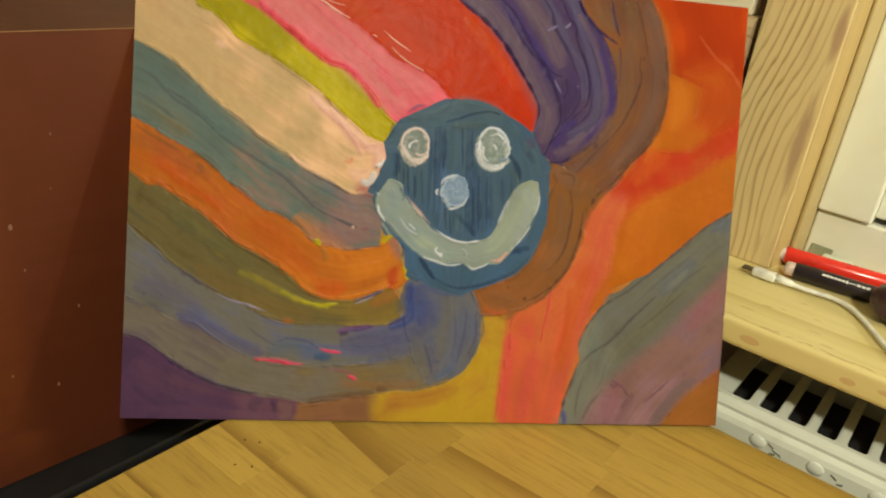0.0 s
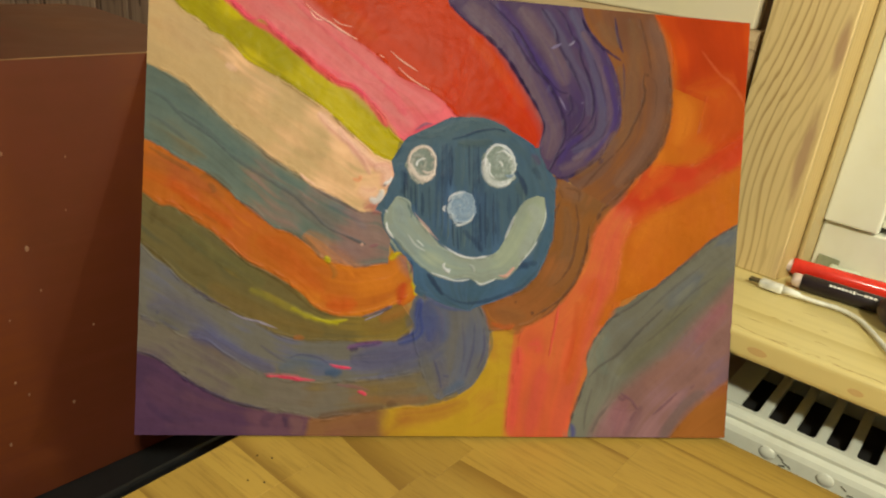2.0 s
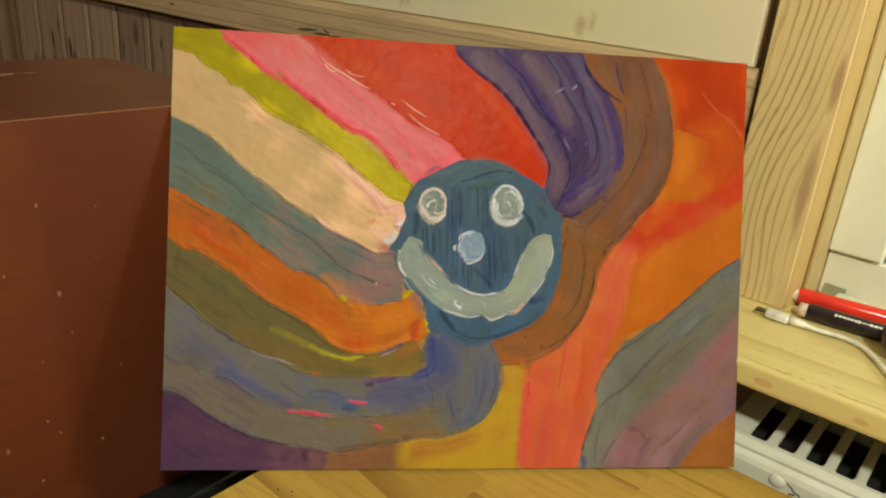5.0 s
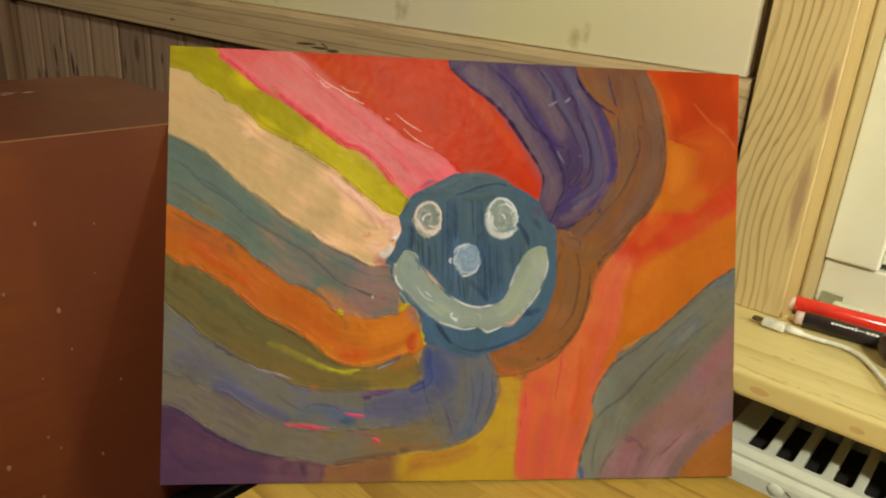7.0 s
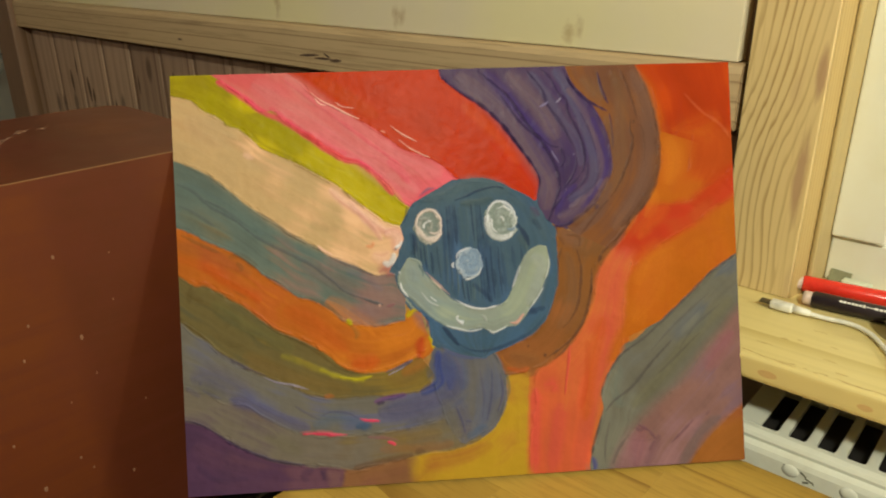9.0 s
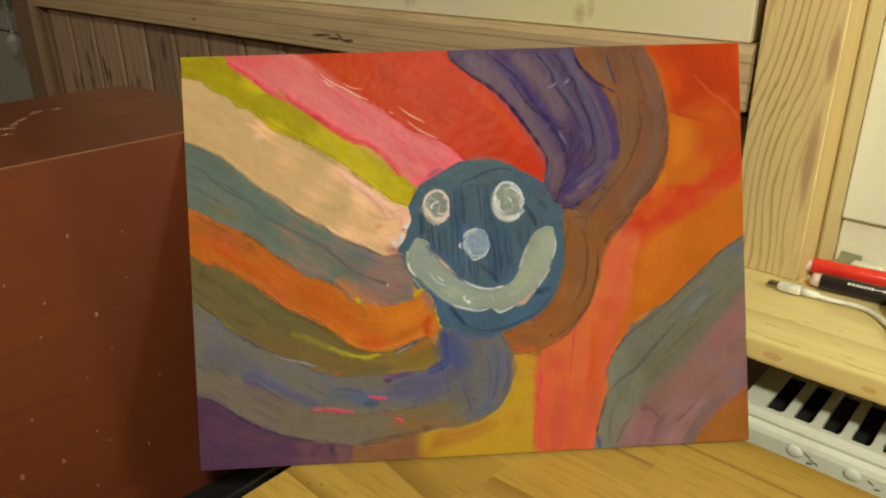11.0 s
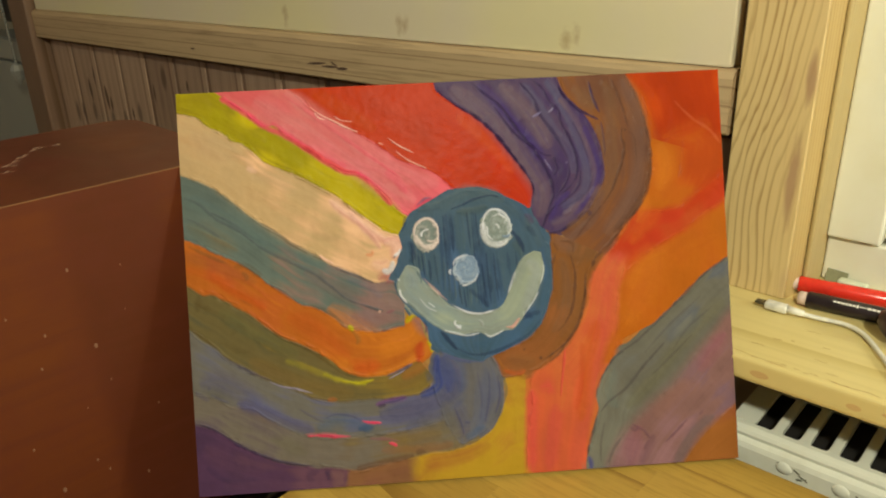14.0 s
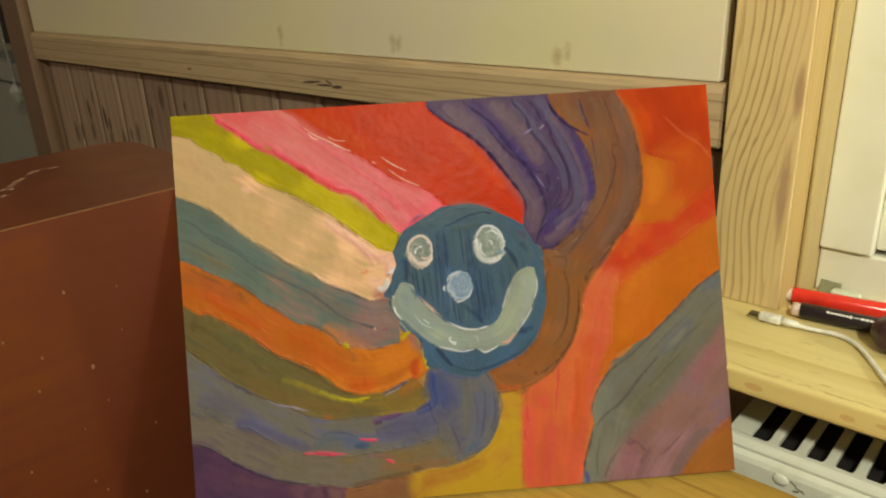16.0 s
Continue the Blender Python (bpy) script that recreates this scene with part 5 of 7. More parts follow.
stroke([(31.5, 29.0), (32.0, 27.0), (31.8, 24.6), (31.8, 22.1), (30.9, 19.9)], 0.88, BROWN_OCHRE, opacity=0.5, rise=1.2)
stroke([(32.8, 29.1), (33.7, 26.7), (34.0, 23.8), (33.6, 21.4), (32.4, 19.1), (30.9, 17.4)], 1.03, BROWN_GREY, opacity=0.5, rise=1.2)
stroke([(34.4, 24.1), (34.5, 22.2), (34.0, 20.4), (32.8, 18.7), (31.5, 17.5)], 0.48, BROWN_DARK, opacity=0.55)
stroke([(30.74, 25.75), (31.24, 24.15), (31.36, 22.12)], 0.32, BROWN_OCHRE, opacity=0.6)
stroke([(30.8, 21.3), (30.2, 20.1), (29.2, 18.8), (28.0, 18.0)], 0.48, BROWN_OCHRE, opacity=0.6)
stroke([(31.0, 20.9), (30.4, 19.5), (29.6, 18.2), (28.2, 17.2)], 0.56, BROWN_GREY, opacity=0.5)
# shade in the creases of the brown sweep, drawn as dark lines
stroke([(32.02, 29.07), (32.47, 27.86), (32.83, 26.66), (33.16, 25.24)], 0.16, BROWN_DARK, opacity=0.85)
stroke([(32.64, 25.43), (32.58, 24.61), (32.76, 24.01), (32.57, 22.98), (32.08, 21.74), (31.48, 20.5), (30.86, 19.68)], 0.18, BROWN_DARK, opacity=0.85)
stroke([(32.73, 25.35), (32.99, 25.03)], 0.20, BROWN_DARK, opacity=0.8)
stroke([(33.07, 25.12), (33.51, 24.65), (33.62, 23.43), (33.55, 22.2)], 0.12, BROWN_DARK, opacity=0.4)
stroke([(34.32, 26.31), (34.66, 24.28), (34.73, 22.85), (34.27, 20.39), (33.4, 19.1), (32.37, 18.05)], 0.16, BROWN_DARK, opacity=0.6)
stroke([(32.37, 18.01), (31.54, 17.06), (30.93, 16.44)], 0.16, BROWN_DARK, opacity=0.7)
stroke([(30.86, 19.68), (29.84, 18.64), (28.82, 17.4), (28.42, 16.99)], 0.14, BROWN_DARK, opacity=0.6)
stroke([(29.98, 15.69), (29.9, 15.28), (29.74, 15.04)], 0.24, BROWN_DARK, opacity=0.9)
stroke([(30.72, 16.23), (30.31, 15.94), (29.98, 15.61)], 0.16, BROWN_DARK, opacity=0.7)
stroke([(27.0, 17.6), (27.8, 17.0), (28.8, 16.4)], 1.35, BROWN_GREY, opacity=0.5)
stroke([(27.5, 16.0), (27.8, 14.0), (27.5, 11.9), (26.5, 10.3)], 0.88, BROWN_OCHRE, opacity=0.5, rise=1.2)
stroke([(28.9, 15.6), (28.7, 13.6), (28.1, 11.6), (27.1, 9.9)], 0.72, BROWN_LIT, opacity=0.6, rise=1.2)
stroke([(28.22, 16.18), (28.5, 14.77), (28.37, 13.16), (28.1, 11.95), (27.5, 10.94), (26.9, 10.33)], 0.16, BROWN_DARK, opacity=0.7)
stroke([(29.29, 14.79), (29.12, 12.77), (28.54, 10.95), (27.73, 9.74), (26.72, 8.93), (25.59, 8.25)], 0.18, BROWN_DARK, opacity=0.8)
stroke([(27.19, 16.36), (26.8, 15.14), (26.83, 13.94)], 0.16, BROWN_DARK, opacity=0.6)
stroke([(27.38, 17.16), (28.42, 16.99), (28.43, 16.18)], 0.16, BROWN_DARK, opacity=0.5)
stroke([(26.97, 17.15), (27.39, 16.36)], 0.20, BROWN_DARK, opacity=0.4)
stroke([(25.5, 8.33), (25.7, 8.73)], 0.28, BROWN_DARK, opacity=0.8)
stroke([(27.53, 9.46), (26.93, 8.73), (26.12, 8.13)], 0.16, BROWN_DARK, opacity=0.6)
stroke([(24.46, 9.44), (24.35, 9.04)], 0.20, BROWN_DARK, opacity=0.6)
stroke([(22.9, 8.7), (24.3, 8.3), (25.3, 8.3)], 0.96, BROWN_LIT, opacity=0.6, rise=1.2)
stroke([(22.67, 7.84), (23.69, 7.52), (24.5, 7.72)], 0.32, ORANGE_RED, opacity=0.5)
stroke([(22.33, 8.79), (22.67, 8.12), (23.28, 7.72)], 0.20, OCHRE_BROWN, opacity=0.8)
# blue bulb under the face
band([(18.2, 9.7), (17.6, 8.3), (17.6, 6.3), (18.0, 4.8), (18.6, 3.4), (19.2, 2.6)],
     [(21.9, 9.0), (22.5, 7.9), (22.8, 6.3), (22.4, 4.9), (21.6, 3.7), (19.6, 2.5)], SLATE_BLUE, soft=3.0, grain=0.5)
stroke([(13.3, 5.1), (15.6, 5.3), (17.9, 5.7), (18.9, 6.7), (19.1, 8.3)], 1.43, SLATE_PALE, opacity=0.75)
stroke([(15.2, 3.9), (17.2, 4.6), (19.1, 5.4), (20.1, 6.3)], 0.88, SLATE_BLUE, opacity=0.6)
stroke([(17.2, 3.0), (18.6, 3.3), (19.6, 4.0)], 1.03, OLIVE_SAGE, opacity=0.55)
stroke([(18.3, 5.9), (18.4, 4.8), (19.0, 3.4)], 0.80, SLATE_OLIVE, opacity=0.6, soft=1.2)
stroke([(15.2, 3.1), (18.0, 3.1), (20.2, 3.5)], 1.19, OLIVE_GREY, opacity=0.7, soft=1.1)
stroke([(16.0, 4.4), (18.4, 4.3), (20.3, 4.7)], 0.96, SLATE_OLIVE, opacity=0.6, soft=1.1)
stroke([(16.9, 7.5), (18.1, 7.7), (19.1, 7.5)], 1.03, BLUE_SOFT, opacity=0.4, soft=1.2)
stroke([(20.1, 8.3), (20.3, 6.3), (20.1, 4.4)], 1.35, SLATE_OLIVE, opacity=0.5)
stroke([(21.3, 8.3), (21.7, 6.3), (21.3, 4.4)], 0.80, SLATE_GREY, opacity=0.5)
stroke([(19.1, 5.9), (19.5, 4.4), (19.6, 3.0)], 0.80, SLATE_PALE, opacity=0.4)
stroke([(21.2, 3.8), (20.2, 3.2), (19.6, 2.9)], 0.56, TEAL_BLUE, opacity=0.45)
stroke([(20.78, 7.91), (21.03, 5.94), (20.82, 4.16)], 0.16, SLATE_DARK, opacity=0.6)
stroke([(21.67, 7.91), (21.59, 5.94), (21.15, 3.96)], 0.16, SLATE_DARK, opacity=0.6)
stroke([(18.93, 5.35), (19.35, 4.17), (19.57, 3.18)], 0.16, SLATE_DARK, opacity=0.6)
stroke([(22.28, 7.52), (22.39, 5.93), (21.94, 4.55)], 0.16, SLATE_DARK, opacity=0.6)
stroke([(19.55, 4.17), (20.15, 4.05)], 0.16, SLATE_DARK, opacity=0.6)
stroke([(22.68, 7.52), (22.87, 6.33), (22.64, 5.34)], 0.20, OLIVE_SAGE, opacity=0.7)
stroke([(17.9, 9.4), (17.8, 8.3), (17.9, 7.1), (17.3, 6.6), (16.4, 6.3)], 0.56, BLUE, opacity=0.95, rise=2)
stroke([(18.3, 9.3), (18.5, 7.9), (18.6, 6.3)], 1.03, BLUE, opacity=0.6)
stroke([(18.8, 9.1), (19.5, 7.9), (19.5, 6.3)], 0.88, BLUE_SOFT, opacity=0.4)
stroke([(18.04, 9.67), (19.45, 8.81), (21.45, 8.63)], 0.32, BLUE_SOFT, opacity=0.7)
# marks along the rays
stroke([(1.6, 6.3), (3.1, 5.6), (4.9, 4.6), (6.4, 3.7)], 1.19, OLIVE_GREY, opacity=0.5)
stroke([(5.3, 3.9), (6.4, 3.5), (8.0, 2.5)], 0.96, OLIVE_SAGE, opacity=0.3)
stroke([(13.3, 3.2), (15.6, 3.0), (18.0, 3.4)], 1.11, OLIVE_WARM, opacity=0.45)
stroke([(13.3, 2.5), (16.4, 2.4), (18.8, 2.6)], 0.56, OCHRE_BROWN, opacity=0.3)
stroke([(11.42, 1.24), (13.33, 1.6), (15.85, 1.96)], 0.36, UMBER_DARK, opacity=0.6)
stroke([(15.85, 2.04), (16.43, 2.23), (16.63, 1.96)], 0.40, UMBER_DARK, opacity=0.7)
stroke([(16.4, 1.2), (18.8, 1.5), (21.6, 2.4)], 0.88, OCHRE_BROWN, opacity=0.4)
stroke([(23.3, 6.7), (23.7, 5.1), (23.6, 2.0)], 0.80, GOLD_LIT, opacity=0.5)
stroke([(0.4, 8.2), (1.9, 8.4), (3.4, 7.5), (4.9, 6.3)], 1.35, BLUE_DULL, opacity=0.35)
stroke([(3.0, 6.7), (4.9, 6.0), (6.8, 5.0), (8.7, 4.2)], 0.72, BLUE_DULL, opacity=0.55)
stroke([(8.7, 4.4), (10.2, 5.0), (11.7, 4.6), (12.8, 4.3)], 0.88, TEAL_BLUE, opacity=0.5, rise=1.3, soft=1.2)
stroke([(11.7, 4.2), (12.6, 4.2), (13.0, 4.3)], 0.56, BLUE_TEAL_DEEP, opacity=0.8)
stroke([(14.0, 5.2), (16.0, 5.4), (17.5, 5.9)], 1.19, SLATE_PALE, opacity=0.6)
stroke([(15.2, 3.9), (16.8, 4.6), (18.0, 4.8)], 0.56, SLATE_PALE, opacity=0.5)
stroke([(13.05, 5.83), (14.01, 6.06), (15.56, 6.26)], 0.32, VIOLET_BRIGHT, opacity=0.8)
stroke([(13.24, 5.75), (14.02, 5.83)], 0.24, VIOLET_DARK, opacity=0.7)
stroke([(-0.12, 5.36), (0.87, 5.1), (1.98, 4.41), (3.29, 3.46), (4.22, 2.96), (5.73, 2.3), (7.23, 1.9), (9.13, 1.53)], 0.20, VIOLET_DARK, opacity=0.7)
stroke([(9.1, 1.3), (9.5, 0.9), (9.3, 0.5)], 0.56, VIOLET_DARK, opacity=0.6)
stroke([(8.8, 1.4), (8.0, 1.0), (8.4, 0.5)], 0.48, VIOLET_DARK, opacity=0.35)
stroke([(0.57, 2.2), (2.06, 1.05), (4.27, 1.02)], 0.32, VIOLET_DARK, opacity=0.25)
stroke([(0.5, 3.7), (2.0, 2.6), (5.0, 1.6)], 1.35, PURPLE_ROSE, opacity=0.4)
stroke([(1.7, 0.7), (4.3, 0.6), (6.9, 0.4)], 1.03, PURPLE_ROSE, opacity=0.35)
stroke([(9.5, 1.2), (10.3, 0.6), (9.7, -0.0)], 1.03, MAUVE_WARM, opacity=0.45)
stroke([(11.8, 0.3), (13.7, 0.5), (15.7, 0.9)], 0.80, BROWN_ROSE, opacity=0.5)
stroke([(2.22, 10.13), (3.71, 9.19), (4.84, 8.55), (5.78, 8.13)], 0.16, SLATE_DARK, opacity=0.6)
stroke([(0.99, 7.93), (1.35, 7.78)], 0.40, SLATE_DARK, opacity=0.5)
stroke([(9.43, 5.11), (10.18, 5.37), (11.33, 5.18), (12.11, 4.71)], 0.14, SLATE_DARK, opacity=0.5)
stroke([(7.52, 5.96), (8.67, 5.19), (9.43, 4.8)], 0.16, SLATE_DARK, opacity=0.4)
stroke([(1.18, 7.47), (1.92, 7.02), (2.66, 6.72)], 0.20, SLATE_DARK, opacity=0.4)
stroke([(0.08, 7.66), (1.19, 6.91)], 0.32, SLATE_DARK, opacity=0.3)
stroke([(15.56, 6.33), (14.79, 6.1), (13.63, 5.95)], 0.14, SLATE_DARK, opacity=0.6)
stroke([(0.9, 14.8), (0.7, 13.9), (0.7, 13.4)], 0.48, OLIVE_DEEP, opacity=0.45)
stroke([(3.0, 11.58), (3.28, 12.04), (3.64, 12.42)], 0.36, OLIVE_DEEP, opacity=0.4)
stroke([(2.01, 11.26), (3.31, 10.52), (4.43, 10.34)], 0.28, OLIVE_DEEP, opacity=0.35)
stroke([(4.41, 11.29), (5.54, 10.73), (7.06, 9.78)], 0.20, OLIVE_DEEP, opacity=0.5)
stroke([(-0.14, 12.56), (0.71, 11.78), (2.02, 10.69)], 0.20, OLIVE_DEEP, opacity=0.6)
stroke([(1.03, 13.9), (2.15, 13.16), (3.27, 12.42)], 0.32, OLIVE_DEEP, opacity=0.3)
stroke([(5.89, 11.88), (7.03, 11.01), (8.56, 10.18), (9.71, 9.34), (10.69, 8.46), (11.85, 7.96)], 0.20, OLIVE_DEEP, opacity=0.6)
stroke([(0.29, 14.26), (1.77, 13.53)], 0.40, OLIVE_DEEP, opacity=0.25)
stroke([(2.1, 13.5), (4.0, 12.0), (5.9, 10.9), (7.8, 9.8)], 1.03, OLIVE_GREEN, opacity=0.5)
stroke([(4.1, 9.8), (6.0, 8.6), (8.6, 7.5), (11.7, 6.7)], 1.03, OLIVE_WARM, opacity=0.5)
stroke([(14.0, 7.5), (15.5, 7.3), (16.9, 7.9)], 0.96, OLIVE_WARM, opacity=0.5)
stroke([(15.1, 7.7), (16.3, 8.3), (17.2, 8.7)], 0.72, OCHRE_BROWN, opacity=0.6)
stroke([(6.69, 9.59), (8.21, 8.95), (9.74, 8.26), (11.28, 7.69), (12.82, 7.65)], 0.36, YELLOW, opacity=0.25, soft=1.2)
stroke([(9.35, 8.45), (10.89, 7.8), (12.05, 7.5), (12.63, 7.42)], 0.24, YELLOW, opacity=0.5, soft=1.0)
stroke([(10.7, 7.8), (12.05, 7.57), (13.2, 7.73)], 0.20, YELLOW, opacity=0.95, rise=2)
stroke([(9.59, 6.41), (9.97, 6.49), (10.46, 6.41)], 0.32, OCHRE_BROWN, opacity=0.8)
stroke([(13.97, 7.89), (15.13, 8.28), (16.1, 8.76)], 0.20, SLATE_PALE, opacity=0.9, rise=2)
stroke([(14.17, 7.7), (15.13, 8.13), (15.52, 8.4)], 0.08, LILAC_PALE, opacity=0.9)
stroke([(5.41, 8.13), (6.35, 7.68), (7.49, 7.41), (8.7, 6.99)], 0.12, LILAC_PALE, opacity=0.8, rise=2)
stroke([(7.94, 3.92), (9.07, 3.88), (10.22, 3.76), (11.25, 3.67)], 0.18, PINK_HOT, opacity=0.95, rise=2)
stroke([(11.99, 4.79), (12.69, 4.59), (13.58, 4.51)], 0.18, PINK_HOT, opacity=0.95, rise=2)
stroke([(13.88, 2.99), (14.31, 2.91), (14.63, 2.68)], 0.18, PINK_HOT, opacity=0.95, rise=2)
stroke([(7.75, 4.04), (8.69, 4.03), (10.21, 3.95)], 0.16, ROSE, opacity=0.6)
stroke([(12.52, 3.43), (14.07, 3.23), (14.85, 3.02)], 0.20, ROSE_GREY, opacity=0.5)
# orange ray
stroke([(-0.2, 17.6), (1.7, 17.1), (3.6, 16.2), (5.1, 15.3)], 0.96, OCHRE_BROWN, opacity=0.45)
stroke([(1.7, 16.2), (3.2, 14.9), (4.7, 14.0), (5.7, 13.4)], 0.64, ORANGE_RED, opacity=0.7)
stroke([(-0.1, 16.7), (1.7, 16.0), (3.6, 14.7)], 0.56, ORANGE_RED, opacity=0.35)
stroke([(7.0, 12.8), (8.5, 12.1), (10.1, 10.6), (11.6, 9.4)], 1.35, ORANGE_RED, opacity=0.45)
stroke([(10.0, 13.3), (11.6, 12.0), (13.9, 10.4), (16.3, 10.2)], 1.35, ORANGE_LIT, opacity=0.6)
stroke([(11.6, 8.7), (12.8, 8.5), (13.8, 8.9)], 0.80, ORANGE_RED, opacity=0.85)
stroke([(11.2, 9.2), (12.4, 9.0), (13.6, 9.1)], 0.56, ORANGE_RED, opacity=0.5)
stroke([(16.8, 10.4), (16.6, 9.7), (16.5, 8.7)], 0.64, RED_SOFT, opacity=0.8)
stroke([(11.57, 11.75), (11.81, 11.37), (12.17, 10.79), (11.99, 10.29)], 0.28, OLIVE_WARM, opacity=0.5)
stroke([(11.49, 11.95), (11.65, 11.64), (11.89, 11.37)], 0.36, YELLOW, opacity=0.95, rise=2)
stroke([(15.64, 11.72), (16.14, 12.2), (16.69, 12.29)], 0.40, YELLOW, opacity=0.75)
stroke([(17.24, 10.45), (17.53, 9.86), (17.46, 9.39)], 0.36, YELLOW, opacity=0.9)
stroke([(16.81, 12.01), (17.11, 11.04), (17.36, 10.25)], 0.20, YELLOW, opacity=0.6)
stroke([(12.16, 11.37), (12.94, 11.07), (13.53, 10.42)], 0.28, ORANGE_LIT, opacity=0.7)
stroke([(0.2, 18.34), (1.68, 17.51), (3.17, 16.79)], 0.24, OLIVE_DEEP, opacity=0.4)
stroke([(3.36, 16.6), (4.29, 16.62), (5.43, 15.69)], 0.40, OLIVE_DEEP, opacity=0.35)
stroke([(3.93, 16.23), (4.31, 15.86), (4.24, 15.48)], 0.28, OLIVE_DEEP, opacity=0.4)
stroke([(8.48, 13.64), (9.63, 13.2), (10.6, 12.52), (11.26, 11.83)], 0.20, OLIVE_DEEP, opacity=0.5)
stroke([(3.6, 14.32), (4.73, 13.58)], 0.16, OLIVE_DEEP, opacity=0.3)
# grey and beige rays
stroke([(0.1, 21.8), (1.6, 21.1), (3.8, 19.7), (5.8, 17.8)], 0.88, TEAL_GREEN, opacity=0.45)
stroke([(3.1, 20.0), (5.4, 18.6), (7.6, 17.5), (10.3, 16.0), (12.7, 14.9)], 0.88, TEAL_GREEN, opacity=0.4)
stroke([(8.4, 16.0), (10.4, 14.8), (12.3, 13.7), (14.7, 12.2)], 1.11, MAUVE, opacity=0.35)
stroke([(0.2, 19.9), (2.0, 18.8), (3.9, 17.8)], 0.96, OLIVE_SAGE, opacity=0.35)
stroke([(11.6, 12.5), (13.5, 12.0), (15.4, 12.2)], 0.80, MAUVE, opacity=0.4)
stroke([(11.5, 15.2), (13.0, 14.6), (14.2, 13.7)], 0.48, TEAL_BLUE, opacity=0.2)
# ridge shade along the grey ray, painted in dark teal
stroke([(0.01, 21.89), (1.23, 21.29), (2.36, 20.19), (3.86, 19.28), (4.99, 18.36)], 0.20, TEAL_DARK, opacity=0.5)
stroke([(1.98, 20.67), (3.47, 19.84), (4.99, 18.63)], 0.18, TEAL_DARK, opacity=0.5)
stroke([(0.15, 20.38), (1.26, 19.77), (2.76, 18.68)], 0.20, TEAL_DARK, opacity=0.4)
stroke([(3.86, 19.28), (5.38, 17.99), (6.9, 17.07), (8.81, 16.03), (10.36, 14.83), (11.53, 13.77), (13.08, 13.13), (14.06, 12.76)], 0.20, TEAL_DARK, opacity=0.65)
stroke([(5.33, 19.9), (6.86, 18.79), (7.63, 18.12), (8.78, 17.46), (9.62, 17.06)], 0.20, TEAL_DARK, opacity=0.7)
stroke([(9.62, 17.06), (9.93, 16.75)], 0.20, TEAL_DARK, opacity=0.8)
stroke([(11.1, 16.01), (12.26, 15.45), (13.63, 14.82)], 0.16, TEAL_DARK, opacity=0.5)
stroke([(12.7, 13.24), (13.48, 12.94), (14.18, 12.72)], 0.20, TEAL_DARK, opacity=0.8)
stroke([(5.81, 15.32), (6.95, 14.46), (8.1, 13.63)], 0.16, TEAL_DARK, opacity=0.4)
stroke([(13.67, 12.75), (14.02, 12.68)], 0.20, PALE_PINK, opacity=0.95, rise=3)
stroke([(14.26, 12.57), (15.03, 12.77)], 0.16, ROSE_GREY, opacity=0.7)
stroke([(13.8, 15.0), (14.3, 15.3), (15.0, 15.2), (15.4, 14.9)], 0.96, ROSE, opacity=0.75)
stroke([(4.2, 22.7), (6.0, 21.6), (8.3, 20.6), (11.4, 18.0), (13.4, 16.4)], 1.19, BEIGE_WARM, opacity=0.5)
stroke([(0.1, 24.1), (2.3, 23.0), (4.9, 20.8), (7.6, 18.6), (10.7, 16.8)], 0.96, BEIGE_WARM, opacity=0.4)
stroke([(0.8, 26.4), (2.6, 25.3), (4.5, 24.6)], 1.59, BEIGE_GREY, opacity=0.5)
stroke([(4.9, 23.1), (6.8, 22.8), (8.3, 21.7)], 0.80, BEIGE_GREY, opacity=0.35)
stroke([(4.48, 24.84), (4.87, 24.09), (5.43, 23.85)], 0.40, OLIVE_SAGE, opacity=0.25)
stroke([(4.69, 23.82), (5.25, 23.53), (5.52, 23.31)], 0.40, PALE_PINK, opacity=0.6)
stroke([(9.1, 18.7), (10.3, 18.3), (11.4, 18.4)], 0.48, OLIVE_SAGE, opacity=0.12)
stroke([(10.6, 21.2), (11.8, 20.1), (13.0, 19.2), (14.1, 18.2), (14.9, 17.8)], 0.64, PALE_PINK, opacity=0.75, rise=1.6)
stroke([(11.96, 20.3), (12.96, 18.97), (13.75, 18.01), (14.24, 17.25)], 0.36, PALE_PINK, opacity=0.6, rise=1.6)
stroke([(13.4, 16.4), (14.2, 16.1), (14.8, 16.5)], 1.03, PALE_PINK, opacity=0.5)
stroke([(13.0, 17.02), (13.47, 16.92), (13.61, 17.31)], 0.20, ORANGE_SOFT, opacity=0.6)
stroke([(9.62, 17.21), (10.01, 16.83), (10.71, 16.39)], 0.16, PALE_PINK, opacity=0.7)
# yellow-green and pink rays, red field
stroke([(-0.0, 28.6), (1.8, 28.3), (4.1, 26.9), (6.3, 25.5)], 0.72, OLIVE_YELLOW, opacity=0.5)
stroke([(12.9, 22.3), (14.5, 21.0), (15.8, 19.6)], 0.72, YELLOW_OLIVE, opacity=0.6)
stroke([(2.6, 28.2), (4.8, 26.6), (7.5, 24.6), (10.6, 22.6)], 0.64, YELLOW_OLIVE, opacity=0.3)
stroke([(11.37, 21.06), (12.55, 20.12), (13.14, 19.56)], 0.20, OLIVE_WARM, opacity=0.6)
stroke([(7.51, 23.62), (9.82, 21.97), (12.16, 20.3)], 0.32, OLIVE_WARM, opacity=0.25)
stroke([(5.5, 28.7), (8.6, 26.6), (12.1, 24.1), (15.2, 21.8), (17.0, 20.5)], 1.75, PINK_PALE, opacity=0.45)
stroke([(7.8, 29.2), (10.1, 27.4), (12.8, 25.2), (16.0, 23.0), (18.8, 21.7)], 1.03, PINK_PALE, opacity=0.45)
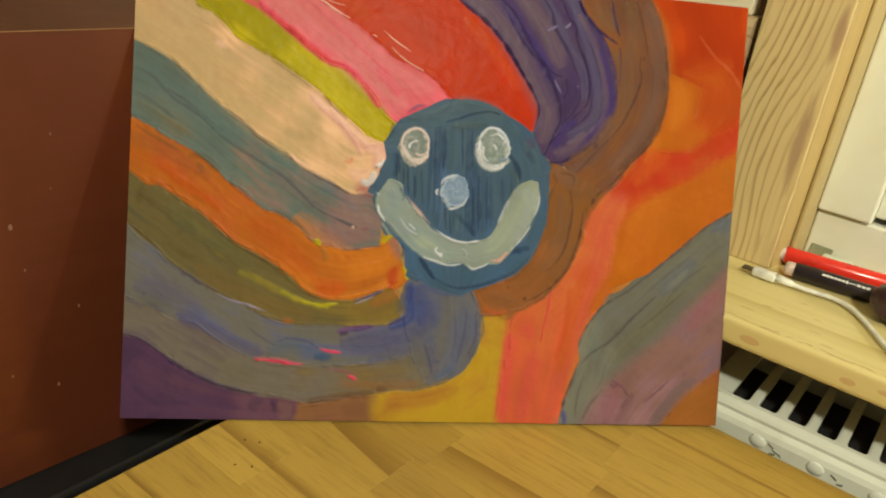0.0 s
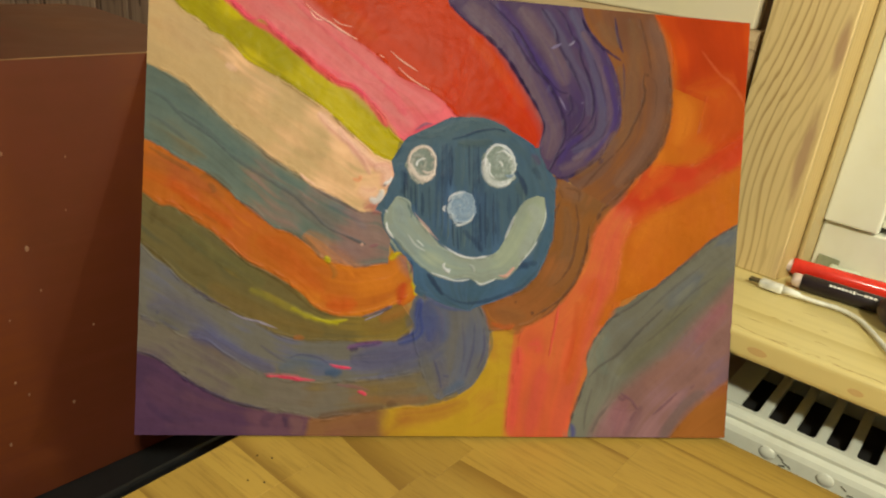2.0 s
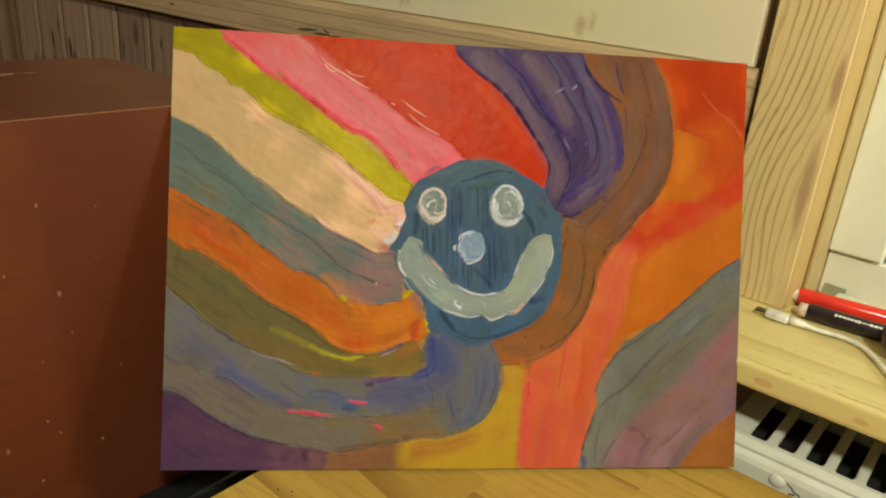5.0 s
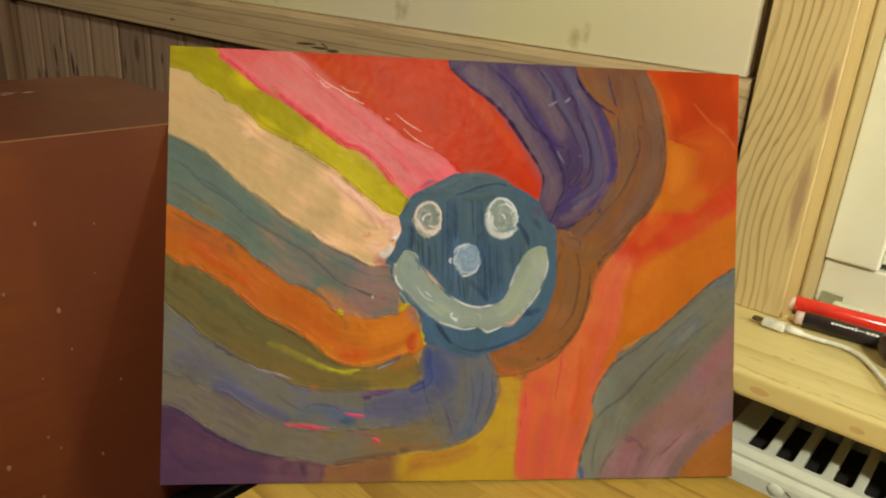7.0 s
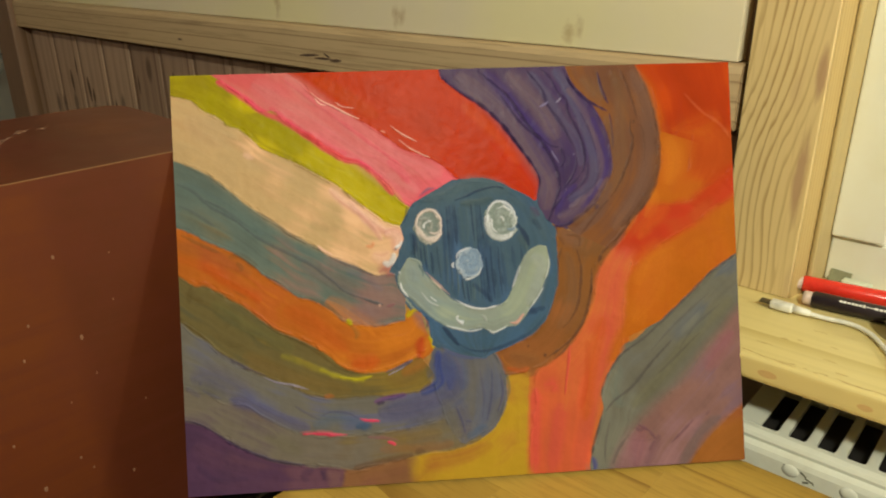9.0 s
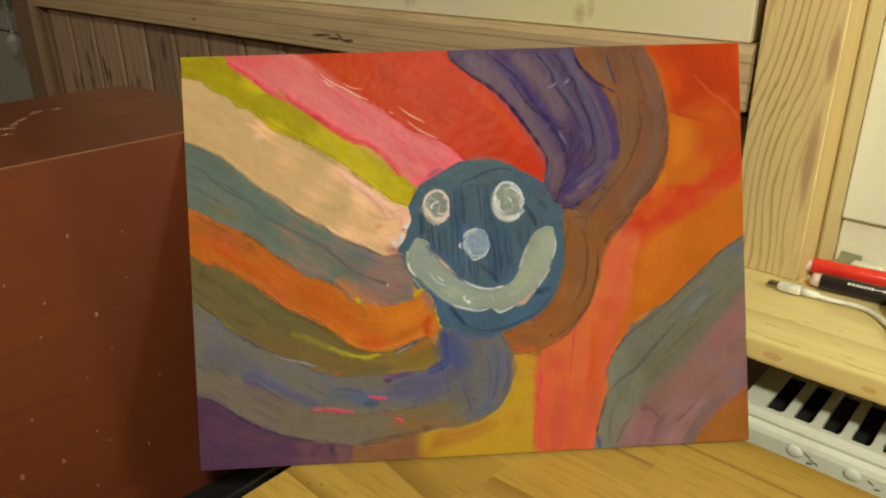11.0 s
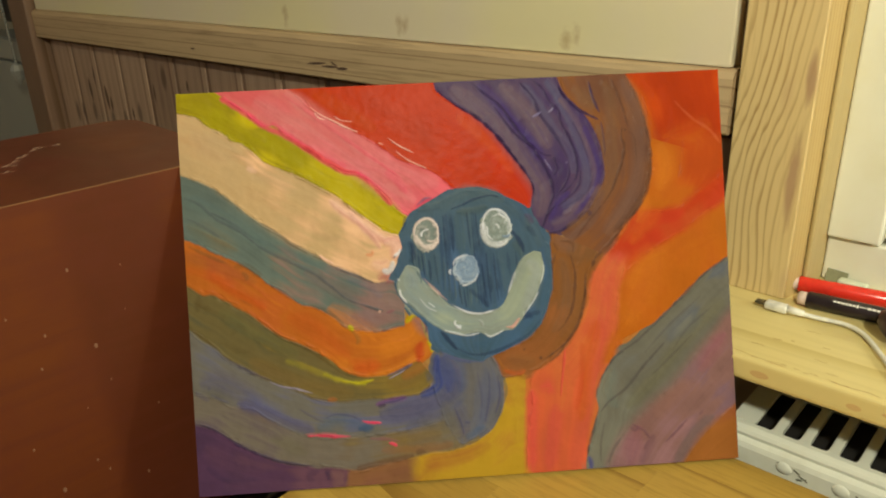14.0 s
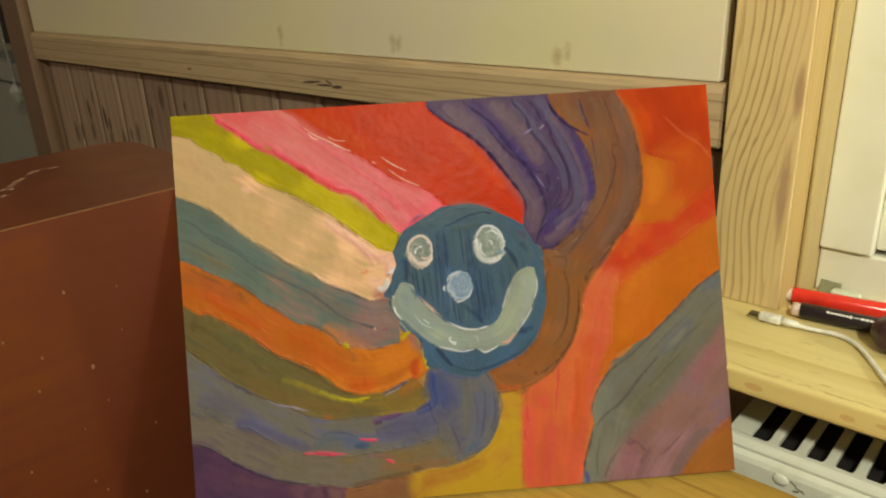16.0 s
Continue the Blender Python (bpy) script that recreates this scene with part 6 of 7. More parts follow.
stroke([(7.38, 29.2), (9.7, 27.39), (12.83, 24.92), (16.0, 22.39)], 0.24, PINK_HOT, opacity=0.3)
stroke([(6.68, 27.05), (9.76, 24.68), (12.09, 23.41)], 0.32, PINK_HOT, opacity=0.35)
stroke([(3.08, 28.98), (4.4, 28.09), (6.31, 26.65), (7.45, 26.12), (9.18, 24.93), (10.35, 24.04), (11.79, 23.13), (12.87, 22.86), (13.98, 21.92), (15.26, 20.4)], 0.36, PINK_HOT, opacity=0.8)
stroke([(8.22, 25.58), (9.18, 24.96), (10.54, 24.05), (11.79, 23.25), (12.87, 22.98)], 0.28, PINK_RED, opacity=0.85)
stroke([(14.8, 23.1), (15.6, 22.4), (16.4, 21.2)], 0.56, PINK_HOT, opacity=0.3)
stroke([(16.37, 19.81), (17.04, 19.95), (17.43, 20.15)], 0.40, PINK_HOT, opacity=0.95, rise=2)
stroke([(16.84, 20.14), (17.42, 20.55), (18.6, 20.98)], 0.24, PINK_HOT, opacity=0.8)
stroke([(17.31, 20.15), (17.7, 20.32), (17.94, 20.49)], 0.36, ORANGE_RED, opacity=0.95, rise=2)
stroke([(16.91, 20.3), (17.61, 20.79), (18.2, 20.89)], 0.16, FACE_BLUE2, opacity=0.6)
stroke([(13.1, 28.9), (15.1, 27.4), (17.5, 25.6), (19.1, 23.7)], 1.59, RED_BROWN, opacity=0.3)
stroke([(9.7, 29.1), (12.0, 27.7), (14.4, 26.0)], 0.88, ORANGE_RED, opacity=0.25)
stroke([(17.5, 26.8), (20.3, 25.3), (22.0, 23.4), (23.2, 21.4)], 1.75, RED_DEEP, opacity=0.4)
stroke([(20.3, 26.9), (22.3, 25.0), (24.4, 22.3)], 0.72, RED_ORANGE_LIT, opacity=0.5)
stroke([(15.2, 24.3), (18.0, 22.8), (20.4, 21.8)], 0.72, RED_BROWN, opacity=0.3)
# glints off thick paint, laid in as pale strokes
stroke([(9.53, 28.04), (10.27, 27.41), (11.24, 26.88), (12.22, 26.34), (13.04, 25.95)], 0.08, GLINT, opacity=0.65, rise=3)
stroke([(9.85, 27.59), (10.28, 27.1), (10.78, 27.01)], 0.07, GLINT, opacity=0.65, rise=3)
stroke([(11.24, 27.27), (11.82, 26.9), (12.71, 26.75)], 0.06, GLINT, opacity=0.65, rise=3)
stroke([(11.56, 26.58), (12.42, 26.23), (13.04, 25.95)], 0.09, GLINT, opacity=0.65, rise=3)
stroke([(15.08, 25.49), (15.95, 24.82), (17.07, 24.2)], 0.07, GLINT, opacity=0.65, rise=3)
stroke([(15.64, 24.49), (16.56, 23.74), (17.96, 23.01)], 0.07, GLINT, opacity=0.65, rise=3)
stroke([(14.38, 25.14), (14.85, 24.93)], 0.06, GLINT, opacity=0.65, rise=3)
stroke([(19.8, 28.9), (21.0, 27.9), (22.5, 26.5)], 0.88, VIOLET_MAUVE, opacity=0.5)
stroke([(25.87, 26.43), (26.28, 26.61), (26.69, 26.87)], 0.14, LILAC_PALE, opacity=0.8, rise=2)
stroke([(27.1, 26.73), (27.39, 26.9), (27.59, 27.15)], 0.12, LILAC_PALE, opacity=0.7, rise=2)
stroke([(26.64, 23.37), (26.93, 22.86), (27.28, 22.31)], 0.12, LILAC_PALE, opacity=0.6, rise=2)
stroke([(28.17, 22.9), (28.5, 23.04)], 0.16, LILAC_PALE, opacity=0.4)
# pale lump beside the face
stroke([(14.3, 17.8), (15.0, 17.8), (15.4, 17.5), (15.3, 16.9), (15.0, 16.4)], 0.88, PALE_PINK, opacity=0.9, rise=3)
stroke([(14.11, 15.76), (14.66, 15.62), (14.96, 16.01), (15.03, 16.48)], 0.40, PALE_WHITE, opacity=0.75, rise=3)
stroke([(15.03, 16.68), (15.49, 16.96), (15.64, 17.36)], 0.24, PALE_WHITE, opacity=0.85, rise=3)
stroke([(14.95, 16.56), (15.34, 16.72)], 0.16, FACE_DARK, opacity=0.6)
# face
band([(19.4, 21.4), (18.3, 20.8), (16.6, 19.9), (16.1, 19.2), (15.8, 18.1), (15.6, 17.2), (15.3, 16.1), (15.1, 14.9), (15.4, 13.6), (16.3, 12.4), (17.1, 11.4), (17.5, 10.2), (18.4, 9.4), (19.6, 8.9), (21.1, 8.6)],
     [(21.5, 21.5), (22.4, 21.3), (23.6, 20.7), (25.2, 19.8), (26.0, 18.4), (26.6, 17.1), (26.7, 15.9), (26.7, 14.3), (26.4, 12.7), (25.8, 11.3), (24.8, 10.3), (23.4, 9.5), (21.9, 8.9), (21.2, 8.6)], FACE_BLUE, rise=0.5, wobble=0.9, soft=1.2, grain=0.6)
stroke([(17.0, 19.9), (18.8, 20.3), (20.4, 21.0), (22.0, 20.9), (23.6, 20.3)], 1.03, FACE_GREY, opacity=0.75, rise=1.5)
stroke([(25.1, 19.3), (25.7, 17.9), (26.2, 16.7)], 0.80, FACE_GREY, opacity=0.6, rise=1.4)
stroke([(22.4, 20.0), (21.2, 19.8), (19.8, 19.7)], 0.56, FACE_GREEN, opacity=0.7)
stroke([(23.9, 17.3), (24.5, 16.7), (24.6, 16.1)], 0.64, FACE_GREEN, opacity=0.6)
stroke([(23.2, 20.0), (24.7, 19.1), (25.3, 17.9)], 0.48, FACE_GREEN, opacity=0.35)
stroke([(16.61, 17.7), (16.71, 16.72), (16.65, 15.73)], 0.32, FACE_DARK, opacity=0.45, rise=1.4)
stroke([(17.0, 17.3), (17.1, 16.3), (17.0, 15.4)], 0.48, FACE_GREEN, opacity=0.4, rise=1.4)
stroke([(18.1, 17.0), (18.2, 15.8), (18.1, 14.6)], 0.56, FACE_GREY, opacity=0.35, rise=1.4)
stroke([(18.55, 19.32), (18.69, 16.57), (18.67, 13.81)], 0.24, FACE_DARK, opacity=0.4, rise=1.4)
stroke([(19.1, 19.73), (19.25, 16.38), (19.24, 13.03)], 0.36, FACE_DARK, opacity=0.5, rise=1.4)
stroke([(19.46, 19.66), (19.57, 18.13), (19.53, 16.58)], 0.20, FACE_INK, opacity=0.6, rise=1.4)
stroke([(19.82, 19.56), (19.93, 18.17), (19.88, 16.79)], 0.36, FACE_GREEN, opacity=0.35, rise=1.4)
stroke([(20.26, 19.77), (20.37, 18.29), (20.32, 16.8)], 0.28, FACE_GREY, opacity=0.45, rise=1.4)
stroke([(20.74, 19.78), (20.86, 18.0), (20.81, 16.22)], 0.36, FACE_GREY, opacity=0.35, rise=1.4)
stroke([(21.14, 19.71), (21.29, 16.19), (21.45, 12.66)], 0.24, FACE_DARK, opacity=0.45, rise=1.4)
stroke([(19.81, 14.22), (19.91, 13.33), (19.85, 12.44)], 0.36, FACE_GREY, opacity=0.35, rise=1.4)
stroke([(20.46, 14.03), (20.55, 13.24), (20.49, 12.45)], 0.36, FACE_GREY, opacity=0.35, rise=1.4)
stroke([(21.6, 17.8), (21.7, 15.2), (21.8, 12.5)], 0.48, FACE_INK, opacity=0.4, rise=1.4)
stroke([(22.2, 17.0), (22.3, 14.9), (22.4, 12.7)], 0.48, FACE_DARK, opacity=0.35, rise=1.4)
stroke([(22.73, 16.86), (22.85, 14.97), (22.97, 13.08)], 0.24, FACE_INK, opacity=0.4, rise=1.4)
stroke([(23.01, 16.86), (23.13, 15.17), (23.24, 13.48)], 0.24, FACE_GREY, opacity=0.3, rise=1.4)
stroke([(23.5, 16.67), (23.6, 15.68), (23.71, 14.69)], 0.24, FACE_DARK, opacity=0.35, rise=1.4)
stroke([(18.03, 19.7), (18.11, 19.51), (18.04, 19.31)], 0.40, FACE_GREY, opacity=0.4, rise=1.4)
stroke([(16.1, 18.3), (16.2, 17.3), (16.1, 16.3)], 0.48, FACE_BLUE2, opacity=0.4, rise=1.4)
# thin ink and pale streaks paint groove shade and ridge highlights on the face
stroke([(21.58, 15.89), (21.67, 14.51), (21.79, 13.13)], 0.14, FACE_INK, opacity=0.58, rise=2)
stroke([(16.64, 18.53), (16.73, 17.01), (16.79, 15.5)], 0.15, FACE_PALE, opacity=0.38, rise=2)
stroke([(20.32, 14.96), (20.41, 13.83), (20.44, 12.7)], 0.08, FACE_INK, opacity=0.4, rise=2)
stroke([(18.73, 16.56), (18.81, 15.21), (18.77, 13.87)], 0.14, FACE_PALE, opacity=0.38, rise=2)
stroke([(21.58, 13.82), (21.65, 13.23), (21.74, 12.63)], 0.10, FACE_INK, opacity=0.4, rise=2)
stroke([(24.57, 17.04), (24.65, 16.16), (24.76, 15.27)], 0.12, FACE_PALE, opacity=0.52, rise=2)
stroke([(18.11, 16.88), (18.19, 15.61), (18.31, 14.35)], 0.15, FACE_INK, opacity=0.42, rise=2)
stroke([(19.44, 14.38), (19.52, 13.65), (19.45, 12.91)], 0.10, FACE_PALE, opacity=0.5, rise=2)
stroke([(16.44, 17.78), (16.52, 16.86), (16.5, 15.94)], 0.14, FACE_INK, opacity=0.47, rise=2)
stroke([(19.04, 15.92), (19.12, 14.63), (19.06, 13.34)], 0.16, FACE_PALE, opacity=0.36, rise=2)
stroke([(22.66, 14.84), (22.73, 14.23), (22.8, 13.62)], 0.11, FACE_INK, opacity=0.49, rise=2)
stroke([(16.51, 16.91), (16.58, 16.15), (16.69, 15.39)], 0.10, FACE_PALE, opacity=0.54, rise=2)
stroke([(24.13, 16.73), (24.21, 15.79), (24.2, 14.85)], 0.12, FACE_INK, opacity=0.54, rise=2)
stroke([(17.3, 17.7), (17.39, 16.33), (17.49, 14.96)], 0.08, FACE_PALE, opacity=0.59, rise=2)
stroke([(17.17, 17.16), (17.25, 15.98), (17.36, 14.79)], 0.11, FACE_INK, opacity=0.58, rise=2)
stroke([(20.96, 14.52), (21.04, 13.62), (20.99, 12.71)], 0.09, FACE_PALE, opacity=0.39, rise=2)
stroke([(22.15, 15.01), (22.22, 14.25), (22.15, 13.5)], 0.16, FACE_INK, opacity=0.48, rise=2)
stroke([(19.8, 15.18), (19.88, 14.0), (19.97, 12.83)], 0.12, FACE_PALE, opacity=0.46, rise=2)
stroke([(16.89, 16.82), (16.96, 16.2), (16.97, 15.58)], 0.15, FACE_INK, opacity=0.38, rise=2)
stroke([(22.48, 16.06), (22.57, 14.84), (22.65, 13.62)], 0.09, FACE_PALE, opacity=0.46, rise=2)
stroke([(17.66, 16.44), (17.74, 15.56), (17.75, 14.68)], 0.16, FACE_INK, opacity=0.56, rise=2)
stroke([(24.51, 17.05), (24.6, 15.96), (24.66, 14.88)], 0.12, FACE_PALE, opacity=0.42, rise=2)
stroke([(19.79, 14.69), (19.87, 13.72), (19.99, 12.76)], 0.16, FACE_INK, opacity=0.51, rise=2)
stroke([(20.59, 14.1), (20.66, 13.42), (20.63, 12.74)], 0.14, FACE_PALE, opacity=0.57, rise=2)
stroke([(19.41, 16.11), (19.5, 14.75), (19.56, 13.4)], 0.13, FACE_INK, opacity=0.54, rise=2)
stroke([(19.45, 15.06), (19.53, 14.2), (19.54, 13.33)], 0.14, FACE_PALE, opacity=0.52, rise=2)
stroke([(18.87, 19.65), (18.97, 16.73), (19.11, 13.81)], 0.13, FACE_INK, opacity=0.6, rise=0.3)
stroke([(19.34, 19.74), (19.41, 18.26), (19.52, 16.78)], 0.13, FACE_INK, opacity=0.6, rise=0.3)
stroke([(20.98, 19.79), (21.09, 16.22), (21.25, 12.66)], 0.13, FACE_INK, opacity=0.6, rise=0.3)
stroke([(21.3, 19.72), (21.37, 18.37), (21.48, 17.02)], 0.13, FACE_INK, opacity=0.6, rise=0.3)
stroke([(21.93, 16.64), (22.01, 14.66), (22.13, 12.67)], 0.13, FACE_INK, opacity=0.6, rise=0.3)
stroke([(22.49, 16.65), (22.57, 14.76), (22.69, 12.88)], 0.13, FACE_INK, opacity=0.6, rise=0.3)
stroke([(20.13, 14.15), (20.19, 13.34), (20.29, 12.53)], 0.13, FACE_INK, opacity=0.6, rise=0.3)
stroke([(20.66, 19.78), (20.73, 18.29), (20.84, 16.81)], 0.13, FACE_INK, opacity=0.6, rise=0.3)
stroke([(20.46, 14.03), (21.35, 13.26), (22.01, 12.47)], 0.32, FACE_INK, opacity=0.5)
stroke([(19.42, 19.94), (20.41, 20.25), (21.2, 20.59), (22.41, 20.82), (23.22, 20.65)], 0.16, FACE_INK, opacity=0.7)
stroke([(16.52, 20.05), (17.63, 19.96), (18.82, 20.12)], 0.16, FACE_INK, opacity=0.35)
stroke([(23.88, 18.2), (24.51, 17.3), (24.77, 16.38)], 0.28, FACE_INK, opacity=0.8)
stroke([(25.09, 18.51), (25.73, 17.52)], 0.28, FACE_INK, opacity=0.4)
stroke([(24.87, 19.3), (25.29, 19.03), (25.62, 18.52)], 0.40, VIOLET_GREY, opacity=0.6)
stroke([(16.14, 19.72), (16.0, 19.05), (15.77, 18.38)], 0.20, FACE_INK, opacity=0.5)
stroke([(16.29, 17.88), (16.52, 16.71), (16.21, 16.12)], 0.36, FACE_INK, opacity=0.45)
stroke([(16.2, 12.2), (17.6, 11.0), (19.0, 9.9), (20.6, 9.3)], 1.03, FACE_BLUE2, opacity=0.5, rise=1.4)
stroke([(20.6, 9.9), (22.6, 9.9), (24.6, 10.9), (25.6, 12.1)], 0.96, FACE_BLUE3, opacity=0.6, rise=1.4)
stroke([(26.4, 15.5), (26.4, 13.9), (25.9, 12.3)], 0.56, FACE_BLUE3, opacity=0.6)
stroke([(18.21, 11.05), (18.82, 10.27), (19.44, 9.48)], 0.28, FACE_INK, opacity=0.8)
stroke([(19.03, 9.87), (20.24, 9.21), (21.44, 9.1), (23.04, 9.51), (24.65, 10.31), (25.85, 11.52)], 0.24, FACE_INK, opacity=0.55)
stroke([(24.01, 11.5), (25.02, 11.83), (25.84, 12.0)], 0.32, FACE_INK, opacity=0.5)
stroke([(24.41, 12.11), (25.24, 11.52)], 0.40, FACE_DARK, opacity=0.6)
stroke([(17.01, 11.9), (17.22, 11.43), (17.11, 10.84)], 0.20, FACE_INK, opacity=0.6)
# smile
band([(15.9, 15.9), (15.3, 14.8), (15.4, 13.8), (16.3, 12.8), (17.3, 11.8), (18.5, 11.0), (19.9, 10.6), (21.1, 10.7), (21.9, 10.4), (22.7, 10.7), (23.7, 10.9), (24.7, 12.0), (25.6, 13.5), (26.2, 15.1), (26.0, 16.4)],
     [(16.1, 16.0), (16.8, 15.7), (17.1, 15.0), (17.9, 14.0), (19.0, 13.0), (20.2, 12.3), (21.4, 12.1), (22.6, 12.4), (23.2, 13.1), (23.8, 14.3), (24.1, 15.3), (24.7, 16.1), (25.5, 16.5)], SMILE, rise=0.8, wobble=0.6, soft=1.2, grain=0.5)
stroke([(16.2, 15.5), (16.4, 14.8), (16.2, 14.2)], 0.88, SMILE_GREY, opacity=0.7, rise=1.3)
stroke([(15.6, 14.2), (16.4, 13.2), (17.6, 12.2)], 0.80, SMILE_GREY, opacity=0.5, rise=1.3)
stroke([(24.9, 15.9), (25.6, 15.1), (25.2, 13.5), (24.4, 12.1)], 0.80, SMILE_LIGHT, opacity=0.5)
stroke([(16.74, 15.54), (17.03, 14.88), (16.95, 14.56)], 0.16, FACE_GREY, opacity=0.7)
stroke([(17.14, 15.04), (17.95, 14.11), (18.96, 13.14)], 0.14, PALE_PINK, opacity=0.68, rise=2)
stroke([(18.96, 13.06), (20.17, 12.33), (21.38, 12.11), (22.66, 12.4)], 0.12, PALE_WHITE, opacity=0.59, rise=3)
stroke([(23.37, 13.41), (23.75, 14.37), (24.06, 15.17)], 0.12, PALE_WHITE, opacity=0.45, rise=3)
stroke([(15.39, 14.34), (15.48, 13.76), (15.96, 13.14)], 0.12, PALE_WHITE, opacity=0.81, rise=3)
stroke([(15.22, 15.12), (15.46, 14.85)], 0.12, PALE_WHITE, opacity=0.54, rise=3)
stroke([(16.78, 13.58), (17.39, 12.8), (18.1, 12.42)], 0.10, PALE_WHITE, opacity=0.72, rise=3)
stroke([(17.38, 13.2), (17.98, 12.7)], 0.09, PALE_WHITE, opacity=0.45, rise=3)
stroke([(18.41, 11.05), (19.41, 10.74), (20.21, 10.55), (21.21, 10.68)], 0.13, PALE_WHITE, opacity=0.77, rise=3)
stroke([(21.41, 10.68), (21.9, 10.37), (22.62, 10.62), (23.01, 10.86)], 0.12, PALE_WHITE, opacity=0.77, rise=3)
stroke([(19.32, 11.37), (19.56, 11.22), (19.88, 11.3)], 0.17, PALE_WHITE, opacity=0.85, rise=3)
stroke([(19.47, 11.77), (19.31, 11.45), (19.8, 10.98)], 0.12, PALE_WHITE, opacity=0.72, rise=3)
stroke([(20.99, 11.67), (21.31, 11.47), (21.4, 11.08)], 0.16, SMILE_LIGHT, opacity=0.7, rise=2)
stroke([(23.01, 11.02), (23.62, 11.02), (24.21, 11.67)], 0.17, PALE_PINK, opacity=0.77, rise=3)
stroke([(24.42, 11.71), (25.21, 12.72), (25.73, 13.52)], 0.09, PALE_WHITE, opacity=0.54, rise=3)
stroke([(25.8, 13.92), (26.11, 14.93), (26.17, 15.93)], 0.09, PALE_WHITE, opacity=0.45, rise=2)
# eyes and nose
dab(17.55, 18.15, 1.07, 1.26, EYE_PINK, swirl=1.0)
dab(22.78, 18.33, 1.18, 1.39, EYE_WHITE, swirl=-2.2)
dab(20.35, 15.42, 1.00, 1.06, NOSE_GREY, swirl=2.6)
stroke([(16.68, 18.29), (16.97, 17.7), (17.49, 17.25), (18.08, 17.34), (18.46, 17.94)], 0.32, EYE_RIM, opacity=0.85, rise=3)
stroke([(16.65, 18.01), (16.79, 18.8), (17.25, 19.24), (17.84, 19.34), (18.37, 18.84), (18.46, 18.14)], 0.18, EYE_RIM, opacity=0.9, rise=3)
stroke([(17.08, 18.02), (17.35, 18.42), (17.86, 18.59)], 0.12, PALE_WHITE, opacity=0.63, rise=2)
stroke([(17.27, 18.34), (17.2, 17.95)], 0.09, PALE_WHITE, opacity=0.72, rise=2)
stroke([(17.52, 17.8), (17.92, 17.65), (18.31, 17.74)], 0.16, EYE_RIM, opacity=0.7, rise=2)
stroke([(21.77, 18.22), (21.88, 19.1), (22.35, 19.67), (23.04, 19.69), (23.66, 19.15), (23.87, 18.36)], 0.17, PALE_WHITE, opacity=0.81, rise=3)
stroke([(21.88, 18.94), (21.82, 18.03), (22.15, 17.36), (22.89, 17.14), (23.61, 17.39)], 0.36, PALE_WHITE, opacity=0.72, rise=3)
stroke([(22.13, 18.63), (22.14, 17.91), (22.56, 17.45)], 0.12, PALE_WHITE, opacity=0.63, rise=3)
stroke([(22.65, 18.72), (22.94, 18.53), (22.98, 18.25)], 0.12, PALE_WHITE, opacity=0.77, rise=2)
stroke([(23.08, 17.78), (23.6, 17.71), (23.84, 17.96)], 0.20, NOSE_GREY, opacity=0.9, rise=2)
stroke([(22.44, 19.19), (23.04, 19.37), (23.46, 18.98)], 0.10, PALE_WHITE, opacity=0.45, rise=2)
stroke([(21.57, 18.42), (21.72, 18.82)], 0.12, PALE_WHITE, opacity=0.54, rise=2)
stroke([(19.42, 15.71), (19.61, 16.19), (20.09, 16.44), (20.57, 16.45)], 0.12, PALE_WHITE, opacity=0.54, rise=3)
stroke([(19.31, 15.59), (19.15, 15.31), (19.32, 15.08)], 0.14, PALE_WHITE, opacity=0.63, rise=3)
stroke([(19.81, 14.46), (20.33, 14.31), (21.0, 14.64), (21.23, 15.2)], 0.13, PALE_WHITE, opacity=0.68, rise=3)
stroke([(19.93, 14.22), (20.45, 14.27)], 0.09, PALE_WHITE, opacity=0.63, rise=3)
stroke([(19.52, 15.0), (19.8, 14.77), (20.04, 15.01)], 0.28, NOSE_PALE, opacity=0.7, rise=2)
stroke([(20.1, 15.61), (20.42, 15.62)], 0.16, NOSE_PALE, opacity=0.8, rise=2)
stroke([(20.72, 15.03), (21.04, 14.88)], 0.32, NOSE_PALE, opacity=0.5, rise=2)


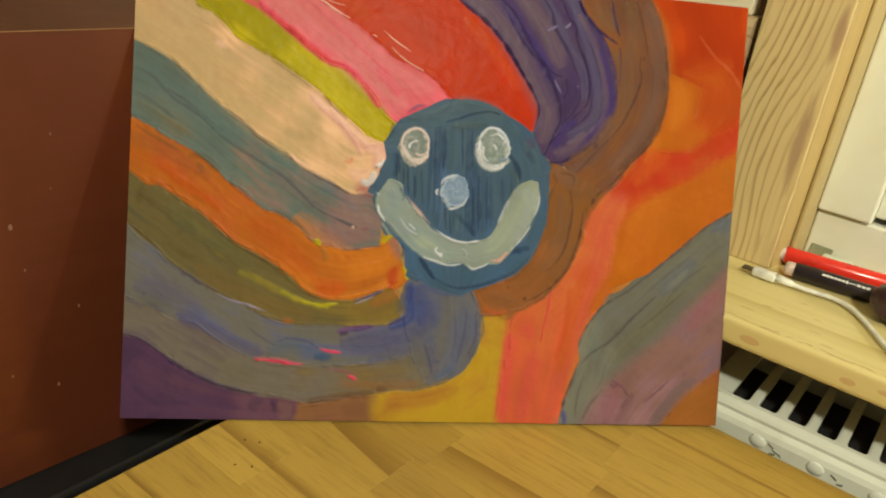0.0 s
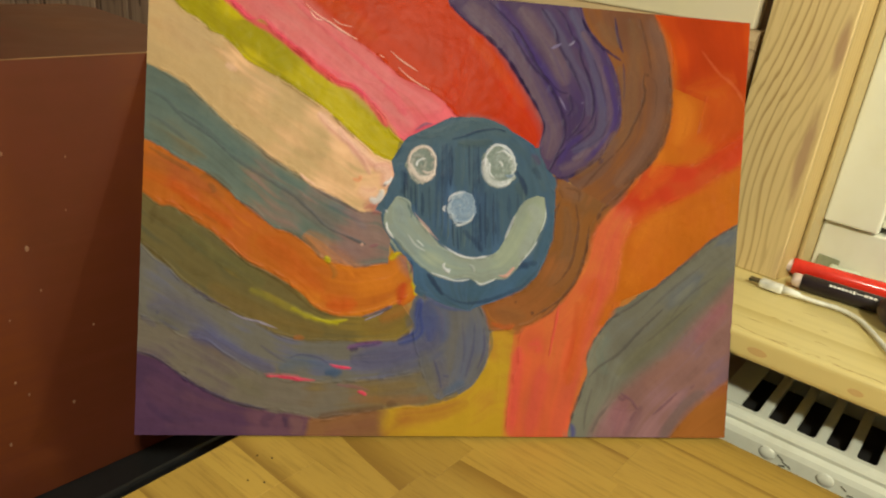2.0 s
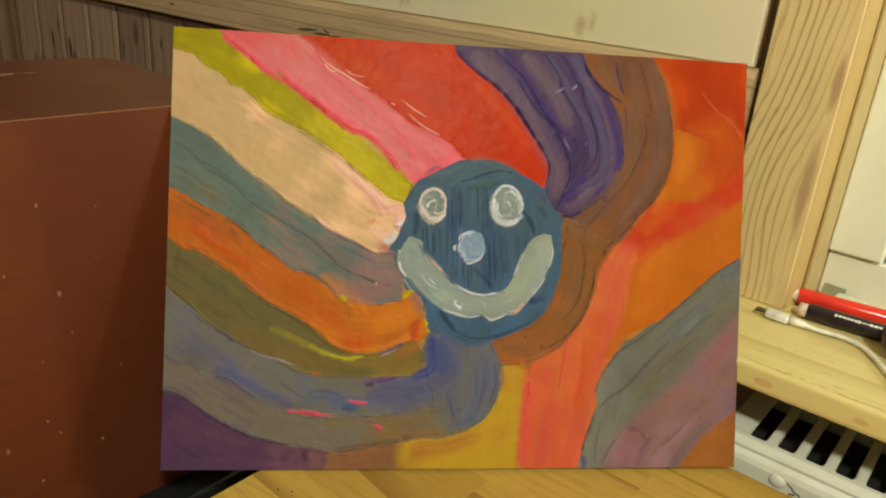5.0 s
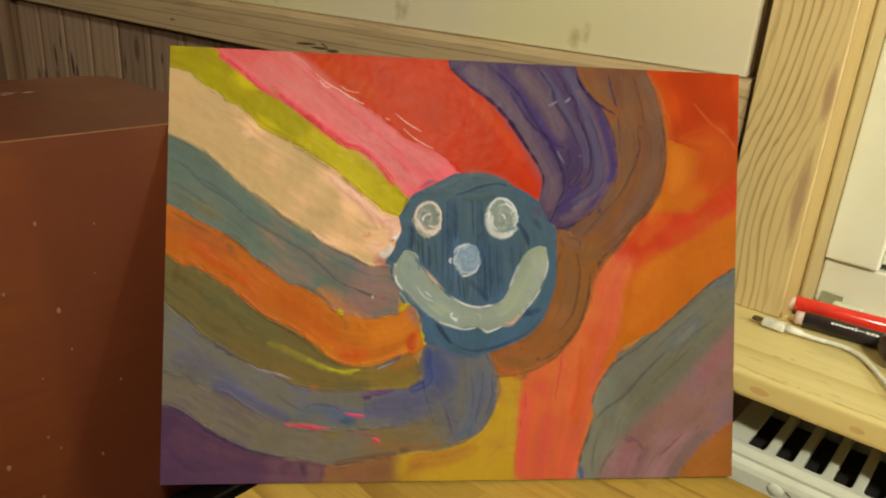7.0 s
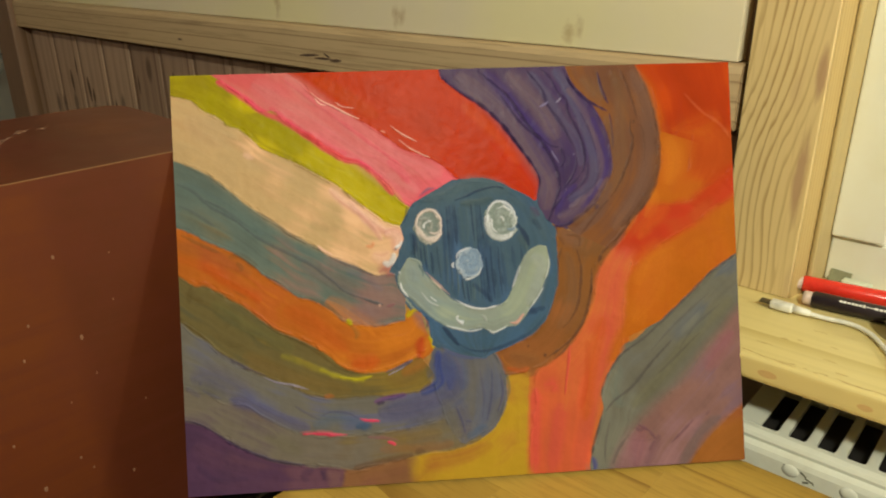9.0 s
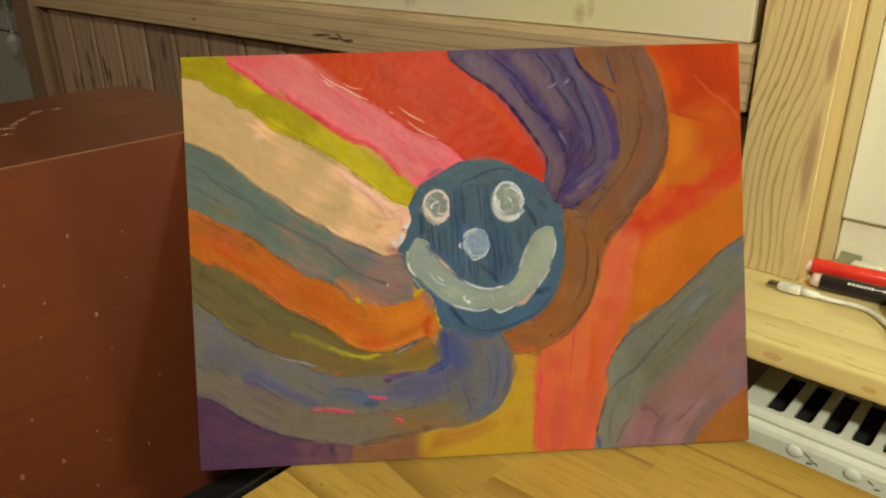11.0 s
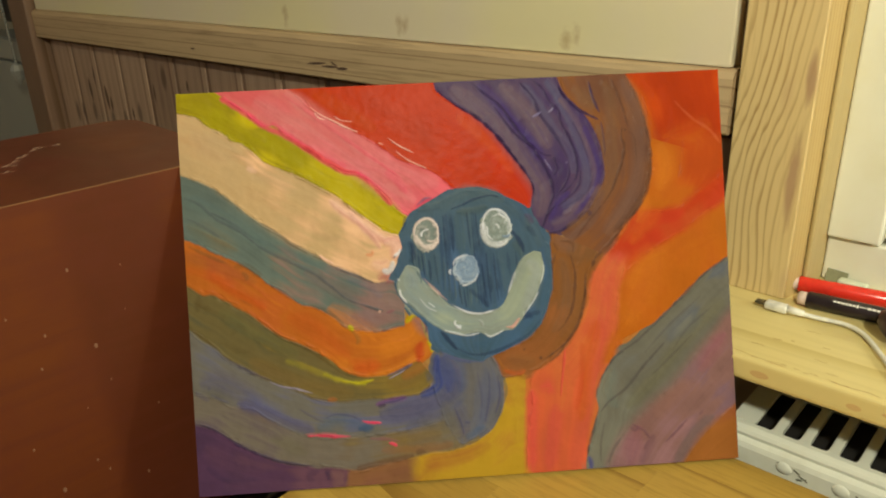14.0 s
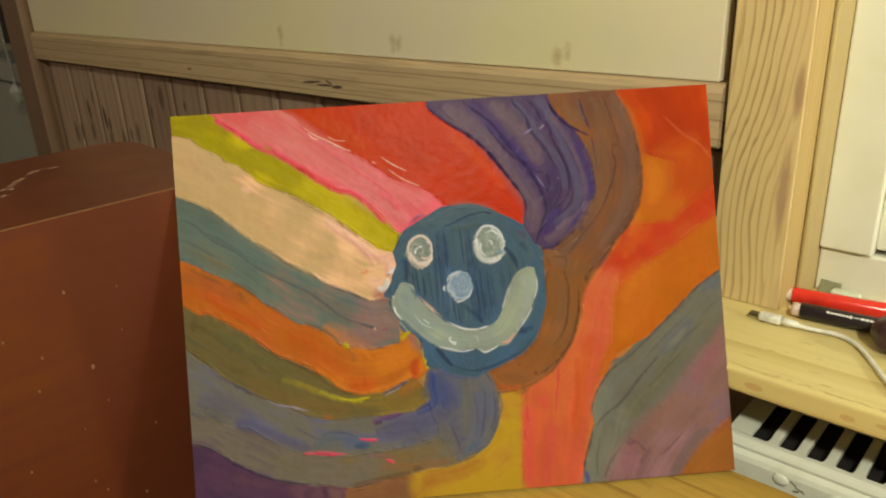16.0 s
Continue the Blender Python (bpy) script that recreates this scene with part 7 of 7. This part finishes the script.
# ---- the finished skin of paint ----
rough_pull = cloud_field(NZ, NX, 2.0, 2.0)
crumbs = ease(cloud_field(NZ, NX, 3.0, 6.0), 1.2, 2.4) + 0.7 * ease(cloud_field(NZ, NX, 7.0, 3.0), 1.5, 2.6)
height = 0.00004 * crumbs + 0.00025 + thick + 0.000006 * rough_pull + 0.000003 * GRAIN
gx, gz = np.meshgrid(np.arange(NX) * STEP, np.arange(NZ) * STEP)
co = np.stack([np.clip(gx, 0.0, W), -height, np.clip(gz, 0.0, H)], -1).reshape(-1, 3)
ids = np.arange(NX * NZ).reshape(NZ, NX)
quads = np.stack([ids[:-1, :-1], ids[:-1, 1:], ids[1:, 1:], ids[1:, :-1]], -1).reshape(-1, 4)
me = bpy.data.meshes.new("paint_layer")
me.vertices.add(len(co))
me.vertices.foreach_set("co", co.ravel().astype(np.float32))
me.loops.add(quads.size)
me.loops.foreach_set("vertex_index", quads.ravel().astype(np.int32))
me.polygons.add(len(quads))
me.polygons.foreach_set("loop_start", (np.arange(len(quads)) * 4).astype(np.int32))
me.update(calc_edges=True)
me.shade_smooth()
tint = me.color_attributes.new("pigment", "FLOAT_COLOR", "POINT")
tint.data.foreach_set("color", np.concatenate([pigment, np.ones((NZ, NX, 1))], -1).ravel().astype(np.float32))
m, t, b = mat("brushed_acrylic", 0.42)
b.inputs["Specular IOR Level"].default_value = 0.035
ca = t.nodes.new("ShaderNodeVertexColor")
ca.layer_name = "pigment"
grit = noise_tex(t, coords(t), 900, 3, 0.6)
t.links.new(mixc(t, ramp(t, grit, 0.5, 0.85), ca.outputs[0], mixc(t, 0.05, ca.outputs[0], (0.02, 0.02, 0.02))), b.inputs["Base Color"])
mr = nd(t, "ShaderNodeMapRange")
t.links.new(noise_tex(t, coords(t), 60, 3, 0.6), mr.inputs[0])
mr.inputs[3].default_value, mr.inputs[4].default_value = 0.28, 0.42
t.links.new(mr.outputs[0], b.inputs["Roughness"])
bump(t, b, grit, 0.04, 0.0003)
me.materials.append(m)
skin = new("paint_layer", me)
skin.parent = board
